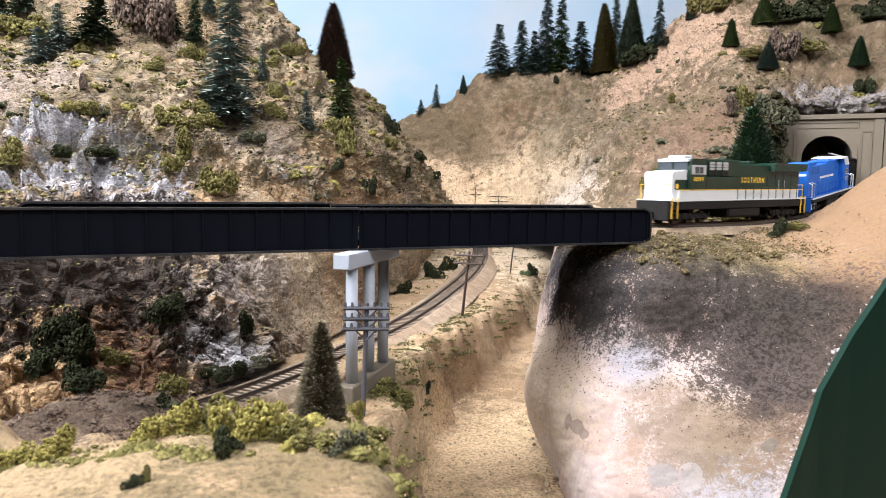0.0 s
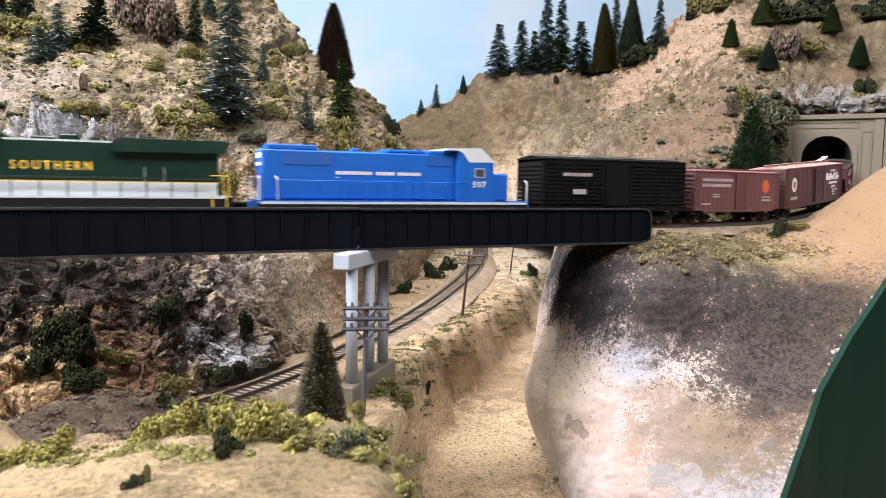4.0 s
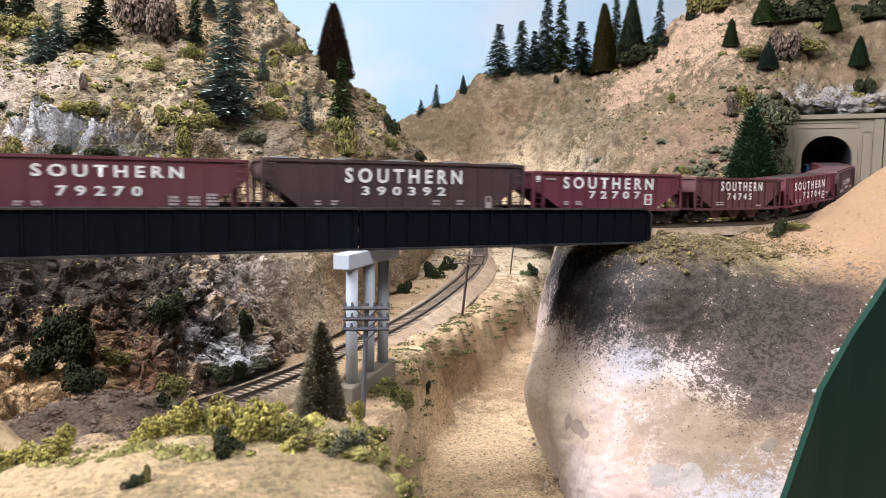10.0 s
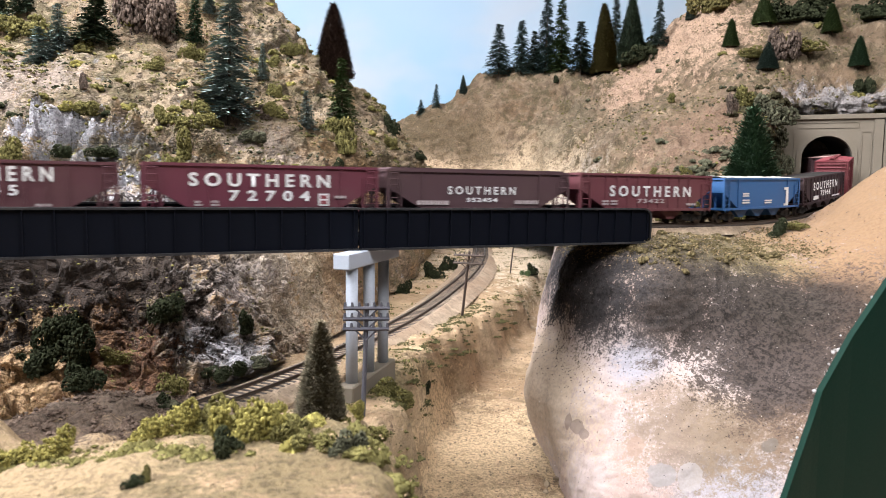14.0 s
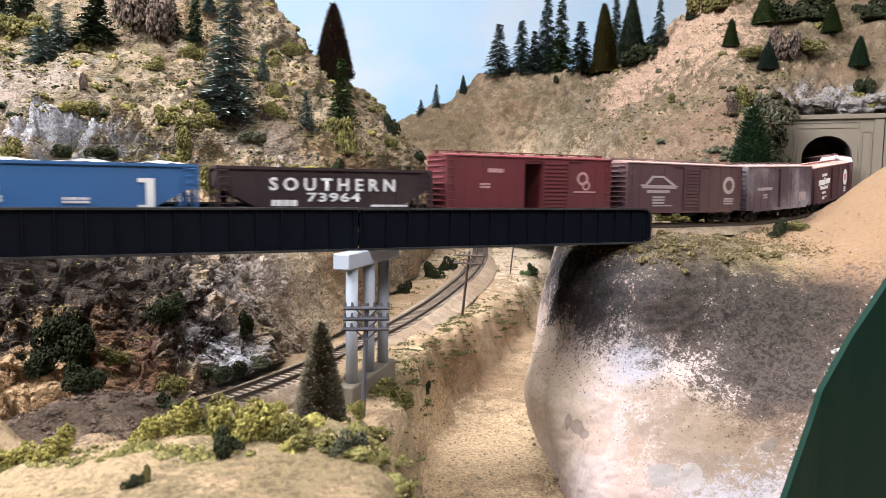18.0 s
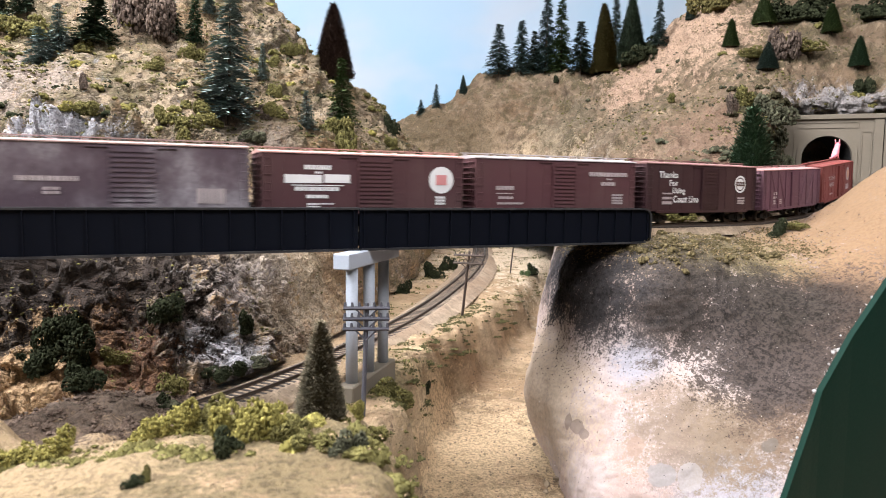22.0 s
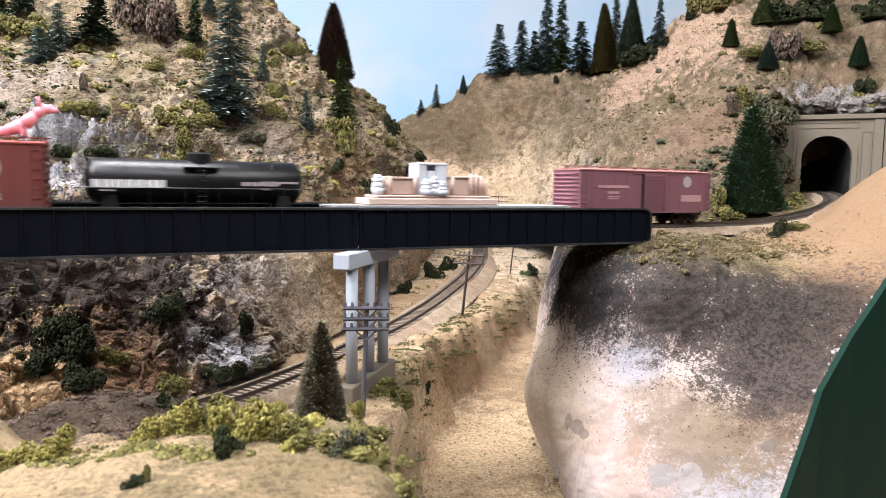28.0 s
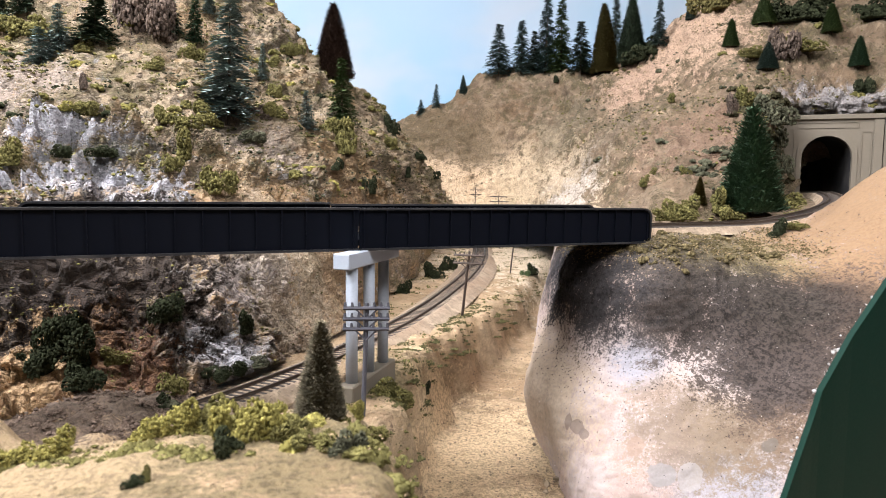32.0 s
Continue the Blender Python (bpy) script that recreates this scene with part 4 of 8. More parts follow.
fascia.faces.new(ring[-1][::-1])
bmesh.ops.recalc_face_normals(fascia, faces=fascia.faces)
tagged(part("fascia", fascia, M_FASCIA), "dark green painted hardboard fascia along the layout edge", "fascia", kind="structure")


# ---- benchwork under the layout, shelves under the hidden track ----
M_PLY = paint("plywood", (0.42, 0.3, 0.18), 0.8, 0.0, 0.4, (0.3, 0.2, 0.11), 30)
bench = tagged(new("benchwork"), "plain plywood benchwork table carrying the layout", "table")
part("tabletop", boxes((-1.35, 1.55, 0.06, 2.46, 0.88, 0.9)), M_PLY, bench)
for y0, y1 in ((0.1, 0.14), (2.38, 2.42)):
    part("rail", boxes((-1.3, 1.5, y0, y1, 0.79, 0.88)), M_PLY, bench)
for x0 in (-1.3, 1.46):
    part("rail", boxes((x0, x0 + 0.04, 0.142, 2.378, 0.79, 0.88)), M_PLY, bench)
for x0 in (-1.25, 0.08, 1.38):
    for y0 in (0.145, 2.305):
        part("leg", boxes((x0, x0 + 0.07, y0, y0 + 0.07, 0.0, 0.879), bev=0.003), M_PLY, bench)
for lo, hi, label in ((2.32, 7.0, "narrow plywood shelf under the staging track"), (-4.0, 0.45, "narrow plywood shelf under the track beyond the bridge")):
    shelf = tagged(new("track_shelf"), label, "shelf", "track shelves")
    sweep("board", [(-0.04, -0.004), (0.04, -0.004), (0.04, -0.022), (-0.04, -0.022)], lo, hi, 0.05, M_PLY, shelf)
    for s in np.arange(lo + 0.15, hi, 0.85):
        x, y, z, _ = on_line(s)
        foot = 0.9 if -1.3 < x < 1.5 and 0.1 < y < 2.4 else 0.0
        part("post", boxes((x - 0.02, x + 0.02, y - 0.02, y + 0.02, foot, z - 0.022)), M_PLY, shelf)

# ---- housings added round the unseen panel lamps, tilted fills included ----
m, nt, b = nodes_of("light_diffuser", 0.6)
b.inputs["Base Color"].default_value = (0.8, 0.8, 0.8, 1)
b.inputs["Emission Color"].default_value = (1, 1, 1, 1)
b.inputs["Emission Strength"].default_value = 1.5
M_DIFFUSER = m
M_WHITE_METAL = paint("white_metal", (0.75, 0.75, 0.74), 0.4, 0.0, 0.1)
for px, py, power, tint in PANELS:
    light = tagged(new("ceiling_light"), "flat white light panel in a metal frame, added out of view", "ceiling light", "ceiling lights")
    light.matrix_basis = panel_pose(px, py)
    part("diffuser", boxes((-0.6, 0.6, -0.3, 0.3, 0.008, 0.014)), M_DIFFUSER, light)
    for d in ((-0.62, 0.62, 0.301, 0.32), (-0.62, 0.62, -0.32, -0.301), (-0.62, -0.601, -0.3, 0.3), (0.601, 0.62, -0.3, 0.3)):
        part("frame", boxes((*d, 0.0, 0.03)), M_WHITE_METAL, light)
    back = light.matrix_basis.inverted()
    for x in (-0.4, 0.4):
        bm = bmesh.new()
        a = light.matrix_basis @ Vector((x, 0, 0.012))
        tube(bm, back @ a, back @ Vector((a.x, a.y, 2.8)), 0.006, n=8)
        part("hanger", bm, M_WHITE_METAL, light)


# ---- train ----
def travel(t):
    """How far the train has rolled after t seconds."""
    return 0.147 * t if t < 16 else 2.352 + 0.1488 * (t - 16)


CARS = []
M_WHITE = paint("white_lettering", (0.62, 0.62, 0.62), 0.7, 0.0, 0.15)
M_DIM = paint("faded_lettering", (0.34, 0.29, 0.29), 0.8, 0.0, 0.3)
M_PINKISH = paint("pinkish_lettering", (0.42, 0.24, 0.24), 0.8, 0.0, 0.2)
M_GOLD = paint("gold_lettering", (0.75, 0.48, 0.06), 0.6, 0.0, 0.1)
M_RED = paint("red_emblem", (0.45, 0.05, 0.05), 0.6, 0.0, 0.1)
M_ORANGE = paint("orange_emblem", (0.5, 0.1, 0.03), 0.6, 0.0, 0.2)
M_UNDER = paint("underframe_black", (0.006, 0.0055, 0.0055), 0.85, 0.0, 0.3, (0.022, 0.019, 0.016))
M_STEEL = paint("wheel_steel", (0.05, 0.042, 0.037), 0.45, 0.6, 0.3)
M_COAL = paint("coal_load", (0.03, 0.028, 0.027), 0.8, 0.0, 0.5, (0.09, 0.08, 0.07), 300)
M_GAP = paint("shadowed_interior", (0.012, 0.011, 0.01), 0.9)


def rolling(name, s0, s1, label, category, group=""):
    ob = tagged(new(name), label, category, group)
    CARS.append((ob, (s0 + s1) / 2, s1 - s0))
    return ob


def letters(name, text, span, mid, material, parent, y=-0.0178, label="", set_wide=1.15):
    """Raised lettering fitted to span (from, to, bottom, top) on the near side."""
    cu = bpy.data.curves.new(name, "FONT")
    cu.body, cu.size, cu.offset, cu.extrude, cu.resolution_u = text, 1.0, 0.026, 0.0, 3
    cu.space_character = 1.55 if text == "SOUTHERN" else set_wide
    tmp = new(name, cu)
    bpy.context.view_layer.update()
    me = bpy.data.meshes.new_from_object(tmp.evaluated_get(bpy.context.evaluated_depsgraph_get()))
    bpy.data.objects.remove(tmp)
    xs, ys = [v.co.x for v in me.vertices], [v.co.y for v in me.vertices]
    a, b, lo, hi = span
    for v in me.vertices:
        fx = (v.co.x - min(xs)) / (max(xs) - min(xs))
        fz = (v.co.y - min(ys)) / (max(ys) - min(ys))
        v.co = (a - mid + fx * (b - a), y, lo + fz * (hi - lo))
    me.materials.clear()
    me.materials.append(material)
    ob = new(name, me)
    ob.parent = parent
    if label:
        ob["label"] = label
    return ob


def bar(span, mid, material, parent, y=-0.0178, name="lettering"):
    a, b, lo, hi = span
    return part(name, boxes((a - mid, b - mid, y - 0.0001, y + 0.0003, lo, hi)), material, parent)


def bars(spans, mid, material, parent, y=-0.0178, wide=(0.0012, 0.0034)):
    """Lettering too small to read: a row of short bars."""
    for a, b, lo, hi in spans:
        bm = bmesh.new()
        lines = max(1, round((hi - lo) / 0.0021)) if b - a < 0.016 else 1
        tall = (hi - lo) / lines
        for k in range(lines):
            x = a
            while x < b - 0.0006:
                w = min(random.uniform(*wide), b - x)
                box(bm, x - mid, x - mid + w, y - 0.0001, y + 0.0003, lo + tall * (k + (0.3 if lines > 1 else 0)), lo + tall * (k + 1))
                x += w + 0.0006
        part("lettering", bm, material, parent)


def disc(sig, z, r, mid, material, parent, name="emblem", y=-0.0178, inner=0.0, label=""):
    bm = bmesh.new()
    n = 28
    ring = [(math.cos(2 * math.pi * i / n), math.sin(2 * math.pi * i / n)) for i in range(n)]
    o = [bm.verts.new((sig - mid + r * c, y, z + r * s)) for c, s in ring]
    if inner:
        q = [bm.verts.new((sig - mid + inner * c, y, z + inner * s)) for c, s in ring]
        for i in range(n):
            bm.faces.new((o[i], o[(i + 1) % n], q[(i + 1) % n], q[i]))
    else:
        bm.faces.new(o)
    return part(name, bm, material, parent, label)


@functools.lru_cache(None)
def wheel_mesh():
    me = bpy.data.meshes.new("wheel")
    bm = bmesh.new()
    for y, side in ((-0.0083, -1), (0.0083, 1)):
        tube(bm, (0, y - 0.0014, 0), (0, y + 0.0014, 0), 0.0052, n=18)
        tube(bm, (0, y - side * 0.0014, 0), (0, y - side * 0.0019, 0), 0.006, n=18)
    tube(bm, (0, -0.0083, 0), (0, 0.0083, 0), 0.001, n=6)
    bm.to_mesh(me)
    bm.free()
    me.materials.append(M_STEEL)
    return me


@functools.lru_cache(None)
def truck_mesh():
    me = bpy.data.meshes.new("truck")
    bm = bmesh.new()
    for y in (-0.0112, 0.0112):
        prism(bm, [(-0.0135, 0.0042), (-0.0135, 0.0062), (-0.006, 0.0082), (0.006, 0.0082), (0.0135, 0.0062), (0.0135, 0.0042), (0.009, 0.0042), (0.0035, 0.0022), (-0.0035, 0.0022), (-0.009, 0.0042)], y - 0.0009, y + 0.0009)
        for x in (-0.0098, 0.0098):
            box(bm, x - 0.0018, x + 0.0018, y - 0.0017, y + 0.0017, 0.0036, 0.0074)
        for x in (-0.0015, 0.0015):
            tube(bm, (x, y * 1.06, 0.003), (x, y * 1.06, 0.0074), 0.0011, n=6)
    box(bm, -0.0022, 0.0022, -0.0122, 0.0122, 0.005, 0.0085)
    bm.to_mesh(me)
    bm.free()
    me.materials.append(M_UNDER)
    return me


def trucks(parent, xs, axles=(-0.0098, 0.0098)):
    for x in xs:
        t = new("truck", truck_mesh())
        t.parent, t.matrix_basis = parent, pose(x, 0, 0)
        for a in axles:
            w = new("wheelset", wheel_mesh())
            w.parent, w.matrix_basis = t, pose(a, 0, 0.0052)


def couplers(parent, half, reach=0.006):
    for d in (-1, 1):
        bm = boxes((min(d * (half - 0.004), d * (half + reach - 0.001)), max(d * (half - 0.004), d * (half + reach - 0.001)), -0.0012, 0.0012, 0.0078, 0.0102))
        box(bm, min(d * (half + reach - 0.003), d * (half + reach + 0.0005)), max(d * (half + reach - 0.003), d * (half + reach + 0.0005)), -0.0024, 0.0024, 0.007, 0.011)
        part("coupler", bm, M_UNDER, parent)


def ladder(parent, x, y, z0, z1, material, w=0.0042, n=7, along="x"):
    bm = bmesh.new()
    s = -0.0008 if y < 0 else 0.0008
    for k in (-w / 2, w / 2):
        a = (x + k, y + s, z0) if along == "x" else (x, y + k, z0)
        b = (x + k, y + s, z1) if along == "x" else (x, y + k, z1)
        tube(bm, a, b, 0.00028, n=4)
    for i in range(n):
        z = z0 + (z1 - z0) * (i + 0.5) / n
        a, b = ((x - w / 2, y + s, z), (x + w / 2, y + s, z)) if along == "x" else ((x, y - w / 2, z), (x, y + w / 2, z))
        tube(bm, a, b, 0.00028, n=4)
    return part("ladder", bm, material, parent)


HW = 0.0174


def boxcar(s0, s1, label, col, eave=0.0505, roof_col=None, rise=0.0028, panels=10, door=None, door_gap=None, ends=True, sheath=False, group="boxcars of the train", dirt=0.3, sill=0.0115, dirt_col=(0.1, 0.07, 0.06), name="boxcar"):
    car = rolling(name, s0, s1, label, "boxcar", group)
    mid, L = (s0 + s1) / 2, (s1 - s0) / 2 - 0.0022
    col = (col[0] * 0.5, col[1] * 0.52, col[2] * 0.66)
    mat = paint("car_" + label.replace(" ", "_")[:24], col, 0.62, 0.0, dirt, dirt_col, 90)
    # Roof paint is set lighter than the sides to hold light from above.
    roof_mat = paint("roof_" + label.replace(" ", "_")[:24], roof_col or tuple(v * 1.5 for v in col), 0.7, 0.0, 0.4, dirt_col, 90)
    if door_gap:
        g0, g1 = door_gap[0] - mid, door_gap[1] - mid
        bm = boxes((-L, g0, -HW, HW, sill, eave), (g1, L, -HW, HW, sill, eave), (g0 + 0.0001, g1 - 0.0001, -HW, HW, sill, sill + 0.002), (g0 + 0.0001, g1 - 0.0001, -HW, HW, eave - 0.004, eave))
    else:
        bm = boxes((-L, L, -HW, HW, sill, eave))
    body = part("body", bm, mat, car)
    # side seams or boards
    bm = bmesh.new()
    if sheath:
        n = 46
        for i in range(n):
            x = -L + 2 * L * (i + 0.5) / n
            for y in (-HW, HW):
                part("board", boxes((x - L / n * 0.86, x + L / n * 0.86, y - 0.0002, y + 0.0002, sill + 0.001, eave - 0.001)), mat, car)
        bm.free()
        for i in range(9):
            x = -L + 2 * L * i / 8
            for y in (-HW - 0.0004, HW + 0.0004):
                part("post", boxes((x - 0.0006, x + 0.0006, y - 0.0006, y + 0.0006, sill, eave)), mat, car)
        for i in (1, 2, 5, 6):
            x0, x1 = -L + 2 * L * i / 8, -L + 2 * L * (i + 1) / 8
            if i > 3:
                x0, x1 = x1, x0
            for y in (-HW - 0.0005, HW + 0.0005):
                bm = bmesh.new()
                tube(bm, (x0, y, eave - 0.001), (x1, y, sill + 0.001), 0.0006, n=4)
                part("brace", bm, mat, car)
    else:
        for i in range(panels + 1):
            x = -L + 0.0004 + (2 * L - 0.0008) * i / panels
            if door_gap and g0 - 0.001 < x < g1 + 0.001:
                continue
            for y in (-HW, HW):
                part("side_seam", boxes((x - 0.0004, x + 0.0004, y - 0.00025, y + 0.00025, sill + 0.0008, eave - 0.0006)), mat, car)
        bm.free()
    for y in (-HW - 0.0003, HW + 0.0003):
        part("side_sill", boxes((-L + 0.012, L - 0.012, y - 0.0004, y + 0.0004, sill - 0.0016, sill + 0.0006)), mat, car)
    # roof: shallow gable with panel ribs, eave lip, running board
    bm = bmesh.new()
    a = [bm.verts.new((x, y, z)) for x in (-L - 0.0006, L + 0.0006) for y, z in ((-HW - 0.0008, eave), (-HW - 0.0008, eave + 0.0008), (0, eave + rise), (HW + 0.0008, eave + 0.0008), (HW + 0.0008, eave))]
    for i in range(4):
        bm.faces.new((a[i], a[i + 1], a[i + 6], a[i + 5]))
    bm.faces.new(a[4::-1])
    bm.faces.new(a[5:])
    bm.faces.new((a[0], a[5], a[9], a[4]))
    n = 12
    for i in range(1, n):
        x = -L + 2 * L * i / n
        for sd in (-1, 1):
            tube(bm, (x, sd * HW, eave + 0.0009), (x, 0, eave + rise + 0.0002), 0.0004, n=4)
    bmesh.ops.recalc_face_normals(bm, faces=bm.faces)
    part("roof", bm, roof_mat, car)
    top = eave + rise
    bm = bmesh.new()
    for y in (-0.0018, 0, 0.0018):
        box(bm, -L - 0.003, L + 0.003, y - 0.0007, y + 0.0007, top + 0.0012, top + 0.0017)
    for i in range(9):
        x = -L + 2 * L * i / 8
        box(bm, x - 0.0005, x + 0.0005, -0.0024, 0.0024, top - 0.0008, top + 0.0012)
    part("running_board", bm, roof_mat, car)
    # corrugated ends
    if ends:
        for d in (-1, 1):
            for k in range(9):
                bm = bmesh.new()
                z = sill + 0.003 + (eave - sill - 0.006) * k / 8
                tube(bm, (d * L, -HW + 0.0018, z), (d * L, HW - 0.0018, z), 0.0011, n=6)
                part("end_rib", bm, mat, car)
    # doors
    if door:
        d0, d1 = door[0] - mid, door[1] - mid
        for y in (-HW - 0.0006, HW + 0.0006):
            leaf = part("door", boxes((d0, d1, y - 0.0005, y + 0.0005, sill + 0.0012, eave - 0.002)), mat, car)
            k = 12
            out = -1 if y < 0 else 1
            for i in range(k):
                z = sill + 0.003 + (eave - sill - 0.0075) * i / (k - 1)
                part("rib", boxes((d0 + 0.0014, d1 - 0.0014, min(y, y + out * 0.0012), max(y, y + out * 0.0012), z, z + 0.0016)), mat, leaf)
            for x in (d0, d1 - 0.0011):
                part("stile", boxes((x, x + 0.0011, min(y, y + out * 0.0013), max(y, y + out * 0.0013), sill + 0.0012, eave - 0.002)), mat, leaf)
            part("door_rail", boxes((d0 - 0.012, d1 + 0.012, y - 0.0004, y + 0.0006, eave - 0.0019, eave - 0.0011)), mat, car)
    for sx in (-1, 1):
        for y in (-HW, HW):
            ladder(car, sx * (L - 0.0035), y, sill, eave - 0.0005, mat)
    ladder(car, -L - 0.0016, -HW + 0.005, sill, eave, mat, n=7, along="y")
    bm = boxes((-L + 0.004, L - 0.004, -0.0025, 0.0025, 0.0085, sill - 0.0002))
    tube(bm, (0.004, -0.009, 0.0095), (0.018, -0.009, 0.0095), 0.003, n=10)
    box(bm, -0.02, -0.012, -0.012, -0.007, 0.007, sill - 0.0002)
    part("underframe", bm, M_UNDER, car)
    trucks(car, (-L + 0.02, L - 0.02))
    couplers(car, L)
    return car, mid


def hopper(s0, s1, label, col, top=0.041, ribs=9, bays=3, load=False, group="hoppers of the train", covered=False, dirt=0.3, dirt_col=(0.09, 0.06, 0.05), bay=0.026):
    car = rolling("hopper_car", s0, s1, label, "hopper car", group)
    mid, L = (s0 + s1) / 2, (s1 - s0) / 2 - 0.0022
    col = (col[0] * 0.5, col[1] * 0.52, col[2] * 0.66)
    mat = paint("car_" + label.replace(" ", "_")[:24], col, 0.62, 0.0, dirt, dirt_col, 90)
    sill = 0.0135
    low = top - 0.0125
    bm = bmesh.new()
    prism(bm, [(-L + 0.0006, top), (-L + 0.0006, low), (-L + bay, sill), (L - bay, sill), (L - 0.0006, low), (L - 0.0006, top)], -HW + 0.0006, HW - 0.0006)
    part("body", bm, mat, car)
    bm = bmesh.new()
    for y in (-HW, HW):
        box(bm, -L, L, y - 0.0007, y + 0.0007, top - 0.0012, top + 0.0006)
    for x in (-L, L):
        box(bm, x - 0.0007, x + 0.0007, -HW, HW, top - 0.0012, top + 0.0006)
    part("top_chord", bm, mat, car)
    for y in (-HW, HW):
        part("side_sill", boxes((-L, L, y - 0.0006, y + 0.0006, sill - 0.0018, sill + 0.0002)), mat, car)
    for i in range(ribs):
        x = -L + bay + (2 * L - 2 * bay) * i / (ribs - 1)
        for y in (-HW, HW):
            part("rib", boxes((x - 0.0006, x + 0.0006, y - 0.0003, y + 0.0005, sill, top - 0.0012)), mat, car)
    # end posts, slope braces and the open platform
    for d in (-1, 1):
        for y in (-HW, HW):
            part("end_post", boxes((d * L - 0.0008, d * L + 0.0008, y - 0.0006, y + 0.0006, sill, top)), mat, car)
            x = d * (L - 0.010)
            part("end_post", boxes((x - 0.0006, x + 0.0006, y - 0.0004, y + 0.0004, sill, low + 0.006)), mat, car)
            ladder(car, d * (L - 0.0045), y, sill - 0.003, top, mat, w=0.006, n=7)
        part("platform", boxes((min(d * L, d * (L - 0.014)), max(d * L, d * (L - 0.014)), -HW + 0.001, HW - 0.001, sill - 0.0015, sill - 0.0004)), mat, car)
        bm = bmesh.new()
        tube(bm, (d * (L - 0.006), -0.006, sill), (d * (L - 0.006), -0.006, low + 0.005), 0.001, n=5)
        tube(bm, (d * (L - 0.006), 0.006, sill), (d * (L - 0.006), 0.006, low + 0.005), 0.001, n=5)
        part("brace", bm, mat, car)
    # hopper chutes
    for i in range(bays):
        x = (i - (bays - 1) / 2) * (2 * L - 2 * bay) / bays
        bm = bmesh.new()
        w = (L - bay) / bays
        prism(bm, [(x - w, sill - 0.0002), (x - 0.004, 0.0045), (x + 0.004, 0.0045), (x + w, sill - 0.0002)], -0.012, 0.012)
        part("chute", bm, mat, car)
    if covered:
        bm = bmesh.new()
        prism(bm, [(-L + 0.001, top), (-L + 0.004, top + 0.0018), (L - 0.004, top + 0.0018), (L - 0.001, top)], -HW + 0.002, HW - 0.002)
        part("roof", bm, mat, car)
    else:
        # the load in an uneven heap, or a near-flat dark sheet for the shaded inside
        n, k = 60, 12
        x = np.linspace(-L + 0.002, L - 0.002, n)
        y = np.linspace(-HW + 0.001, HW - 0.001, k)
        X, Y = np.meshgrid(x, y)
        amp = 0.0026 if load else 0.0002
        Z = top + 0.0002 + amp * np.clip(np.sin(X * 150 + mid * 50) * 0.45 + 0.3, 0, 1) * (1 - (Y / HW) ** 2) + (np.random.rand(k, n) * 0.0009 if load else 0)
        ob = grid_mesh("load" if load else "interior", np.stack([X, Y, Z], -1), load if load else M_GAP, False)
        ob.parent = car
    part("underframe", boxes((-L + 0.004, L - 0.004, -0.002, 0.002, 0.0085, sill - 0.002)), M_UNDER, car)
    trucks(car, (-L + 0.017, L - 0.017))
    couplers(car, L)
    return car, mid


# -- leading diesel: dark green over white, gold lettering --
GREEN = paint("loco_green", (0.005, 0.024, 0.015), 0.4, 0.0, 0.1)
LWHITE = paint("loco_white", (0.55, 0.58, 0.6), 0.4, 0.0, 0.08)
LBLUE = paint("loco_blue", (0.009, 0.1, 0.42), 0.4, 0.0, 0.06)
GLASS = paint("cab_glass", (0.05, 0.06, 0.07), 0.12)
SILVER = paint("silver_vent", (0.45, 0.47, 0.5), 0.45, 0.3, 0.15)
LAMP, nt, b = nodes_of("headlight_lens", 0.3)
b.inputs["Base Color"].default_value = (0.9, 0.85, 0.7, 1)
b.inputs["Emission Color"].default_value = (1.0, 0.9, 0.7, 1)
b.inputs["Emission Strength"].default_value = 1.2
LAMP_OFF = paint("marker_lens", (0.6, 0.58, 0.5), 0.2, 0.0, 0.05)

loco = rolling("diesel_locomotive", 1.4246, 1.6687, "dark green and white six-axle diesel locomotive with gold lettering", "locomotive")
mid, L = 1.54665, 0.1195
part("frame", boxes((-L, L, -0.0168, 0.0168, 0.0125, 0.0196), bev=0.0005), M_UNDER, loco)
part("sill", boxes((-L + 0.006, L - 0.004, -0.0172, 0.0172, 0.0197, 0.0207)), LWHITE, loco)
part("lower_body", boxes((-0.106, -0.0174, -0.0167, 0.0167, 0.0208, 0.0295), (-0.0173, 0.1115, -0.012, 0.012, 0.0208, 0.0295)), LWHITE, loco, "white lower body panel")
part("hood", boxes((-0.0255, 0.1125, -0.012, 0.012, 0.0296, 0.0535), bev=0.0012), GREEN, loco)
part("equipment_cabinet", boxes((-0.066, -0.0174, -0.0165, 0.0165, 0.0296, 0.0412), bev=0.0006), GREEN, loco)
part("upper_cabinet", boxes((-0.0658, -0.0042, -0.0132, 0.0132, 0.0413, 0.0566), bev=0.0008), GREEN, loco)
for i, (x0, x1) in enumerate(((-0.0004, 0.0138), (0.0158, 0.0296), (0.0316, 0.0454), (0.0474, 0.0612), (0.0632, 0.077), (0.079, 0.0928), (0.0948, 0.109))):
    for y in (-0.01205, 0.01205):
        part("hood_door", boxes((x0, x1, y - 0.0002, y + 0.0002, 0.0305, 0.034 if i in (0, 1, 2) else 0.044)), GREEN, loco)
for x in (0.0695, 0.0805):
    for y in (-0.0126, 0.0126):
        bm = bmesh.new()
        tube(bm, (x, y, 0.0295), (x, y, 0.0385), 0.0003, n=5)
        part("grab_iron", bm, SILVER, loco)
bm = bmesh.new()
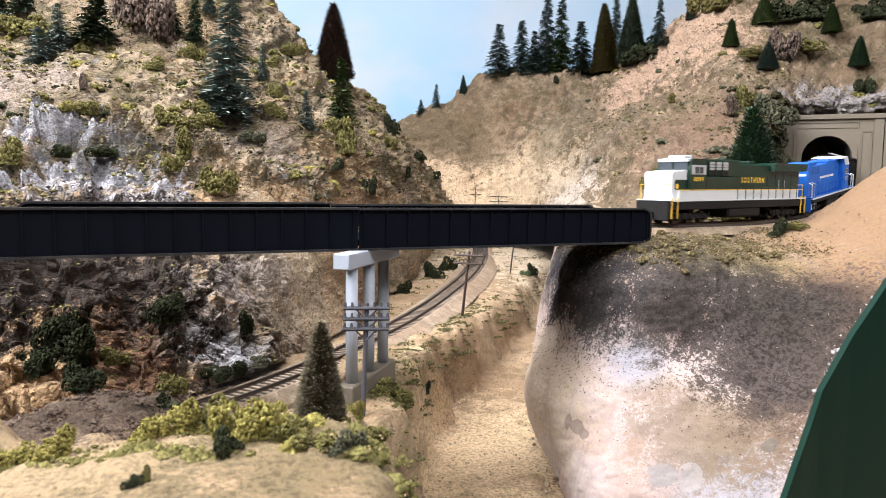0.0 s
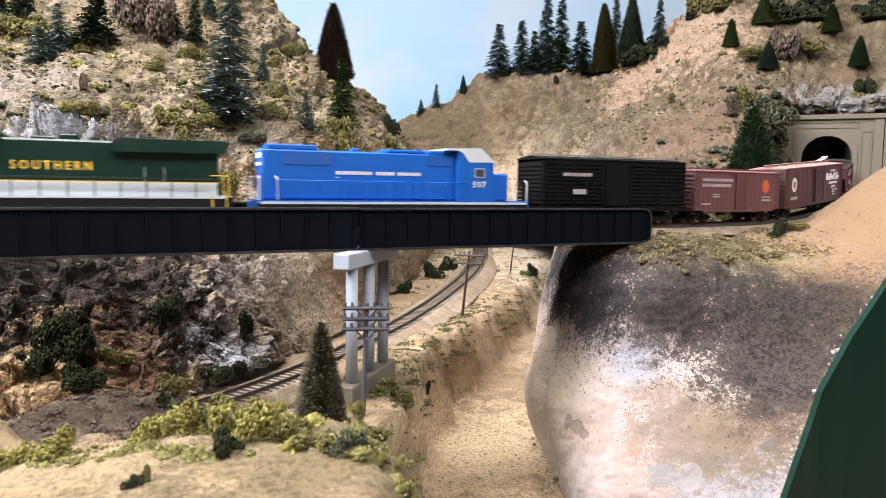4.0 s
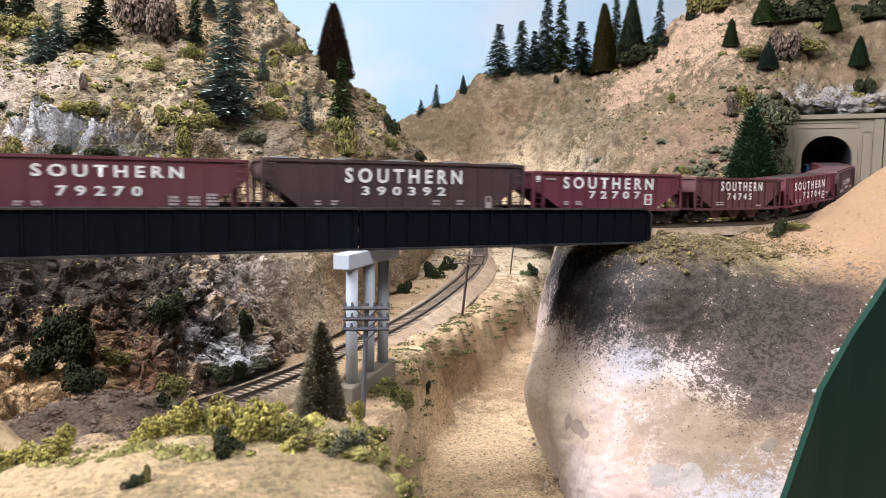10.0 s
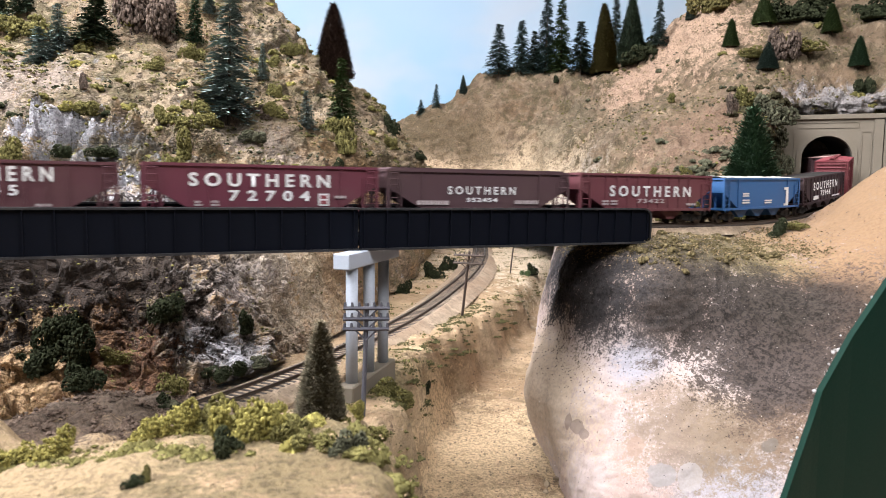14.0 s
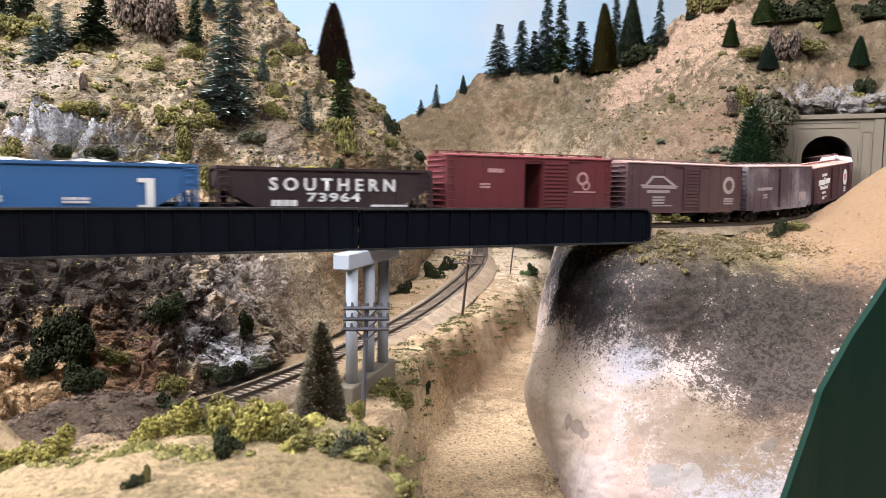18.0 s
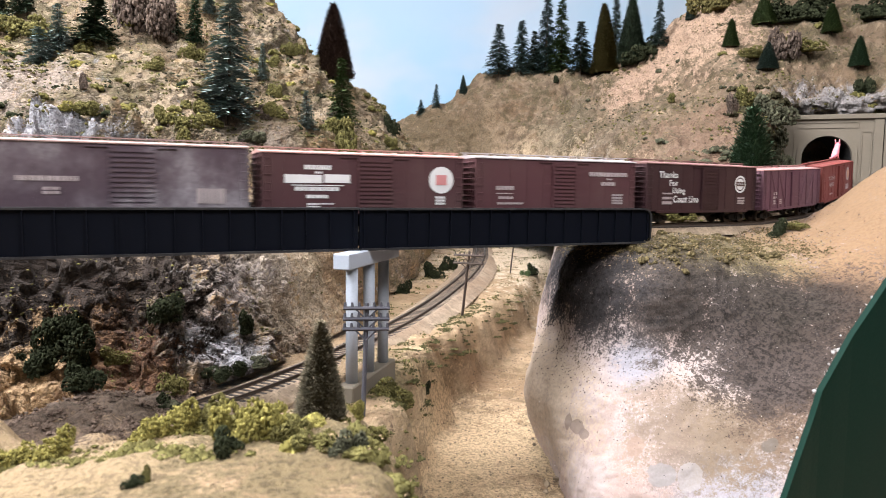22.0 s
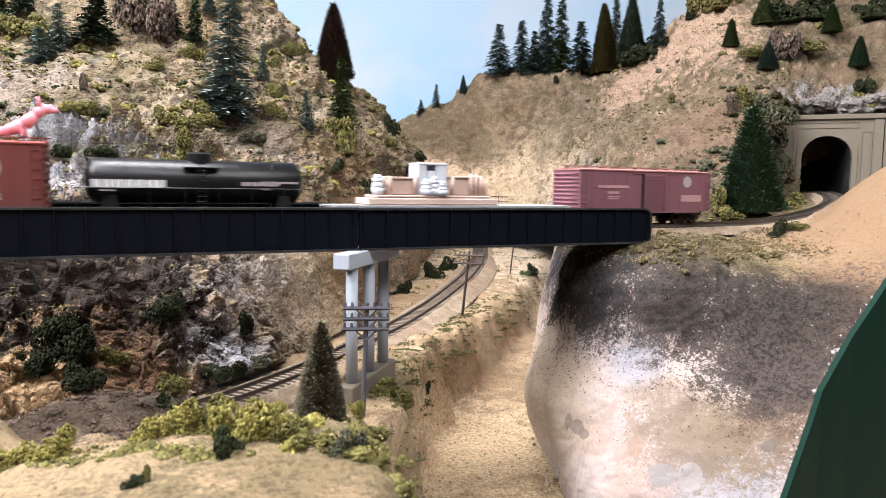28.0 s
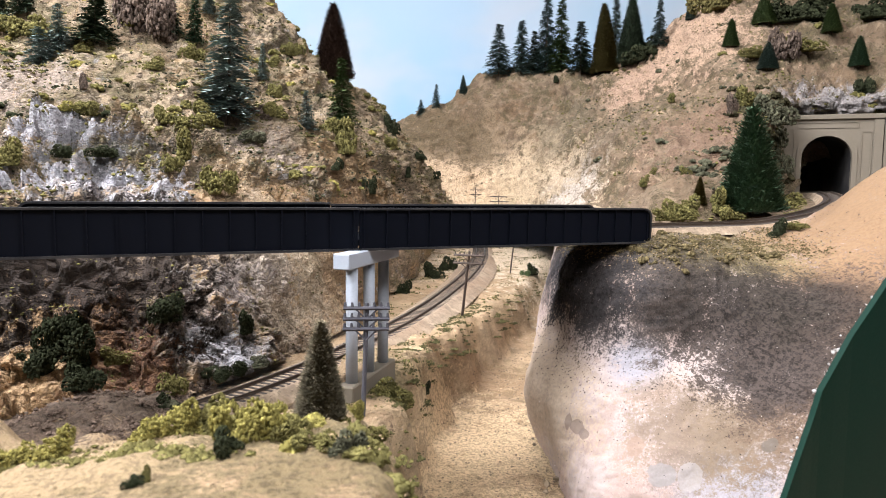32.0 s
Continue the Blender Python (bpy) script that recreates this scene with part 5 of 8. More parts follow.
prism(bm, [(0.0521, 0.0472), (0.0521, 0.0535), (0.056, 0.0552), (0.1175, 0.0552), (0.1192, 0.0535), (0.1165, 0.0478)], -0.0172, 0.0172)
part("radiator", bm, GREEN, loco)
bm = bmesh.new()
prism(bm, [(-0.0908, 0.0296), (-0.0908, 0.0475), (-0.0893, 0.0548), (-0.0875, 0.0562), (-0.0664, 0.0568), (-0.0664, 0.0296)], -0.0168, 0.0168)
part("cab", bm, GREEN, loco)
part("cab_brow", boxes((-0.0925, -0.0885, -0.0155, 0.0155, 0.0536, 0.0566), bev=0.0006), LWHITE, loco, "white brow over the windscreen")
part("cab_roof_unit", boxes((-0.0876, -0.0756, -0.008, 0.008, 0.0563, 0.0594), bev=0.0006), LWHITE, loco)
bm = bmesh.new()
prism(bm, [(-0.1122, 0.0208), (-0.1128, 0.0425), (-0.1105, 0.0449), (-0.0909, 0.0468), (-0.0909, 0.0208)], -0.0138, 0.0138)
part("nose", bm, LWHITE, loco, "white short nose")
bm = bmesh.new()
prism(bm, [(-0.1092 + 0.0018 - 0.0018 * math.cos(a), 0.0337 + 0.0045 * math.sin(a)) for a in np.linspace(-math.pi / 2, math.pi / 2, 9)] + [(-0.0908, 0.0382), (-0.0908, 0.0296), (-0.1074, 0.0296)], -0.0142, 0.0142)
part("nose_side", bm, GREEN, loco)
for y in (-0.0075, 0.0075):
    part("windscreen", boxes((-0.0914, -0.0909, y - 0.0065, y + 0.0065, 0.0472, 0.0532)), GLASS, loco)
for y in (-0.0169, 0.0169):
    part("window_frame", boxes((-0.0889, -0.0674, y - 0.0003, y + 0.0003, 0.0427, 0.0509), bev=0.0002), SILVER, loco)
    for x0, x1 in ((-0.0845, -0.0788), (-0.0779, -0.0722)):
        part("cab_window", boxes((x0, x1, y * 1.012 - 0.0003, y * 1.012 + 0.0003, 0.0438, 0.0492)), GLASS, loco)
    part("gold_stripe", boxes((-0.1085, 0.1115, y * 0.992 - 0.0002, y * 0.992 + 0.0002, 0.0292, 0.0298)), M_GOLD, loco)
for i in range(3):
    x = -0.0578 + 0.0109 * i
    for y in (-0.0133, 0.0133):
        part("intake_grille", boxes((x, x + 0.0097, y - 0.0004, y + 0.0004, 0.0472, 0.0543)), SILVER, loco)
        for k in range(2):
            part("grille_bar", boxes((x, x + 0.0097, y * 1.03 - 0.0002, y * 1.03 + 0.0002, 0.0492 + 0.0024 * k, 0.0496 + 0.0024 * k)), GREEN, loco)
        part("vent_panel", boxes((x, x + 0.0097, y - 0.0003, y + 0.0003, 0.0425, 0.0462)), M_UNDER, loco)
        part("grille_frame", boxes((x - 0.0009, x - 0.0001, y - 0.0012, y + 0.0012, 0.042, 0.0555)), GREEN, loco)
for x0, x1, z in ((0.009, 0.022, 0.0552), (0.024, 0.034, 0.0568), (-0.02, -0.006, 0.0582)):
    part("roof_detail", boxes((x0, x1, -0.006, 0.006, 0.0534, z), bev=0.0005), GREEN, loco)
for y in (-0.0168, 0.0168):
    bm = bmesh.new()
    tube(bm, (-0.015, y, 0.0318), (L - 0.006, y, 0.0318), 0.0004, n=5)
    for k in range(10):
        x = -0.014 + (L + 0.007) * k / 9
        tube(bm, (x, y, 0.0205), (x, y, 0.0318), 0.0004, n=5)
    part("handrail", bm, GREEN, loco)
for d in (-1, 1):
    for y in (-0.0145, 0.0145):
        for k in range(4):
            part("step", boxes((min(d * (L - 0.011), d * (L - 0.0035)), max(d * (L - 0.011), d * (L - 0.0035)), y - 0.0024, y + 0.0024, 0.006 + 0.004 * k, 0.0066 + 0.004 * k)), M_UNDER, loco)
        for x in (L - 0.0115, L - 0.003):
            part("step_edge", boxes((d * x - 0.0004, d * x + 0.0004, y * 1.16 - 0.0006, y * 1.16 + 0.0006, 0.0055, 0.0225)), M_GOLD, loco, "gold painted step edge")
    for y in (-0.013, 0.013):
        bm = bmesh.new()
        tube(bm, (d * (L - 0.001), y, 0.0205), (d * (L - 0.001), y, 0.034), 0.0004, n=5)
        tube(bm, (d * (L - 0.001), y, 0.034), (d * (L - 0.012), y, 0.034), 0.0004, n=5)
        part("end_rail", bm, M_GOLD, loco)
    part("pilot", boxes((min(d * (L - 0.002), d * (L + 0.001)), max(d * (L - 0.002), d * (L + 0.001)), -0.016, 0.016, 0.004, 0.0205), bev=0.0004), M_UNDER, loco)
    part("walkway", boxes((min(d * L, d * (L - 0.012)), max(d * L, d * (L - 0.012)), -0.017, 0.017, 0.0206, 0.0212)), LWHITE, loco)
part("fuel_tank", boxes((-0.026, 0.03, -0.0158, 0.0158, 0.004, 0.0134), bev=0.0015), M_UNDER, loco)
for y in (-0.005, 0.005):
    bm = bmesh.new()
    tube(bm, (-0.1115, y, 0.0262), (-0.1138, y, 0.0262), 0.0016, n=12)
    part("headlight", bm, LAMP, loco)
disc(-0.1062, 0.0325, 0.0024, 0, M_GOLD, loco, "nose_emblem", -0.0144)
for xs in (-0.08, 0.08):
    bm = bmesh.new()
    for y in (-0.0118, 0.0118):
        prism(bm, [(-0.024, 0.0045), (-0.024, 0.007), (-0.018, 0.0095), (0.018, 0.0095), (0.024, 0.007), (0.024, 0.0045)], y - 0.001, y + 0.001)
        for x in (-0.02, 0, 0.02):
            box(bm, x - 0.002, x + 0.002, y - 0.002, y + 0.002, 0.0032, 0.0075)
            for k in (-0.005, 0.005):
                tube(bm, (x + k, y * 1.08, 0.005), (x + k, y * 1.08, 0.0095), 0.0012, n=6)
    box(bm, -0.004, 0.004, -0.012, 0.012, 0.006, 0.0134)
    t = part("truck", bm, M_UNDER, loco)
    t.matrix_basis = pose(xs, 0, 0)
    for a in (-0.02, 0, 0.02):
        w = new("wheelset", wheel_mesh())
        w.parent, w.matrix_basis = t, pose(a, 0, 0.0052)
couplers(loco, L, 0.005)
letters("lettering", "SOUTHERN", (1.5463, 1.5876, 0.0359, 0.0411), mid, M_GOLD, loco, -0.0123)
letters("number", "8099", (1.4607, 1.4756, 0.0367, 0.0407), mid, M_GOLD, loco, -0.0171)

# -- second diesel: bright blue, running cab last --
loco = rolling("diesel_locomotive", 1.68, 1.886, "bright blue four-axle diesel locomotive with a white cab roof", "locomotive")
mid, L = 1.783, 0.1005
part("frame", boxes((-L, L, -0.0172, 0.0172, 0.0125, 0.0172), bev=0.0005), M_UNDER, loco)
for y in (-0.0174, 0.0174):
    part("sill_stripe", boxes((-L + 0.002, L - 0.002, y - 0.0003, y + 0.0003, 0.0165, 0.0181)), LWHITE, loco)
part("walkway", boxes((-L, L, -0.0173, 0.0173, 0.0182, 0.019)), LBLUE, loco)
part("long_hood", boxes((-L + 0.004, 0.0418, -0.0115, 0.0115, 0.0191, 0.0522), bev=0.001), LBLUE, loco)
bm = bmesh.new()
prism(bm, [(0.0419, 0.0191), (0.0419, 0.0552), (0.0595, 0.056), (0.0705, 0.0468), (0.0715, 0.0191)], -0.0166, 0.0166)
part("cab", bm, LBLUE, loco)
bm = bmesh.new()
prism(bm, [(0.0325, 0.0552), (0.0325, 0.0564), (0.06, 0.0574), (0.0718, 0.0474), (0.0505, 0.0470), (0.0455, 0.0535), (0.0415, 0.0552)], -0.0171, 0.0171)
part("cab_roof", bm, LWHITE, loco, "white cab roof")
part("short_hood", boxes((0.0716, 0.0862, -0.0115, 0.0115, 0.0191, 0.0392), bev=0.001), LBLUE, loco)
part("window_strip", boxes((0.0714, 0.0718, -0.0135, 0.0135, 0.0405, 0.0462)), GLASS, loco)
for y in (-0.0168, 0.0168):
    part("cab_window", boxes((0.0556, 0.0628, y - 0.0003, y + 0.0003, 0.0368, 0.0422)), GLASS, loco)
    part("window_frame", boxes((0.0549, 0.0635, y - 0.0002, y + 0.0001, 0.0361, 0.0429)), SILVER, loco)
for x0, x1, hw, z in ((-0.0929, -0.0601, 0.0105, 0.0556), (-0.034, -0.029, 0.004, 0.0548), (-0.0107, 0.0185, 0.0108, 0.0546), (0.0205, 0.041, 0.0112, 0.0548)):
    part("roof_housing", boxes((x0, x1, -hw, hw, 0.0521, z), bev=0.0006), LBLUE, loco)
for y in (-0.0116, 0.0116):
    part("radiator_grille", boxes((-0.083, -0.05, y - 0.0003, y + 0.0003, 0.0425, 0.0505)), paint("grille_blue", (0.008, 0.08, 0.33), 0.6), loco)
    part("intake_grille", boxes((0.02, 0.0405, y - 0.0003, y + 0.0003, 0.044, 0.0515)), paint("grille_blue", (0.008, 0.08, 0.33), 0.6), loco)
    for k in range(10):
        x = -L + 0.016 + 0.0133 * k
        part("hood_door", boxes((x + 0.0005, x + 0.0125, y - 0.0002, y + 0.0002, 0.0205, 0.034)), LBLUE, loco)
for y in (-0.0168, 0.0168):
    bm = bmesh.new()
    tube(bm, (-L + 0.012, y, 0.032), (0.05, y, 0.032), 0.0003, n=4)
    for k in range(10):
        x = -L + 0.012 + (L + 0.038) * k / 9
        tube(bm, (x, y, 0.0185), (x, y, 0.032), 0.0003, n=4)
    part("handrail", bm, LBLUE, loco)
for d in (-1, 1):
    for y in (-0.0165, 0.0165):
        for xx in (L - 0.001, L - 0.0125):
            bm = bmesh.new()
            tube(bm, (d * xx, y, 0.006), (d * xx, y, 0.033), 0.0005, n=5)
            tube(bm, (d * xx, y, 0.033), (d * xx, y * 0.8, 0.0345), 0.0005, n=5)
            part("grab_rail", bm, LWHITE, loco)
        for k in range(3):
            part("step", boxes((min(d * (L - 0.012), d * (L - 0.0012)), max(d * (L - 0.012), d * (L - 0.0012)), y - 0.002, y + 0.001, 0.006 + 0.004 * k, 0.0066 + 0.004 * k)), M_UNDER, loco)
    part("pilot", boxes((min(d * (L - 0.001), d * (L + 0.001)), max(d * (L - 0.001), d * (L + 0.001)), -0.016, 0.016, 0.004, 0.0175)), LBLUE, loco)
for y in (-0.004, 0.004):
    bm = bmesh.new()
    tube(bm, (-L + 0.0042, y, 0.0482), (-L + 0.003, y, 0.0482), 0.0016, n=12)
    part("headlight", bm, LAMP, loco)
part("number_board", boxes((-L + 0.0035, -L + 0.0039, -0.0095, 0.0095, 0.0415, 0.0437)), LWHITE, loco)
part("fuel_tank", boxes((-0.026, 0.026, -0.0155, 0.0155, 0.004, 0.0124), bev=0.0015), M_UNDER, loco)
trucks(loco, (-0.064, 0.064), (-0.0118, 0.0118))
couplers(loco, L, 0.005)
bars([(1.7353, 1.7608, 0.0364, 0.0388), (1.7640, 1.7772, 0.0364, 0.0388), (1.7800, 1.7975, 0.0364, 0.0388), (1.7353, 1.7385, 0.034, 0.0348)], mid, M_WHITE, loco, -0.0118, (0.0016, 0.0024))
letters("number", "507", (1.8364, 1.8476, 0.0288, 0.0334), mid, M_WHITE, loco, -0.0170)

# -- stock car with slatted sides --
STOCK = (0.004, 0.0036, 0.004)
car = rolling("stock_car", 1.8926, 2.0398, "black slatted stock car with a light running board", "stock car")
mid, L = (1.8926 + 2.0398) / 2, 0.0714
mat = paint("stock_black", STOCK, 0.7, 0.0, 0.3, (0.01, 0.0095, 0.0095), 90)
mat.node_tree.nodes["Principled BSDF"].inputs["Specular IOR Level"].default_value = 0.1
part("floor_frame", boxes((-L, L, -HW, HW, 0.0115, 0.0155)), mat, car)
for y in (-HW, HW):
    for k in range(11):
        z = 0.0172 + 0.00305 * k
        part("slat", boxes((-L, L, y - 0.0004, y + 0.0004, z, z + 0.0021)), mat, car)
    for k in range(11):
        x = -L + 0.0008 + (2 * L - 0.0016) * k / 10
        part("post", boxes((x - 0.0007, x + 0.0007, y * 1.03 - 0.0005, y * 1.03 + 0.0005, 0.0115, 0.0512)), mat, car)
    for k in (1, 2, 3, 7, 8):
        x0, x1 = -L + 2 * L * k / 10, -L + 2 * L * (k + 1) / 10
        bm = bmesh.new()
        tube(bm, (x0, y * 1.03, 0.05), (x1, y * 1.03, 0.0165), 0.0006, n=4)
        part("brace", bm, mat, car)
    part("fascia_board", boxes((-L, L, y - 0.0005, y + 0.0005, 0.0488, 0.0515)), mat, car)
    part("door", boxes((-0.011, 0.011, y * 1.05 - 0.0004, y * 1.05 + 0.0004, 0.016, 0.0487)), mat, car)
# Solid dark block paints in the shade behind the slats.
part("inner_lining", boxes((-L + 0.002, L - 0.002, -HW + 0.0012, HW - 0.0012, 0.0156, 0.0505)), M_GAP, car)
for d in (-1, 1):
    for k in range(10):
        z = 0.0172 + 0.0032 * k
        part("end_slat", boxes((d * L - 0.0005, d * L + 0.0005, -HW, HW, z, z + 0.0023)), mat, car)
bm = bmesh.new()
a = [bm.verts.new((x, y, z)) for x in (-L - 0.001, L + 0.001) for y, z in ((-HW - 0.0012, 0.0514), (-HW - 0.0012, 0.0522), (0, 0.0546), (HW + 0.0012, 0.0522), (HW + 0.0012, 0.0514))]
for i in range(4):
    bm.faces.new((a[i], a[i + 1], a[i + 6], a[i + 5]))
bm.faces.new(a[4::-1])
bm.faces.new(a[5:])
bm.faces.new((a[0], a[5], a[9], a[4]))
bmesh.ops.recalc_face_normals(bm, faces=bm.faces)
part("roof", bm, mat, car)
part("running_board", boxes((-L - 0.003, L + 0.003, -0.0025, 0.0025, 0.0555, 0.0562)), paint("grey_walk", (0.25, 0.25, 0.25), 0.7), car)
ladder(car, -L + 0.004, -HW - 0.0008, 0.012, 0.051, mat)
ladder(car, L - 0.004, -HW - 0.0008, 0.012, 0.051, mat)
part("underframe", boxes((-L + 0.004, L - 0.004, -0.0025, 0.0025, 0.0085, 0.0113)), M_UNDER, car)
trucks(car, (-L + 0.02, L - 0.02))
couplers(car, L)
bars([(1.9138, 1.9409, 0.0387, 0.0413)], mid, M_DIM, car, -0.0186)
bar((1.9230, 1.9352, 0.0248, 0.0288), mid, M_DIM, car, -0.0189)

# -- house cars and hoppers behind --
car, mid = boxcar(2.0462, 2.19, "dusty pinkish brown refrigerator car with an orange-red emblem", (0.24, 0.09, 0.08), 0.0455, rise=0.0022, sheath=False, panels=20, door=(2.1105, 2.1265), name="refrigerator_car")
bars([(2.0591, 2.1062, 0.0372, 0.0397), (2.0591, 2.1038, 0.0322, 0.0351), (2.0756, 2.0856, 0.0225, 0.0263), (2.0591, 2.0722, 0.0166, 0.0179), (2.1560, 2.1723, 0.0195, 0.0213), (2.1560, 2.1701, 0.0227, 0.0240)], mid, M_DIM, car)
disc(2.1619, 0.0334, 0.0062, mid, M_ORANGE, car, label="orange-red round emblem")

car, mid = boxcar(2.1986, 2.3825, "brown fifty-foot boxcar with a round emblem and white script", (0.13, 0.05, 0.042), 0.0505, roof_col=(0.33, 0.2, 0.17), door=(2.2869, 2.3137), panels=14)
# No real opening: a dark strip stands for the shaded gap by the door.
part("door_gap", boxes((2.2825 - mid, 2.2861 - mid, -HW - 0.0004, -HW + 0.0002, 0.013, 0.049)), M_GAP, car)
bars([(2.3402, 2.3551, 0.0433, 0.0450), (2.3350, 2.3640, 0.0295, 0.0319), (2.3433, 2.3567, 0.0262, 0.0275), (2.3421, 2.3583, 0.0248, 0.0255), (2.3473, 2.3551, 0.0218, 0.0228), (2.3473, 2.3551, 0.0194, 0.0204), (2.3473, 2.3551, 0.0170, 0.0181), (2.3573, 2.3637, 0.0222, 0.0232)], mid, M_WHITE, car)
bm = bmesh.new()
a, b_, lo, hi = (2.3246, 2.3685, 0.0342, 0.0419)
for f0, f1, tall in ((0.0, 0.09, 1.0), (0.1, 0.14, 0.95), (0.155, 0.2, 0.55), (0.24, 0.33, 1.0), (0.345, 0.385, 0.55), (0.4, 0.43, 0.95), (0.445, 0.485, 0.55), (0.5, 0.53, 0.6), (0.54, 0.57, 0.85), (0.63, 0.7, 1.0), (0.78, 0.85, 1.0), (0.865, 0.91, 0.55), (0.925, 0.98, 0.55)):
    x0, x1, lean = a - mid + (b_ - a) * f0, a - mid + (b_ - a) * f1, 0.0012 * tall
    prism(bm, [(x0, lo + 0.0012), (x1, lo + 0.0012), (x1 + lean, lo + (hi - lo) * tall), (x0 + lean, lo + (hi - lo) * tall)], -0.0179, -0.0175)
box(bm, a - mid, b_ - mid - 0.001, -0.0179, -0.0175, lo, lo + 0.0009)
part("script", bm, M_WHITE, car, "white script lettering block")
disc(2.2268, 0.0339, 0.0072, mid, M_WHITE, car)
disc(2.2268, 0.0339, 0.0036, mid, paint("emblem_maroon", (0.3, 0.08, 0.09), 0.6), car, "emblem_centre", -0.0180)
bars([(2.2173, 2.2352, 0.0189, 0.0217)], mid, M_DIM, car)
L = (2.3825 - 2.1986) / 2
bm = bmesh.new()
prism(bm, [(L - 0.03, 0.0550), (L - 0.012, 0.0575), (L - 0.006, 0.0600), (L - 0.004, 0.0592), (L - 0.011, 0.0565), (L - 0.03, 0.0545)], -0.003, 0.003)
part("bent_walkway_end", bm, paint("bent_board", (0.5, 0.36, 0.34), 0.7), car, "upturned end of the running board")

MAROON = (0.17, 0.045, 0.05)
car, mid = hopper(2.3936, 2.5607, "maroon open hopper with large white lettering", MAROON, 0.0438, ribs=10)
letters("lettering", "SOUTHERN", (2.4386, 2.5196, 0.0319, 0.0392), mid, M_WHITE, car)
letters("number", "79270", (2.4508, 2.4963, 0.0209, 0.0269), mid, M_WHITE, car, set_wide=1.75)
bars([(2.4294, 2.4342, 0.0148, 0.0181), (2.4386, 2.4437, 0.0148, 0.0181), (2.5111, 2.5174, 0.0149, 0.0212), (2.5225, 2.5290, 0.0149, 0.0212), (2.5333, 2.5398, 0.0149, 0.0229)], mid, M_DIM, car)

car, mid = hopper(2.5652, 2.763, "dark brown long hopper heaped with dark coal", (0.085, 0.045, 0.038), 0.0455, ribs=13, bays=4, load=M_COAL)
letters("lettering", "SOUTHERN", (2.6222, 2.7093, 0.0310, 0.0411), mid, M_WHITE, car)
letters("number", "390392", (2.6338, 2.6963, 0.0226, 0.0288), mid, M_WHITE, car, set_wide=1.75)
bars([(2.6016, 2.6054, 0.0153, 0.0192), (2.6127, 2.6171, 0.0153, 0.0192), (2.6867, 2.6918, 0.0154, 0.0197), (2.7056, 2.7109, 0.0155, 0.0198)], mid, M_DIM, car)
bar((2.7289, 2.7337, 0.0140, 0.0225), mid, M_DIM, car)
bar((2.7296, 2.7329, 0.0184, 0.0218), mid, paint("brown_patch", (0.08, 0.045, 0.04), 0.7), car, -0.0180)

car, mid = hopper(2.767, 2.918, "wine red open hopper with white lettering", (0.2, 0.04, 0.055), 0.0415)
letters("lettering", "SOUTHERN", (2.7968, 2.8855, 0.0290, 0.0383), mid, M_WHITE, car)
letters("number", "72707", (2.8212, 2.8723, 0.0214, 0.0275), mid, M_WHITE, car, set_wide=1.75)
bar((2.8770, 2.8841, 0.0166, 0.0254), mid, M_WHITE, car)
bar((2.8784, 2.8826, 0.0212, 0.0245), mid, paint("red_patch", (0.19, 0.04, 0.05), 0.7), car, -0.0180)
bar((2.8784, 2.8826, 0.0175, 0.0204), mid, paint("red_patch", (0.19, 0.04, 0.05), 0.7), car, -0.0180)
bars([(2.7806, 2.7895, 0.0356, 0.0368), (2.7977, 2.8018, 0.0156, 0.0195), (2.8085, 2.8144, 0.0157, 0.0196)], mid, M_DIM, car)
bar((2.7718, 2.7754, 0.0339, 0.0385), mid, M_WHITE, car)

car, mid = hopper(2.929, 3.073, "brownish maroon open hopper with white lettering", (0.15, 0.05, 0.05), 0.0402)
letters("lettering", "SOUTHERN", (2.9696, 3.0377, 0.0288, 0.0374), mid, M_WHITE, car)
letters("number", "74745", (2.9800, 3.0200, 0.0208, 0.0269), mid, M_WHITE, car, set_wide=1.75)
bars([(2.9624, 2.9673, 0.0154, 0.0192), (2.9696, 2.9749, 0.0154, 0.0193), (3.0284, 3.0377, 0.0148, 0.0163)], mid, M_DIM, car)

car, mid = hopper(3.083, 3.235, "wine red open hopper with widely spaced lettering", (0.2, 0.042, 0.055), 0.041)
letters("lettering", "SOUTHERN", (3.1107, 3.1995, 0.0274, 0.0359), mid, M_WHITE, car)
letters("number", "72704", (3.1345, 3.1861, 0.0184, 0.0252), mid, M_WHITE, car, set_wide=1.75)
bar((3.1918, 3.1988, 0.0154, 0.0235), mid, M_WHITE, car)
bar((3.1931, 3.1975, 0.0200, 0.0224), mid, paint("red_patch", (0.19, 0.04, 0.05), 0.7), car, -0.0180)
bar((3.1931, 3.1975, 0.0165, 0.0189), mid, paint("red_patch", (0.19, 0.04, 0.05), 0.7), car, -0.0180)
bars([(3.1141, 3.1184, 0.0146, 0.0185), (3.1237, 3.1286, 0.0146, 0.0186), (3.2029, 3.2114, 0.0204, 0.0222)], mid, M_DIM, car)

car, mid = hopper(3.2381, 3.3914, "grey brown smooth-sided hopper with small white lettering", (0.12, 0.06, 0.055), 0.0405, ribs=2, covered=True)
letters("lettering", "SOUTHERN", (3.2863, 3.3422, 0.0238, 0.0297), mid, M_WHITE, car)
letters("number", "352454", (3.3011, 3.3268, 0.0184, 0.0215), mid, M_WHITE, car)
bars([(3.2624, 3.2871, 0.0163, 0.0193), (3.3418, 3.3630, 0.0169, 0.0197)], mid, M_DIM, car)

car, mid = hopper(3.397, 3.544, "faded red open hopper with large lettering", (0.22, 0.06, 0.06), 0.0412)
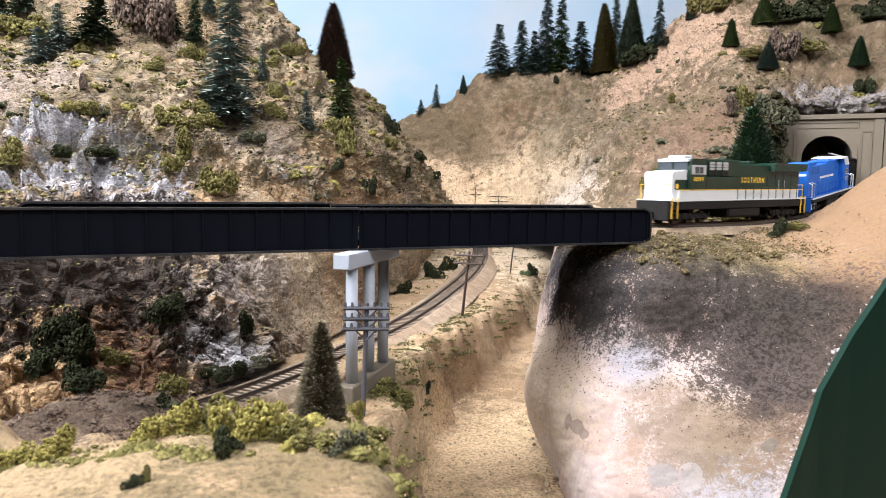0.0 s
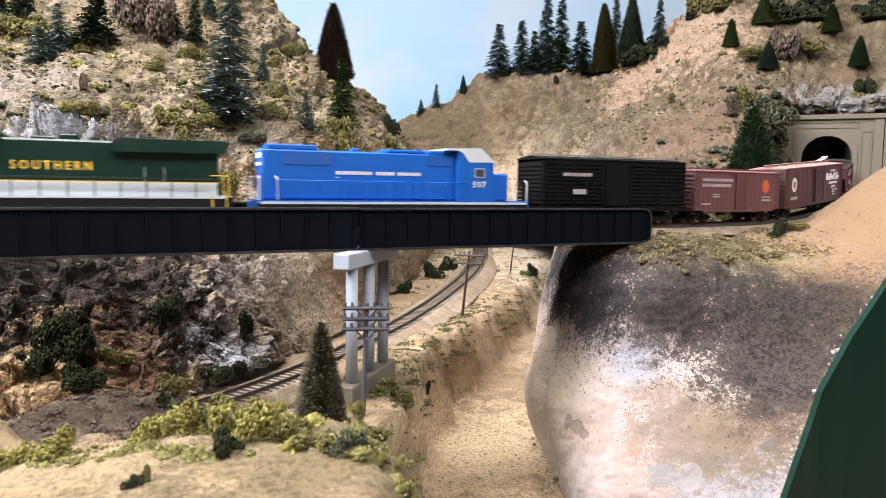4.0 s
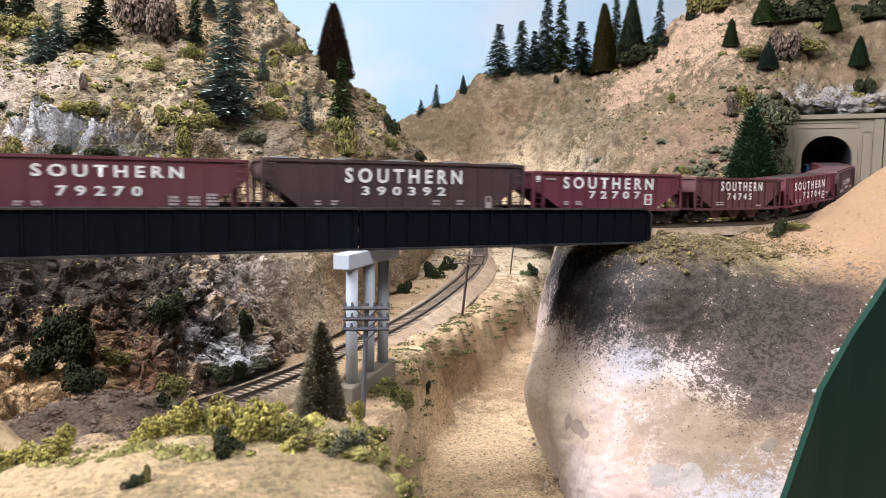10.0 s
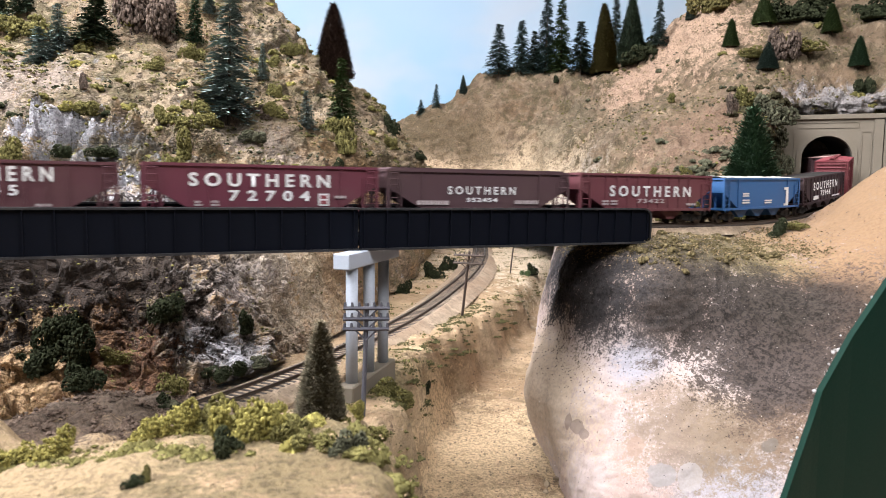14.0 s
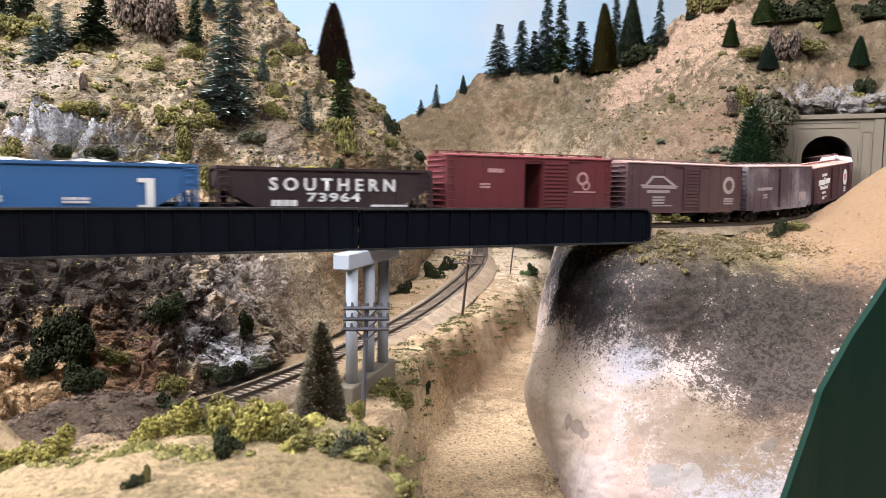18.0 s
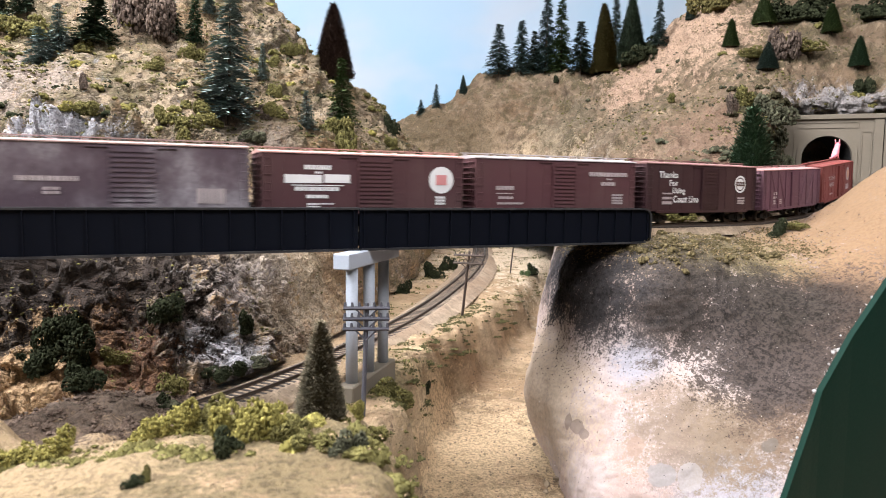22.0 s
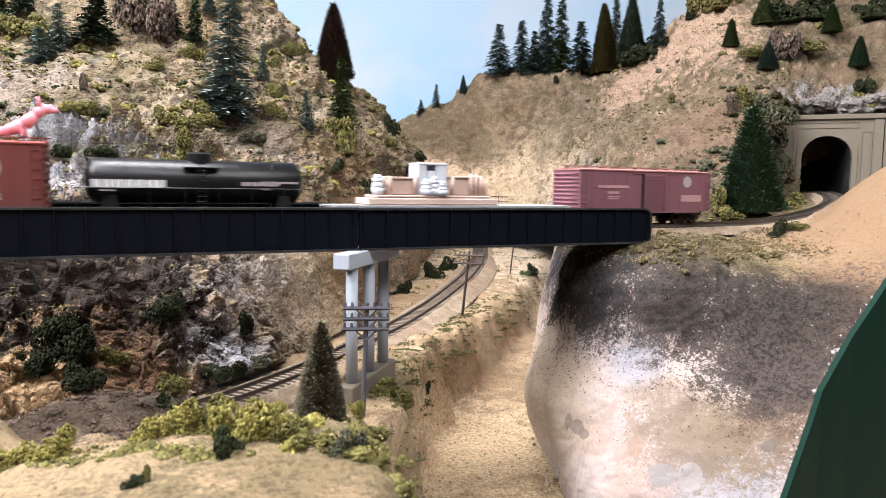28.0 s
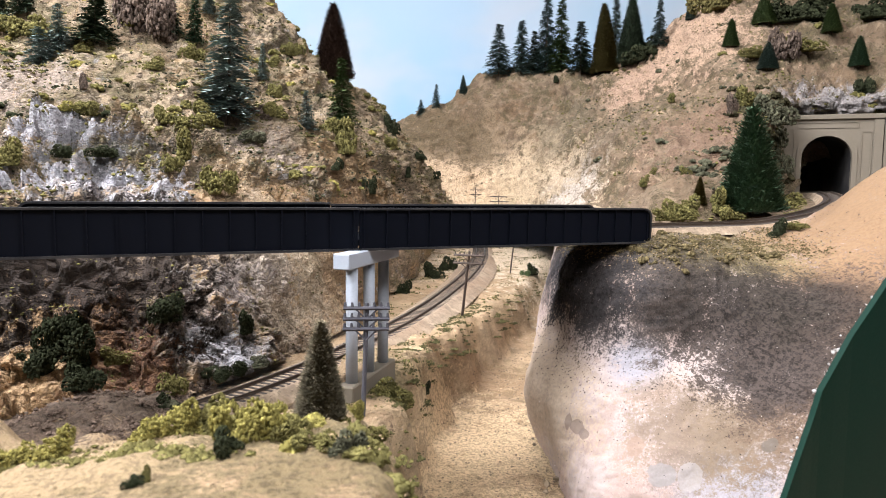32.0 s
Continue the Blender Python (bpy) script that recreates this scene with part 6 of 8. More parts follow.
letters("lettering", "SOUTHERN", (3.4288, 3.5175, 0.0233, 0.0322), mid, M_WHITE, car)
letters("number", "73422", (3.4579, 3.4877, 0.0181, 0.0216), mid, M_DIM, car)
bars([(3.4215, 3.4280, 0.0159, 0.0202), (3.4303, 3.4369, 0.0160, 0.0203), (3.5133, 3.5238, 0.0162, 0.0180)], mid, M_DIM, car)

car, mid = hopper(3.5545, 3.7095, "sky blue hopper heaped with a grey load", (0.05, 0.18, 0.36), 0.0402, ribs=2, load=paint("grey_load", (0.28, 0.27, 0.25), 0.9, 0.0, 0.5, (0.15, 0.15, 0.15), 300), dirt=0.15)
bars([(3.5908, 3.6029, 0.0256, 0.0272), (3.5908, 3.6029, 0.0237, 0.0249), (3.5900, 3.5980, 0.0168, 0.0210), (3.5972, 3.6038, 0.0168, 0.0210), (3.6336, 3.6476, 0.0161, 0.0201)], mid, M_WHITE, car)
bar((3.6780, 3.6828, 0.0133, 0.0318), mid, M_WHITE, car)
bar((3.6735, 3.6782, 0.0293, 0.0318), mid, M_WHITE, car)
bar((3.6735, 3.6782, 0.0133, 0.0158), mid, M_WHITE, car)

car, mid = hopper(3.7165, 3.867, "very dark brown hopper with white lettering", (0.045, 0.022, 0.022), 0.0398)
letters("lettering", "SOUTHERN", (3.7513, 3.8373, 0.0252, 0.0338), mid, M_WHITE, car)
letters("number", "73964", (3.7758, 3.8121, 0.0180, 0.0242), mid, M_WHITE, car)
bars([(3.7527, 3.7694, 0.0152, 0.0192), (3.8202, 3.8469, 0.0148, 0.0163)], mid, M_WHITE, car)

car, mid = boxcar(3.8742, 4.0239, "bright red boxcar with its door standing open", (0.19, 0.032, 0.032), 0.0515, door=(3.9568, 3.9803), door_gap=(3.9415, 3.9564), dirt=0.2)
# Dark plate stands in for the unlit part of the open doorway.
part("inside_wall", boxes((3.9415 - mid + 0.0085, 3.9564 - mid - 0.0002, HW - 0.001, HW - 0.0002, 0.0137, 0.0472)), M_GAP, car)
disc(3.9941, 0.0369, 0.0052, mid, M_PINKISH, car, inner=0.0034)
disc(3.9975, 0.0315, 0.0038, mid, M_PINKISH, car, inner=0.0024)
bars([(3.9865, 4.0065, 0.0259, 0.0271), (3.9103, 3.9232, 0.0402, 0.0431), (3.9037, 3.9129, 0.0279, 0.0323)], mid, M_PINKISH, car)

car, mid = boxcar(4.032, 4.18, "dusty brown boxcar with a white swoosh emblem", (0.14, 0.065, 0.06), 0.0505, roof_col=(0.3, 0.2, 0.18), door=(4.1005, 4.1208), dirt=0.4)
bm = bmesh.new()
a, b_, lo, hi = (4.0493, 4.0930, 0.0299, 0.0406)
w = b_ - a
prism(bm, [(a - mid, lo + 0.0035), (a - mid + w * 0.12, lo + 0.0035), (a - mid + w * 0.3, hi), (a - mid + w * 0.62, hi), (a - mid + w * 0.95, lo + 0.003), (b_ - mid, lo + 0.0025), (b_ - mid, lo + 0.0015), (a - mid + w * 0.9, lo + 0.0018), (a - mid + w * 0.6, hi - 0.0015), (a - mid + w * 0.34, hi - 0.0015), (a - mid + w * 0.15, lo + 0.002), (a - mid, lo + 0.002)], -0.0179, -0.0175)
part("swoosh", bm, M_DIM, car)
bars([(4.0512, 4.0913, 0.0302, 0.0330), (4.0569, 4.0835, 0.0264, 0.0289), (4.0633, 4.0779, 0.0168, 0.0237), (4.0633, 4.0869, 0.0154, 0.0164), (4.1540, 4.1663, 0.0163, 0.0227)], mid, M_DIM, car)
disc(4.1597, 0.0339, 0.0078, mid, M_DIM, car)
disc(4.1597, 0.0339, 0.0045, mid, paint("brown_patch", (0.08, 0.045, 0.04), 0.7), car, "emblem_centre", -0.0180)

car, mid = boxcar(4.1824, 4.3357, "grey weathered boxcar streaked with faded paint", (0.13, 0.085, 0.085), 0.0515, roof_col=(0.3, 0.2, 0.18), door=(4.2531, 4.2797), dirt=0.85, dirt_col=(0.32, 0.3, 0.32))
bars([(4.2056, 4.2375, 0.0295, 0.0323), (4.2190, 4.2276, 0.0212, 0.0260), (4.3021, 4.3193, 0.0167, 0.0260)], mid, M_DIM, car)

car, mid = boxcar(4.3393, 4.487, "dark brown boxcar with white block lettering and round emblem", (0.12, 0.045, 0.04), 0.0495, roof_col=(0.42, 0.24, 0.21), door=(4.4056, 4.4311))
for sp in ((4.3561, 4.3811, 0.0303, 0.0358), (4.3826, 4.4002, 0.0307, 0.0363)):
    bar(sp, mid, M_WHITE, car, name="lettering_block")
bars([(4.3692, 4.3881, 0.0393, 0.0422), (4.3762, 4.3811, 0.0367, 0.0380), (4.3630, 4.3934, 0.0253, 0.0279), (4.3706, 4.3849, 0.0204, 0.0227), (4.3711, 4.3800, 0.0136, 0.0172), (4.3805, 4.3893, 0.0163, 0.0172), (4.4633, 4.4708, 0.0158, 0.0222)], mid, M_WHITE, car)
bar((4.3608, 4.3957, 0.0286, 0.0292), mid, M_WHITE, car)
disc(4.4677, 0.0338, 0.0095, mid, M_WHITE, car)
bar((4.4636, 4.4718, 0.0303, 0.0374), mid, paint("emblem_pink", (0.5, 0.2, 0.2), 0.6), car, -0.0180, "emblem_centre")

car, mid = boxcar(4.4929, 4.6432, "plain brown boxcar with small pale lettering", (0.14, 0.05, 0.045), 0.0503, roof_col=(0.4, 0.36, 0.36), door=(4.5612, 4.5830))
bars([(4.5125, 4.5279, 0.0274, 0.0304), (4.5125, 4.5267, 0.0244, 0.0252), (4.5147, 4.5267, 0.0207, 0.0226), (4.5136, 4.5355, 0.0167, 0.0182), (4.5957, 4.6323, 0.0390, 0.0422), (4.6126, 4.6179, 0.0362, 0.0375), (4.6074, 4.6215, 0.0318, 0.0346), (4.6184, 4.6287, 0.0165, 0.0251)], mid, M_DIM, car)

car, mid = boxcar(4.6465, 4.7985, "deep brown boxcar with a white slogan and ring emblem", (0.06, 0.02, 0.019), 0.0505, roof_col=(0.22, 0.12, 0.11), door=(4.7178, 4.7406), dirt=0.15)
for word, sp in (("Thanks", (4.6635, 4.6864, 0.0391, 0.0445)), ("For", (4.6765, 4.6869, 0.0324, 0.0375)), ("Using", (4.6805, 4.6964, 0.0248, 0.0312)), ("Coast Line", (4.6819, 4.7142, 0.0185, 0.0245))):
    letters("slogan", word, sp, mid, M_WHITE, car)
bars([(4.6683, 4.6800, 0.0255, 0.0268), (4.6683, 4.6800, 0.0213, 0.0234), (4.6683, 4.6800, 0.0171, 0.0196), (4.7697, 4.7793, 0.0165, 0.0233)], mid, M_DIM, car)
disc(4.7725, 0.0351, 0.0078, mid, M_WHITE, car, inner=0.0062)
disc(4.7725, 0.0351, 0.0052, mid, M_WHITE, car, "emblem_centre")
bars([(4.7663, 4.7787, 0.0328, 0.0374)], mid, paint("brown_patch", (0.08, 0.045, 0.04), 0.7), car, -0.0181)

car, mid = boxcar(4.8071, 4.9543, "dusty purple-brown outside-braced wooden boxcar", (0.2, 0.085, 0.095), 0.0485, roof_col=(0.36, 0.2, 0.19), sheath=True, door=(4.8757, 4.8949))
bars([(4.8353, 4.8428, 0.0250, 0.0278), (4.8342, 4.8428, 0.0214, 0.0236), (4.8346, 4.8393, 0.0154, 0.0197), (4.8490, 4.8546, 0.0151, 0.0205)], mid, M_DIM, car)

car, mid = boxcar(4.9556, 5.115, "rust red boxcar with white lettering and a pink figurine on top", (0.27, 0.06, 0.04), 0.0498, door=(5.0327, 5.0520), dirt=0.2)
letters("lettering", "SOUTHERN", (4.9873, 5.0176, 0.0337, 0.0382), mid, M_DIM, car)
letters("number", "14503", (4.9913, 5.0121, 0.0263, 0.0308), mid, M_DIM, car)
bars([(4.9948, 5.0070, 0.0174, 0.0190), (5.0759, 5.0914, 0.0176, 0.0242)], mid, M_DIM, car)
disc(5.0836, 0.0363, 0.0082, mid, M_DIM, car)
disc(5.0836, 0.0363, 0.0055, mid, paint("emblem_tan", (0.42, 0.25, 0.17), 0.7), car, "emblem_centre", -0.0180)
L = (5.115 - 4.9556) / 2
bm = bmesh.new()
z0 = 0.0545
body_pts = [(L - 0.042, z0 + 0.001, 0.0008), (L - 0.032, z0 + 0.0015, 0.0015), (L - 0.022, z0 + 0.003, 0.003), (L - 0.013, z0 + 0.007, 0.0042), (L - 0.007, z0 + 0.013, 0.003), (L - 0.003, z0 + 0.0165, 0.0032), (L + 0.002, z0 + 0.0165, 0.0022), (L + 0.005, z0 + 0.0152, 0.0008)]
for (xa, za, ra), (xb, zb, rb) in zip(body_pts, body_pts[1:]):
    tube(bm, (xa, 0, za), (xb, 0, zb), ra, rb, n=10)
for dy in (-0.002, 0.002):
    tube(bm, (L - 0.0045, dy, z0 + 0.018), (L - 0.0055, dy * 1.3, z0 + 0.0235), 0.001, 0.0005, n=6)
    tube(bm, (L - 0.014, dy, z0 + 0.007), (L - 0.013, dy * 1.5, z0), 0.0013, n=6)
for f in bm.faces:
    f.smooth = True
figurine = part("figurine", bm, paint("pink_plastic", (0.75, 0.27, 0.32), 0.5, 0.0, 0.05), car, "plain pink plastic animal figurine")

# -- black tank car --
car = rolling("tank_car", 5.1246, 5.272, "glossy black tank car with a centre dome", "tank car")
mid, L = (5.1246 + 5.272) / 2, 0.0706
TANK = paint("tank_black", (0.007, 0.007, 0.008), 0.34, 0.0, 0.15, (0.018, 0.016, 0.015))
bm = bmesh.new()
R, TL = 0.0136, 0.0662
prof = [(-TL, 0.0005), (-TL + 0.0008, 0.006), (-TL + 0.0028, 0.0105), (-TL + 0.006, R)] + [(TL - 0.006, R), (TL - 0.0028, 0.0105), (TL - 0.0008, 0.006), (TL, 0.0005)]
rings = [[bm.verts.new((x, r * math.cos(t), 0.0302 + r * math.sin(t))) for t in (2 * math.pi * i / 28 for i in range(28))] for x, r in prof]
for ra, rb in zip(rings, rings[1:]):
    for i in range(28):
        bm.faces.new((ra[i], ra[(i + 1) % 28], rb[(i + 1) % 28], rb[i])).smooth = True
bm.faces.new(rings[0])
bm.faces.new(rings[-1][::-1])
bmesh.ops.recalc_face_normals(bm, faces=bm.faces)
part("tank", bm, TANK, car)
bm = bmesh.new()
tube(bm, (0, 0, 0.040), (0, 0, 0.0475), 0.0078, n=20)
tube(bm, (0, 0, 0.0475), (0, 0, 0.0487), 0.0078, 0.0055, n=20)
part("dome", bm, TANK, car)
bm = bmesh.new()
tube(bm, (0.002, 0, 0.0485), (0.002, 0, 0.0502), 0.002, n=10)
tube(bm, (-0.004, 0, 0.0485), (-0.004, 0, 0.0498), 0.001, n=8)
part("valve", bm, TANK, car)
part("platform", boxes((-0.0105, 0.0105, -0.0165, 0.0165, 0.0385, 0.0391)), TANK, car)
ladder(car, 0.0, -0.0155, 0.013, 0.0386, TANK, w=0.005, n=8)
for x in (-0.044, -0.022, 0.022, 0.044):
    bm = bmesh.new()
    hoop = [[bm.verts.new((x + dx, r * math.cos(2 * math.pi * i / 28), 0.0302 + r * math.sin(2 * math.pi * i / 28))) for i in range(28)] for dx, r in ((-0.0004, 0.0135), (-0.0004, 0.014), (0.0004, 0.014), (0.0004, 0.0135))]
    for j in range(4):
        for i in range(28):
            bm.faces.new((hoop[j][i], hoop[j][(i + 1) % 28], hoop[(j + 1) % 4][(i + 1) % 28], hoop[(j + 1) % 4][i]))
    bmesh.ops.recalc_face_normals(bm, faces=bm.faces)
    part("tank_band", bm, TANK, car)
for x in (-0.052, 0.052):
    bm = bmesh.new()
    prism(bm, [(x - 0.005, 0.0125), (x - 0.0035, 0.0215), (x + 0.0035, 0.0215), (x + 0.005, 0.0125)], -0.0105, 0.0105)
    part("saddle", bm, M_UNDER, car)
bm = bmesh.new()
for y in (-0.0166, 0.0166):
    tube(bm, (-L, y, 0.026), (L, y, 0.026), 0.0003, n=4)
    for k in range(8):
        x = -L + 2 * L * k / 7
        tube(bm, (x, y, 0.0125), (x, y, 0.026), 0.00025, n=4)
part("handrail", bm, TANK, car)
part("underframe", boxes((-L, L, -0.004, 0.004, 0.009, 0.0125), (-L, -L + 0.006, -0.016, 0.016, 0.0105, 0.0124), (L - 0.006, L, -0.016, 0.016, 0.0105, 0.0124)), M_UNDER, car)
for sx in (-1, 1):
    part("running_board", boxes((-L, L, sx * 0.0135 - 0.0025, sx * 0.0135 + 0.0025, 0.0125, 0.013)), M_UNDER, car)
trucks(car, (-L + 0.017, L - 0.017))
couplers(car, L)
bars([(5.1362, 5.1776, 0.0264, 0.0308)], mid, M_WHITE, car, -0.0139)
bars([(5.2227, 5.2466, 0.0278, 0.0303), (5.2350, 5.2587, 0.0294, 0.0308), (5.1406, 5.1496, 0.0239, 0.0249), (5.2350, 5.2404, 0.0253, 0.0264)], mid, M_DIM, car, -0.0139)

# -- flat car with a pale carved load --
car = rolling("flat_car", 5.2817, 5.4709, "long flat car with a pale deck", "flat car")
mid, L = (5.2817 + 5.4709) / 2, (5.4709 - 5.2817) / 2
DECK = paint("pale_deck", (0.32, 0.33, 0.33), 0.7, 0.0, 0.3, (0.3, 0.3, 0.3))
part("frame", boxes((-L, L, -HW, HW, 0.0105, 0.0142), bev=0.0004), M_UNDER, car)
part("deck", boxes((-L, L, -HW - 0.0004, HW + 0.0004, 0.0143, 0.0158)), DECK, car)
for k in range(12):
    x = -L + 0.006 + (2 * L - 0.012) * k / 11
    for y in (-HW, HW):
        part("stake_pocket", boxes((x - 0.0012, x + 0.0012, y * 1.03 - 0.0008, y * 1.03 + 0.0008, 0.0105, 0.0142)), M_UNDER, car)
part("centre_sill", boxes((-L + 0.004, L - 0.004, -0.003, 0.003, 0.0075, 0.0104)), M_UNDER, car)
trucks(car, (-L + 0.02, L - 0.02))
couplers(car, L, 0.004)
M_STONE = paint("pale_pink_plaster", (0.45, 0.33, 0.275), 0.8, 0.0, 0.3, (0.33, 0.22, 0.18))
M_STONE2 = paint("white_plaster", (0.5, 0.52, 0.57), 0.7, 0.0, 0.3, (0.33, 0.33, 0.37))
load = car
part("load_base", boxes((5.307 - mid, 5.4093 - mid, -0.0145, 0.0145, 0.0159, 0.0208), bev=0.0008), M_STONE, load, "pale pink plaster base of the carved load")
part("load_step", boxes((5.3135 - mid, 5.403 - mid, -0.0135, 0.0135, 0.0209, 0.0228), bev=0.0006), M_STONE, load)
# wings, each with two pilasters and a coping
for a, b_, top in ((5.322, 5.3462, 0.0352), (5.3692, 5.3965, 0.0365)):
    part("load_wall", boxes((a - mid, b_ - mid, -0.0085, 0.0085, 0.0229, top), bev=0.0006), M_STONE, load)
    part("load_coping", boxes((a - mid, b_ - mid, -0.0098, 0.0098, top - 0.0012, top + 0.0006), bev=0.0004), M_STONE, load)
for x, top in ((5.3245, 0.0362), (5.3438, 0.0368), (5.3735, 0.0372), (5.3885, 0.0385), (5.3925, 0.0385), (5.3965, 0.0375), (5.4, 0.0352)):
    bm = bmesh.new()
    tube(bm, (x - mid, -0.0085, 0.0229), (x - mid, -0.0085, top), 0.0021, 0.0018, n=10)
    for f_ in bm.faces:
        f_.smooth = len(f_.verts) == 4
    part("load_pilaster", bm, M_STONE, load)
# tower with a notch and a rounded plinth before it
part("load_tower", boxes((5.3464 - mid, 5.3532 - mid, -0.0088, 0.0088, 0.0229, 0.0452), (5.3536 - mid, 5.3598 - mid, -0.0088, 0.0088, 0.0229, 0.0405), (5.3602 - mid, 5.369 - mid, -0.0088, 0.0088, 0.0229, 0.0452), (5.3464 - mid, 5.369 - mid, -0.0095, 0.0095, 0.0445, 0.0462), bev=0.0005), M_STONE2, load, "white plaster tower with a square notch")
for x, y, r, top in ((5.352, -0.011, 0.0046, 0.0345), (5.3635, -0.0115, 0.0054, 0.0335), (5.358, -0.0118, 0.0034, 0.0365), (5.3168, -0.006, 0.0048, 0.0372)):
    bm = bmesh.new()
    prof = [(0.0229, r * 0.8), (0.0229 + (top - 0.0229) * 0.35, r), (0.0229 + (top - 0.0229) * 0.6, r * 0.72), (0.0229 + (top - 0.0229) * 0.8, r * 0.85), (top, r * 0.35)]
    for (za, ra), (zb, rb) in zip(prof, prof[1:]):
        tube(bm, (x - mid, y, za), (x - mid, y, zb), ra, rb, n=12)
    for f_ in bm.faces:
        f_.smooth = len(f_.verts) == 4
    part("load_block", bm, M_STONE2, load, "white plaster rounded block")

car, mid = boxcar(5.4764, 5.6224, "faded mauve-pink boxcar at the end of the train", (0.33, 0.13, 0.13), 0.0438, roof_col=(0.3, 0.14, 0.13), rise=0.0022, door=(5.5445, 5.5674), dirt=0.3, panels=12)
bars([(5.4967, 5.5278, 0.0299, 0.0323), (5.5067, 5.5179, 0.0254, 0.0274), (5.5067, 5.5188, 0.0206, 0.0238), (5.5866, 5.6096, 0.0193, 0.0250)], mid, M_PINKISH, car)
disc(5.5927, 0.0361, 0.0048, mid, M_DIM, car)
# Gap shade drawn as a dark strip on the closed side.
part("door_gap", boxes((5.5421 - mid, 5.5440 - mid, -HW - 0.0008, -HW + 0.0002, 0.013, 0.042)), M_GAP, car)


# ---- trees, bushes, turf ----
def foliage(name, col, rough=0.9):
    m, nt, b = nodes_of(name, rough)
    b.inputs["Specular IOR Level"].default_value = 0.03
    geo = nt.nodes.new("ShaderNodeNewGeometry")
    n = noise_node(nt, geo.outputs["Position"], 220, 4, 0.7)
    c = mix(nt, geo.outputs["Random Per Island"], tuple(v * 0.45 for v in col), tuple(min(1, v * 1.6) for v in col))
    c = mix(nt, ramp(nt, n, 0.4, 0.65), c, tuple(v * 0.6 for v in col))
    nt.links.new(c, b.inputs["Base Color"])
    return m


LEAF = {
    "blue": foliage("needles_blue_green", (0.17, 0.215, 0.195)),
    "teal": foliage("needles_teal", (0.085, 0.12, 0.105)),
    "green": foliage("needles_green", (0.07, 0.1, 0.042)),
    "fresh": foliage("needles_fresh_green", (0.062, 0.105, 0.062)),
    "dark": foliage("needles_dark_green", (0.055, 0.075, 0.05)),
    "brown": foliage("needles_brown", (0.085, 0.06, 0.05)),
    "olive": foliage("needles_olive", (0.1, 0.085, 0.034)),
    "dusty": foliage("needles_dusty", (0.14, 0.12, 0.08)),
    "yellow": foliage("foam_yellow_green", (0.205, 0.18, 0.055)),
    "moss": foliage("foam_moss", (0.12, 0.108, 0.04)),
    "deep": foliage("foam_deep_green", (0.026, 0.03, 0.016)),
    "grey": foliage("foam_grey_green", (0.07, 0.07, 0.045)),
    "dead": foliage("foam_dead_brown", (0.1, 0.075, 0.06)),
    "bank": foliage("turf_bank_moss", (0.085, 0.078, 0.034)),
    "ledge": foliage("turf_ledge_olive", (0.105, 0.084, 0.042)),
    "vine": foliage("vine_dark_olive", (0.05, 0.045, 0.025)),
    "tuft": foliage("foam_olive_yellow", (0.19, 0.165, 0.05)),
    "straw": foliage("turf_straw", (0.25, 0.185, 0.11)),
}
BARK = paint("tree_bark", (0.07, 0.05, 0.035), 0.9, 0.0, 0.4)
WOOD = paint("pole_wood", (0.06, 0.045, 0.038), 0.85, 0.0, 0.4)
GREYWOOD = paint("pole_grey", (0.045, 0.045, 0.055), 0.8, 0.0, 0.3)
RNG = np.random.RandomState(7)


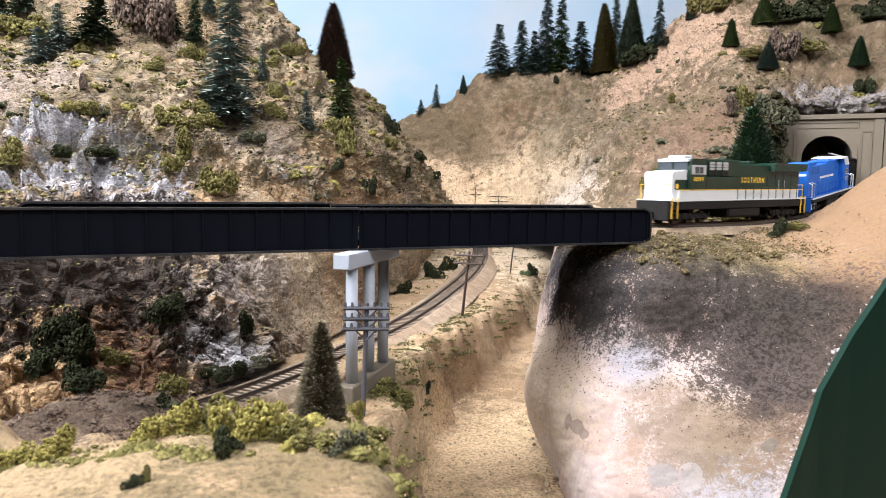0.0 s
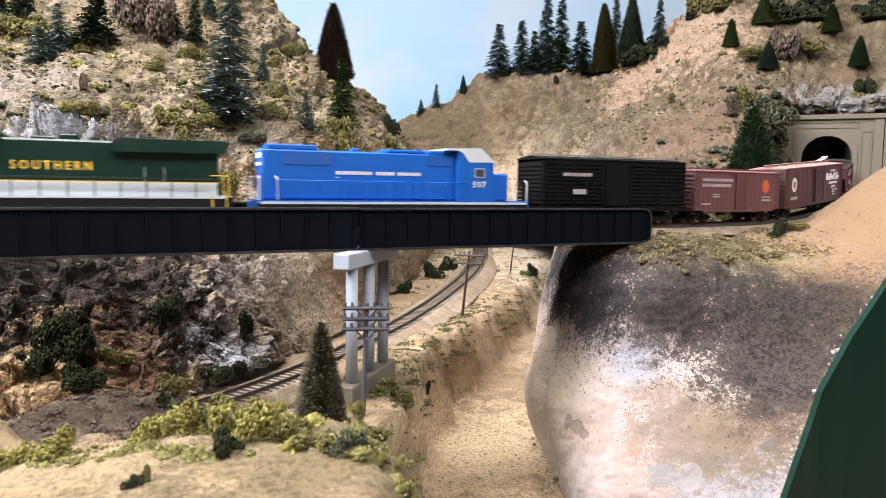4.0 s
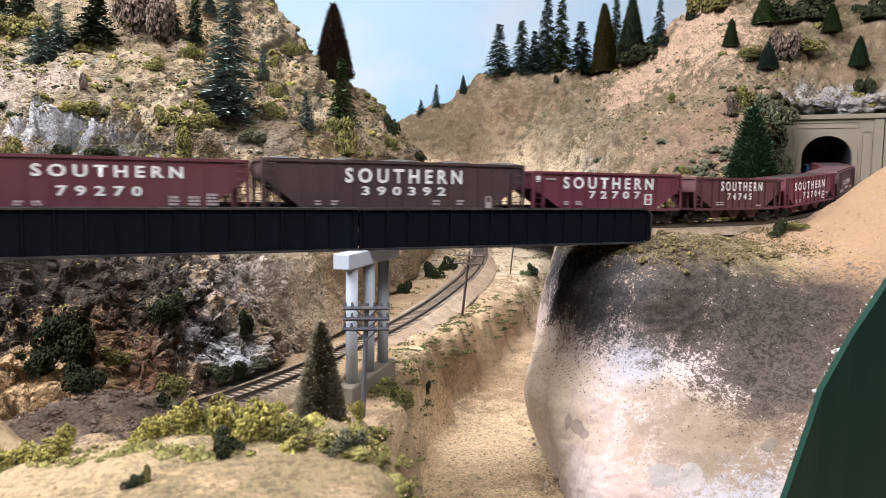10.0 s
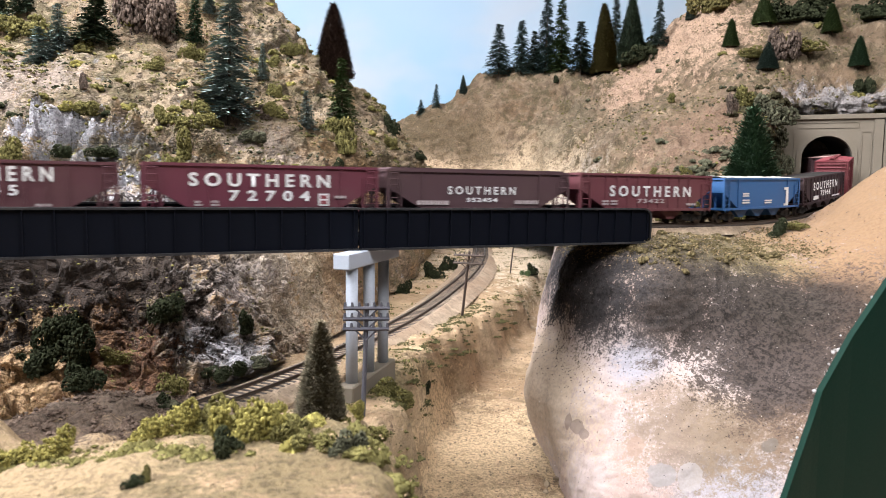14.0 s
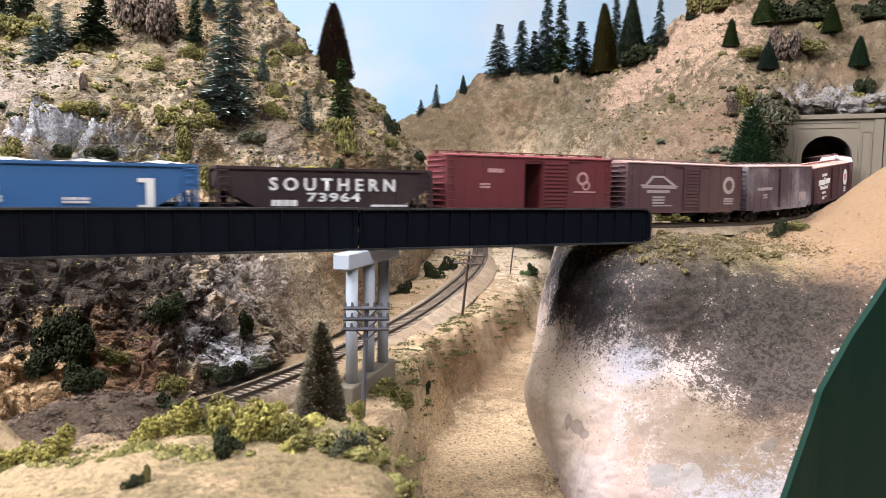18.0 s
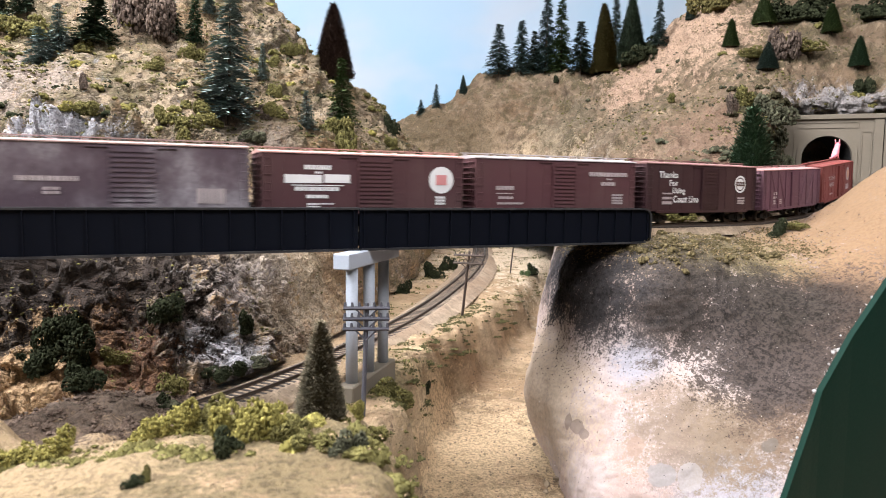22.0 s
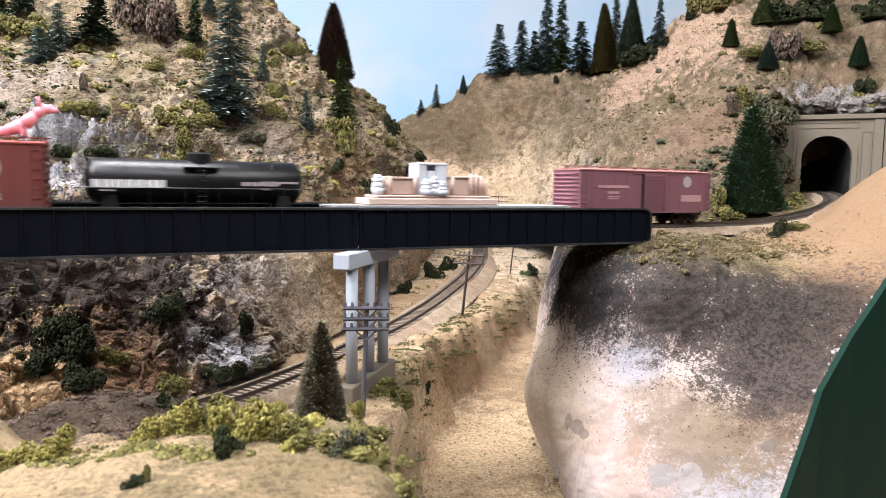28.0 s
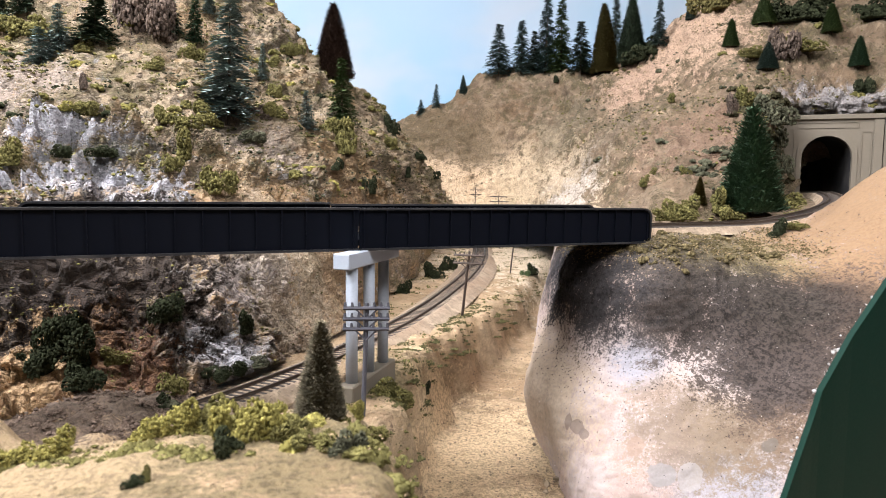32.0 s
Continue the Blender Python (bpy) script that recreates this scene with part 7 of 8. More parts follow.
@functools.lru_cache(None)
def conifer_mesh(kind, colour, seed, tall):
    """A crown of radius one at its foot and as high as tall: feathery (spruce) or dense (cone)."""
    rng = np.random.RandomState(seed)
    vs, fs = [], []

    def leaf(p, d, side, size, w=0.2):
        k = len(vs)
        a = p + d * size
        vs.extend([p - side * size * w, p + side * size * w, a + side * size * 0.07, a - side * size * 0.07])
        fs.append((k, k + 1, k + 2, k + 3))

    if kind == "spruce":
        levels = int(9 * tall) + 6
        for i in range(levels):
            t = (i + 0.3) / levels
            z = tall * (0.05 + 0.94 * t)
            reach = (1 - t) ** 0.85 * (0.8 + 0.3 * rng.rand()) + 0.04
            for b in range(max(5, int(13 * (1 - t * 0.55)))):
                if rng.rand() < 0.1:
                    continue
                ang = rng.rand() * 2 * math.pi
                r = reach * (0.65 + 0.5 * rng.rand())
                droop = 0.25 + 0.2 * rng.rand()
                zz = z + rng.uniform(-0.05, 0.05)
                steps = max(2, int(7 * r))
                for q in range(steps):
                    f = (q + 0.6) / steps
                    c = np.array([math.cos(ang) * r * f, math.sin(ang) * r * f, zz - droop * f * f * r])
                    for sgn in (-1, 1, 0):
                        aa = ang + sgn * 0.8 + rng.uniform(-0.4, 0.4)
                        d = np.array([math.cos(aa), math.sin(aa), rng.uniform(-0.35, 0.15)])
                        leaf(c, d, np.array([-math.sin(aa), math.cos(aa), rng.uniform(-0.4, 0.4)]), 0.16 + 0.14 * rng.rand())
    else:
        for i in range(int(3000 * tall)):
            t = 1 - math.sqrt(rng.rand()) if rng.rand() < 0.8 else rng.rand()
            ang0 = rng.rand() * 6.283
            rad = (1 - t) ** 0.75 * (0.95 + 0.05 * math.sin(t * 23 + ang0)) * (0.8 + 0.3 * rng.rand())
            ang = rng.rand() * 2 * math.pi
            c = np.array([math.cos(ang) * rad * 0.88, math.sin(ang) * rad * 0.88, tall * (0.02 + 0.96 * t)])
            aa = ang + rng.uniform(-0.7, 0.7)
            d = np.array([math.cos(aa), math.sin(aa), rng.uniform(-0.1, 0.9)])
            leaf(c, d, np.array([-math.sin(aa), math.cos(aa), rng.uniform(-0.3, 0.3)]), 0.08 + 0.13 * rng.rand(), 0.17)
        k = len(vs)
        n = 12
        for j in range(9):
            t = j / 8
            for a in range(n):
                r = 0.74 * (1 - t) ** 0.8 * (0.8 + 0.4 * rng.rand())
                vs.append(np.array([r * math.cos(a * 2 * math.pi / n), r * math.sin(a * 2 * math.pi / n), tall * (0.03 + 0.94 * t)]))
        for j in range(8):
            for a in range(n):
                fs.append((k + j * n + a, k + j * n + (a + 1) % n, k + (j + 1) * n + (a + 1) % n, k + (j + 1) * n + a))
    me = bpy.data.meshes.new("crown")
    me.from_pydata([tuple(v) for v in vs], [], fs)
    me.materials.append(LEAF[colour])
    return me


@functools.lru_cache(None)
def trunk_mesh():
    bm = bmesh.new()
    tube(bm, (0, 0, -0.08), (0, 0, 0.5), 0.045, 0.028, n=8)
    tube(bm, (0, 0, 0.5), (0, 0, 0.99), 0.028, 0.006, n=8)
    me = bpy.data.meshes.new("trunk")
    bm.to_mesh(me)
    bm.free()
    me.materials.append(BARK)
    return me


def conifer(spot, kind, colour, label, lean=0.0):
    x, y, z, h, r = spot
    if kind == "spruce" and y > 1.5:
        r *= 1.3
    tree = tagged(new("conifer"), label, "tree", "conifers on the hills")
    tree.matrix_basis = pose(x, y, z - 0.002, lean, random.uniform(-2, 2), random.uniform(0, 360))
    t = new("trunk", trunk_mesh())
    t.parent, t.scale = tree, (h * 0.35, h * 0.35, h)
    c = new("crown", conifer_mesh(kind, colour, random.randint(1, 2), round(h / r)))
    c.parent, c.scale = tree, (r, r, h / round(h / r))
    return tree


BALL = [(0, 0, 1), (0.894, 0, 0.447), (0.276, 0.851, 0.447), (-0.724, 0.526, 0.447), (-0.724, -0.526, 0.447), (0.276, -0.851, 0.447), (0.724, 0.526, -0.447), (-0.276, 0.851, -0.447), (-0.894, 0, -0.447), (-0.276, -0.851, -0.447), (0.724, -0.526, -0.447), (0, 0, -1)]
BALL_F = [(0, 1, 2), (0, 2, 3), (0, 3, 4), (0, 4, 5), (0, 5, 1), (1, 6, 2), (2, 7, 3), (3, 8, 4), (4, 9, 5), (5, 10, 1), (6, 7, 2), (7, 8, 3), (8, 9, 4), (9, 10, 5), (10, 6, 1), (11, 7, 6), (11, 8, 7), (11, 9, 8), (11, 10, 9), (11, 6, 10)]


GRAIN = [(0, 0, 1), (1, 0, 0), (0, 1, 0), (-1, 0, 0), (0, -1, 0), (0, 0, -1)]
GRAIN_F = [(0, 1, 2), (0, 2, 3), (0, 3, 4), (0, 4, 1), (5, 2, 1), (5, 3, 2), (5, 4, 3), (5, 1, 4)]


def clump_mesh(name, centres, sizes, material, rng, flat=0.8, coarse=False):
    """Many small crumbs of foam, one at each centre."""
    centres, sizes = np.asarray(centres), np.asarray(sizes)
    n = len(centres)
    base = np.array(GRAIN if coarse else BALL)
    k = len(base)
    v = base[None] * (0.6 + 0.8 * rng.rand(n, k, 1)) * sizes[:, None, None] * np.array([1, 1, flat])
    if coarse:
        a = rng.rand(n, 1) * 6.283
        x, y = v[..., 0].copy(), v[..., 1].copy()
        v[..., 0], v[..., 1] = x * np.cos(a) - y * np.sin(a), x * np.sin(a) + y * np.cos(a)
    v = v + centres[:, None, :]
    f = np.array(GRAIN_F if coarse else BALL_F)[None] + (np.arange(n) * k)[:, None, None]
    me = bpy.data.meshes.new(name)
    me.from_pydata(v.reshape(-1, 3).tolist(), [], f.reshape(-1, 3).tolist())
    me.materials.append(material)
    return me


@functools.lru_cache(None)
def bush_mesh(colour, seed):
    rng = np.random.RandomState(seed)
    lobes = rng.normal(size=(7, 3)) * np.array([0.45, 0.45, 0.2]) + np.array([0, 0, 0.45])
    n = 900
    pick = lobes[rng.randint(0, 7, n)]
    d = rng.normal(size=(n, 3))
    d /= np.linalg.norm(d, axis=1, keepdims=True)
    c = pick + d * (0.34 + 0.12 * rng.rand(n, 1))
    c[:, 2] = np.maximum(c[:, 2], 0.02)
    return clump_mesh("foliage", c, 0.04 + 0.05 * rng.rand(n), LEAF[colour], rng, 1.0)


def bush(spot, colour, label):
    x, y, z, h, r = spot
    b = tagged(new("bush", bush_mesh(colour, random.randint(1, 3))), label, "bush", "foam bushes")
    b.matrix_basis = pose(x, y, z - h * 0.15, rz=random.uniform(0, 360)) @ Matrix.Diagonal((r, r, h, 1))
    return b


SPRUCE = "feathery blue-green model spruce on the hillside"
for spot, kind, colour, label in (
    ((-0.2506, 0.8322, 1.3731, 0.1521, 0.0367), "spruce", "blue", "tall feathery blue-green model spruce on the rocky hillside"),
    ((-0.2385, 0.9414, 1.4373, 0.0487, 0.0089), "spruce", "blue", "small slender blue spruce on the hillside"),
    ((-0.1733, 0.9010, 1.3714, 0.0497, 0.0128), "spruce", "blue", "small dense blue spruce on the hillside"),
    ((-0.1413, 0.9900, 1.3860, 0.0920, 0.0226), "spruce", "green", "green spruce on the steep hillside ridge"),
    ((-0.1759, 1.1323, 1.4666, 0.1180, 0.0337), "cone", "brown", "dark brown dense conifer on the ridge line"),
    ((-0.4688, 0.8358, 1.4325, 0.0471, 0.0236), "spruce", "blue", "pale teal spruce on the rocky hillside"),
    ((-0.4560, 0.8532, 1.4526, 0.0587, 0.0173), "spruce", "blue", "leaning teal spruce on the upper hillside"),
    ((-0.4201, 0.8667, 1.4702, 0.0643, 0.0284), "spruce", "dark", "dark green spruce on the upper hillside"),
    ((-0.3540, 0.9280, 1.4892, 0.0651, 0.0188), "spruce", "dark", "dark green spruce on the upper hillside"),
    ((-0.3225, 0.9304, 1.4802, 0.0690, 0.0131), "spruce", "fresh", "fresh green slender spruce on the upper hillside"),
    ((-0.3215, 0.9846, 1.5292, 0.0460, 0.0100), "spruce", "blue", "small blue spruce on the upper hillside"),
    ((-0.5362, 0.9193, 1.5129, 0.0358, 0.0243), "spruce", "dark", "dark green spruce near the hilltop"),
    ((-0.5702, 0.9312, 1.5096, 0.0507, 0.0101), "spruce", "dark", "dark green spruce near the hilltop"),
    ((-0.4126, 0.9235, 1.5240, 0.0359, 0.0100), "spruce", "dark", "dark green spruce near the hilltop"),
    ((-0.0570, 1.7123, 1.4714, 0.0377, 0.0094), "spruce", "teal", "tiny distant spruce on the far ridge"),
    ((-0.0211, 1.7336, 1.4861, 0.0627, 0.0109), "spruce", "teal", "small distant spruce on the far ridge"),
    ((0.0444, 1.7587, 1.5279, 0.0456, 0.0110), "cone", "teal", "tiny distant fir on the far ridge"),
    ((0.1266, 1.7246, 1.5672, 0.1243, 0.0270), "spruce", "teal", "dark teal spruce on the far ridge"),
    ((0.1795, 1.7158, 1.5718, 0.1276, 0.0242), "spruce", "teal", "dark teal spruce on the far ridge"),
    ((0.2173, 1.7723, 1.5840, 0.1027, 0.0208), "spruce", "dark", "dark spruce on the far ridge"),
    ((0.2401, 1.7358, 1.5758, 0.1835, 0.0272), "spruce", "teal", "tall dark teal spruce on the far ridge"),
    ((0.2740, 1.7188, 1.5763, 0.1722, 0.0269), "spruce", "green", "tall green spruce on the far ridge"),
    ((0.3028, 1.6211, 1.5612, 0.1167, 0.0254), "spruce", "dark", "dark bushy spruce on the far ridge"),
    ((0.3537, 1.6041, 1.5555, 0.1557, 0.0327), "cone", "olive", "olive brown dense cone-shaped conifer on the ridge"),
    ((0.3883, 1.5123, 1.5637, 0.1395, 0.0319), "cone", "dark", "near black dense cone-shaped conifer on the ridge"),
    ((0.4102, 1.7547, 1.6215, 0.1439, 0.0192), "spruce", "blue", "slender blue spruce behind the ridge"),
    ((0.4332, 1.4733, 1.5937, 0.0943, 0.0195), "spruce", "teal", "dark teal spruce on the ridge"),
    ((0.4955, 1.4741, 1.6464, 0.0527, 0.0103), "cone", "teal", "small teal fir near the hilltop"),
    ((0.5041, 1.2822, 1.5554, 0.0500, 0.0150), "cone", "green", "small green fir on the dry hillside"),
    ((0.5862, 1.3398, 1.6085, 0.0521, 0.0229), "cone", "green", "small green fir on the upper hillside"),
    ((0.6783, 1.2762, 1.5810, 0.0517, 0.0179), "cone", "green", "small green fir on the upper hillside"),
    ((0.6867, 1.2009, 1.5100, 0.0507, 0.0169), "cone", "fresh", "small fresh green fir on the dry hillside"),
    ((0.5366, 1.2045, 1.5039, 0.0452, 0.0179), "cone", "teal", "small teal fir beside a dark bush"),
    ((0.3499, 0.8095, 1.2761, 0.1212, 0.0387), "cone", "fresh", "large green fir with pale tips beside the tunnel"),
    ((0.2883, 0.8024, 1.2845, 0.0332, 0.0089), "cone", "olive", "small olive fir at the track side"),
    ((-0.0503, 0.2892, 1.2048, 0.0416, 0.0111), "cone", "dusty", "dusty olive brown conifer on the sandy mound")):
    conifer(spot, kind, colour, label)

YB = "yellow-green foam bush on the sandy mound"
MB = "moss green foam bush on the hillside"
DB = "dark green foam bush on the rock face"
for spot, colour, label in (
    ((-0.1546, 0.2511, 1.1969, 0.0078, 0.0070), "yellow", YB), ((-0.1404, 0.2547, 1.1982, 0.0092, 0.0075), "yellow", YB), ((-0.1133, 0.2671, 1.2010, 0.0092, 0.0070), "yellow", YB), ((-0.1030, 0.2724, 1.2015, 0.0116, 0.0085), "yellow", YB), ((-0.0915, 0.2743, 1.2010, 0.0139, 0.0090), "moss", YB), ((-0.0761, 0.2621, 1.2051, 0.0150, 0.0090), "yellow", YB),
    ((-0.0666, 0.2630, 1.2053, 0.0142, 0.0086), "yellow", YB), ((-0.0559, 0.2583, 1.2056, 0.0085, 0.0063), "moss", YB), ((-0.0766, 0.2463, 1.2049, 0.0093, 0.0061), "deep", "dark grey-green foam bush on the sandy mound"), ((-0.1768, 0.4506, 1.1456, 0.0147, 0.0103), "deep", "dark foam bush at the edge of the mound"), ((-0.0328, 0.2396, 1.2077, 0.0087, 0.0059), "grey", "grey-green foam bush on the sandy mound"), ((-0.0444, 0.2469, 1.2068, 0.0061, 0.0069), "moss", YB), ((-0.0295, 0.3019, 1.1890, 0.0064, 0.0074), "moss", YB),
    ((-0.0370, 0.3019, 1.1995, 0.0064, 0.0044), "yellow", YB), ((-0.0975, 0.2178, 1.2040, 0.0036, 0.0032), "deep", "small dark bush on the sandy mound"), ((-0.0951, 0.2236, 1.2038, 0.0037, 0.0026), "moss", "small moss bush on the sandy mound"), ((-0.0351, 0.4760, 1.1570, 0.0124, 0.0132), "moss", "moss green bush at the pier footing"), ((-0.0276, 0.5193, 1.1377, 0.0102, 0.0102), "moss", "moss green bush at the pier footing"),
    ((-0.2717, 0.4885, 1.1863, 0.0237, 0.0135), "deep", DB), ((-0.2528, 0.4744, 1.1741, 0.0231, 0.0170), "deep", DB), ((-0.2769, 0.4725, 1.1723, 0.0169, 0.0131), "deep", DB), ((-0.2602, 0.5011, 1.1939, 0.0146, 0.0105), "deep", DB), ((-0.2384, 0.4644, 1.1653, 0.0136, 0.0129), "deep", DB), ((-0.2068, 0.5204, 1.2005, 0.0168, 0.0118), "deep", DB), ((-0.2018, 0.5319, 1.2059, 0.0129, 0.0077), "deep", DB), ((-0.1597, 0.5643, 1.1824, 0.0146, 0.0082), "deep", DB), ((-0.1865, 0.4816, 1.1572, 0.0126, 0.0102), "moss", "moss bush beside the lower track"), ((-0.1626, 0.5050, 1.1599, 0.0090, 0.0099), "deep", DB), ((-0.1538, 0.5243, 1.1583, 0.0085, 0.0094), "deep", DB), ((-0.1418, 0.5441, 1.1600, 0.0071, 0.0080), "grey", DB), ((-0.2292, 0.4858, 1.1755, 0.0095, 0.0087), "moss", DB), ((-0.2391, 0.4497, 1.1431, 0.0088, 0.0081), "deep", DB), ((0.0061, 1.1719, 1.1626, 0.0244, 0.0150), "deep", DB), ((-0.0160, 1.0905, 1.1613, 0.0193, 0.0158), "deep", DB), ((-0.0527, 0.9657, 1.1531, 0.0155, 0.0124), "deep", DB),
    ((-0.2171, 0.6825, 1.2949, 0.0239, 0.0152), "moss", MB), ((-0.2585, 0.7005, 1.3275, 0.0222, 0.0144), "moss", MB), ((-0.2599, 0.6819, 1.3132, 0.0162, 0.0108), "moss", MB), ((-0.2795, 0.8026, 1.3787, 0.0175, 0.0134), "moss", MB), ((-0.2619, 0.8063, 1.3668, 0.0145, 0.0127), "moss", MB), ((-0.2623, 0.7280, 1.3571, 0.0149, 0.0149), "moss", MB), ((-0.2871, 0.7328, 1.3629, 0.0139, 0.0115), "moss", MB), ((-0.3194, 0.9104, 1.4567, 0.0185, 0.0142), "moss", MB), ((-0.3363, 0.8366, 1.4319, 0.0144, 0.0157), "moss", MB), ((-0.4304, 0.8622, 1.4559, 0.0175, 0.0148), "moss", MB), ((-0.3621, 0.6893, 1.3686, 0.0087, 0.0109), "yellow", MB), ((-0.3438, 0.7018, 1.3675, 0.0133, 0.0144), "moss", MB), ((-0.3809, 0.7607, 1.3995, 0.0131, 0.0072), "dead", "small dark dry bush on the hillside"), ((-0.3839, 0.6311, 1.3177, 0.0220, 0.0140), "moss", MB), ((-0.3543, 0.6620, 1.3244, 0.0105, 0.0115), "deep", DB), ((-0.3138, 0.6540, 1.3246, 0.0093, 0.0135), "deep", DB),
    ((-0.2068, 0.8692, 1.3832, 0.0178, 0.0151), "moss", MB), ((-0.2182, 0.8598, 1.3801, 0.0163, 0.0122), "dead", MB), ((-0.2209, 0.9289, 1.4141, 0.0161, 0.0117), "moss", MB), ((-0.2436, 1.0089, 1.4667, 0.0158, 0.0111), "moss", MB), ((-0.1318, 0.9288, 1.3488, 0.0411, 0.0191), "moss", "leafy green bush below the spruce"), ((-0.1405, 0.9532, 1.3701, 0.0226, 0.0226), "moss", MB), ((-0.1260, 0.8460, 1.3204, 0.0134, 0.0074), "deep", DB), ((-0.0951, 0.9175, 1.2938, 0.0204, 0.0087), "deep", DB), ((-0.2191, 0.8122, 1.3489, 0.0128, 0.0167), "grey", MB), ((-0.0891, 1.1652, 1.3896, 0.0221, 0.0129), "deep", MB), ((-0.0569, 1.0908, 1.3158, 0.0121, 0.0078), "deep", DB), ((-0.2268, 1.0412, 1.4883, 0.0163, 0.0114), "moss", MB), ((-0.2180, 1.0781, 1.4953, 0.0168, 0.0084), "moss", MB), ((-0.0835, 1.0945, 1.3619, 0.0138, 0.0121), "moss", DB), ((-0.0422, 1.2920, 1.3516, 0.0143, 0.0102), "deep", DB), ((-0.0169, 1.3483, 1.3171, 0.0171, 0.0086), "deep", DB),
    ((-0.3827, 0.9103, 1.4900, 0.0497, 0.0284), "dead", "grey-brown dead bush on the upper hillside"), ((-0.3598, 0.9203, 1.4854, 0.0395, 0.0215), "dead", "grey-brown dead bush on the upper hillside"), ((-0.4001, 0.9189, 1.5125, 0.0357, 0.0214), "dead", "grey-brown dead bush on the upper hillside"), ((-0.4939, 0.8685, 1.4762, 0.0244, 0.0230), "moss", MB), ((-0.5337, 0.8784, 1.4811, 0.0205, 0.0178), "moss", MB),
    ((0.5752, 1.2354, 1.5322, 0.0502, 0.0232), "dead", "dark brown round bush on the dry hillside"), ((0.6609, 1.3485, 1.6187, 0.0419, 0.0482), "deep", "long green hedge on the upper hillside"), ((0.6229, 1.3458, 1.6175, 0.0377, 0.0314), "deep", "long green hedge on the upper hillside"), ((0.7239, 1.3914, 1.6505, 0.0324, 0.0324), "deep", "green bush near the hilltop"), ((0.7881, 1.3427, 1.6242, 0.0376, 0.0355), "deep", "green bush near the hilltop"), ((0.5211, 1.4582, 1.6608, 0.0408, 0.0295), "olive", "olive bush on the ridge"), ((0.5446, 1.4174, 1.6598, 0.0330, 0.0264), "olive", "olive bush on the ridge"), ((0.3999, 1.4991, 1.5662, 0.0352, 0.0352), "deep", "low dark hedge on the ridge"), ((0.4292, 1.5224, 1.5893, 0.0357, 0.0309), "deep", "low dark hedge on the ridge"), ((0.3904, 1.5530, 1.5671, 0.0291, 0.0316), "deep", "low dark hedge on the ridge"), ((0.4371, 1.0550, 1.4268, 0.0215, 0.0182), "moss", MB), ((0.4110, 1.0359, 1.4139, 0.0212, 0.0114), "dead", "dark dry bush on the hillside"), ((0.3677, 1.1784, 1.4446, 0.0111, 0.0111), "moss", MB), ((0.5209, 1.2324, 1.5290, 0.0173, 0.0231), "moss", MB), ((0.6078, 1.2440, 1.5418, 0.0214, 0.0291), "moss", MB), ((0.6800, 1.1687, 1.4658, 0.0238, 0.0128), "deep", MB), ((0.6911, 1.1446, 1.4228, 0.0162, 0.0126), "moss", "moss bush above the portal"), ((0.2535, 1.6428, 1.5424, 0.0129, 0.0103), "deep", MB),
    ((0.4687, 1.0359, 1.4010, 0.0326, 0.0245), "grey", "grey-green vines beside the portal"), ((0.4990, 1.0762, 1.3715, 0.0340, 0.0204), "grey", "grey-green vines beside the portal"), ((0.4914, 1.0518, 1.3328, 0.0333, 0.0167), "grey", "grey-green vines beside the portal"), ((0.3658, 0.9292, 1.3500, 0.0080, 0.0080), "grey", "grey-green bush on the bank"), ((0.3306, 0.8767, 1.3160, 0.0070, 0.0080), "grey", "grey-green bush on the bank"), ((0.2537, 0.7764, 1.2710, 0.0161, 0.0161), "moss", "moss bush beside the upper track"), ((0.2761, 0.7879, 1.2734, 0.0188, 0.0151), "moss", "moss bush beside the upper track"), ((0.3039, 0.7957, 1.2785, 0.0215, 0.0139), "moss", "moss bush beside the upper track"), ((0.3171, 0.7882, 1.2714, 0.0138, 0.0163), "moss", "moss bush beside the upper track"), ((0.4388, 0.9300, 1.2761, 0.0178, 0.0192), "moss", "moss bush beside the upper track"), ((0.4840, 0.9899, 1.2826, 0.0173, 0.0205), "moss", "moss bush beside the upper track"), ((0.2192, 0.7140, 1.2709, 0.0091, 0.0114), "moss", "moss bush beside the upper track"), ((0.2573, 0.9021, 1.3059, 0.0115, 0.0100), "moss", MB), ((0.2754, 0.9289, 1.3194, 0.0103, 0.0088), "moss", MB), ((0.2995, 0.8912, 1.3205, 0.0085, 0.0071), "moss", MB),
    ((0.3010, 0.6282, 1.2639, 0.0110, 0.0090), "deep", "dark green bush on the sandy bank"), ((0.3178, 0.6372, 1.2671, 0.0071, 0.0102), "moss", "moss bush on the sandy bank"), ((0.2919, 0.6223, 1.2611, 0.0079, 0.0070), "deep", "dark green bush on the sandy bank"), ((0.1433, 1.1409, 1.1627, 0.0146, 0.0082), "deep", "small dark bush in the gully"), ((0.1317, 1.1192, 1.1615, 0.0108, 0.0072), "green", "small green bush in the gully"), ((-0.0127, 0.6142, 1.1185, 0.0090, 0.0040), "deep", "small dark bush on the cut bank")):
    bush(spot, colour, label)


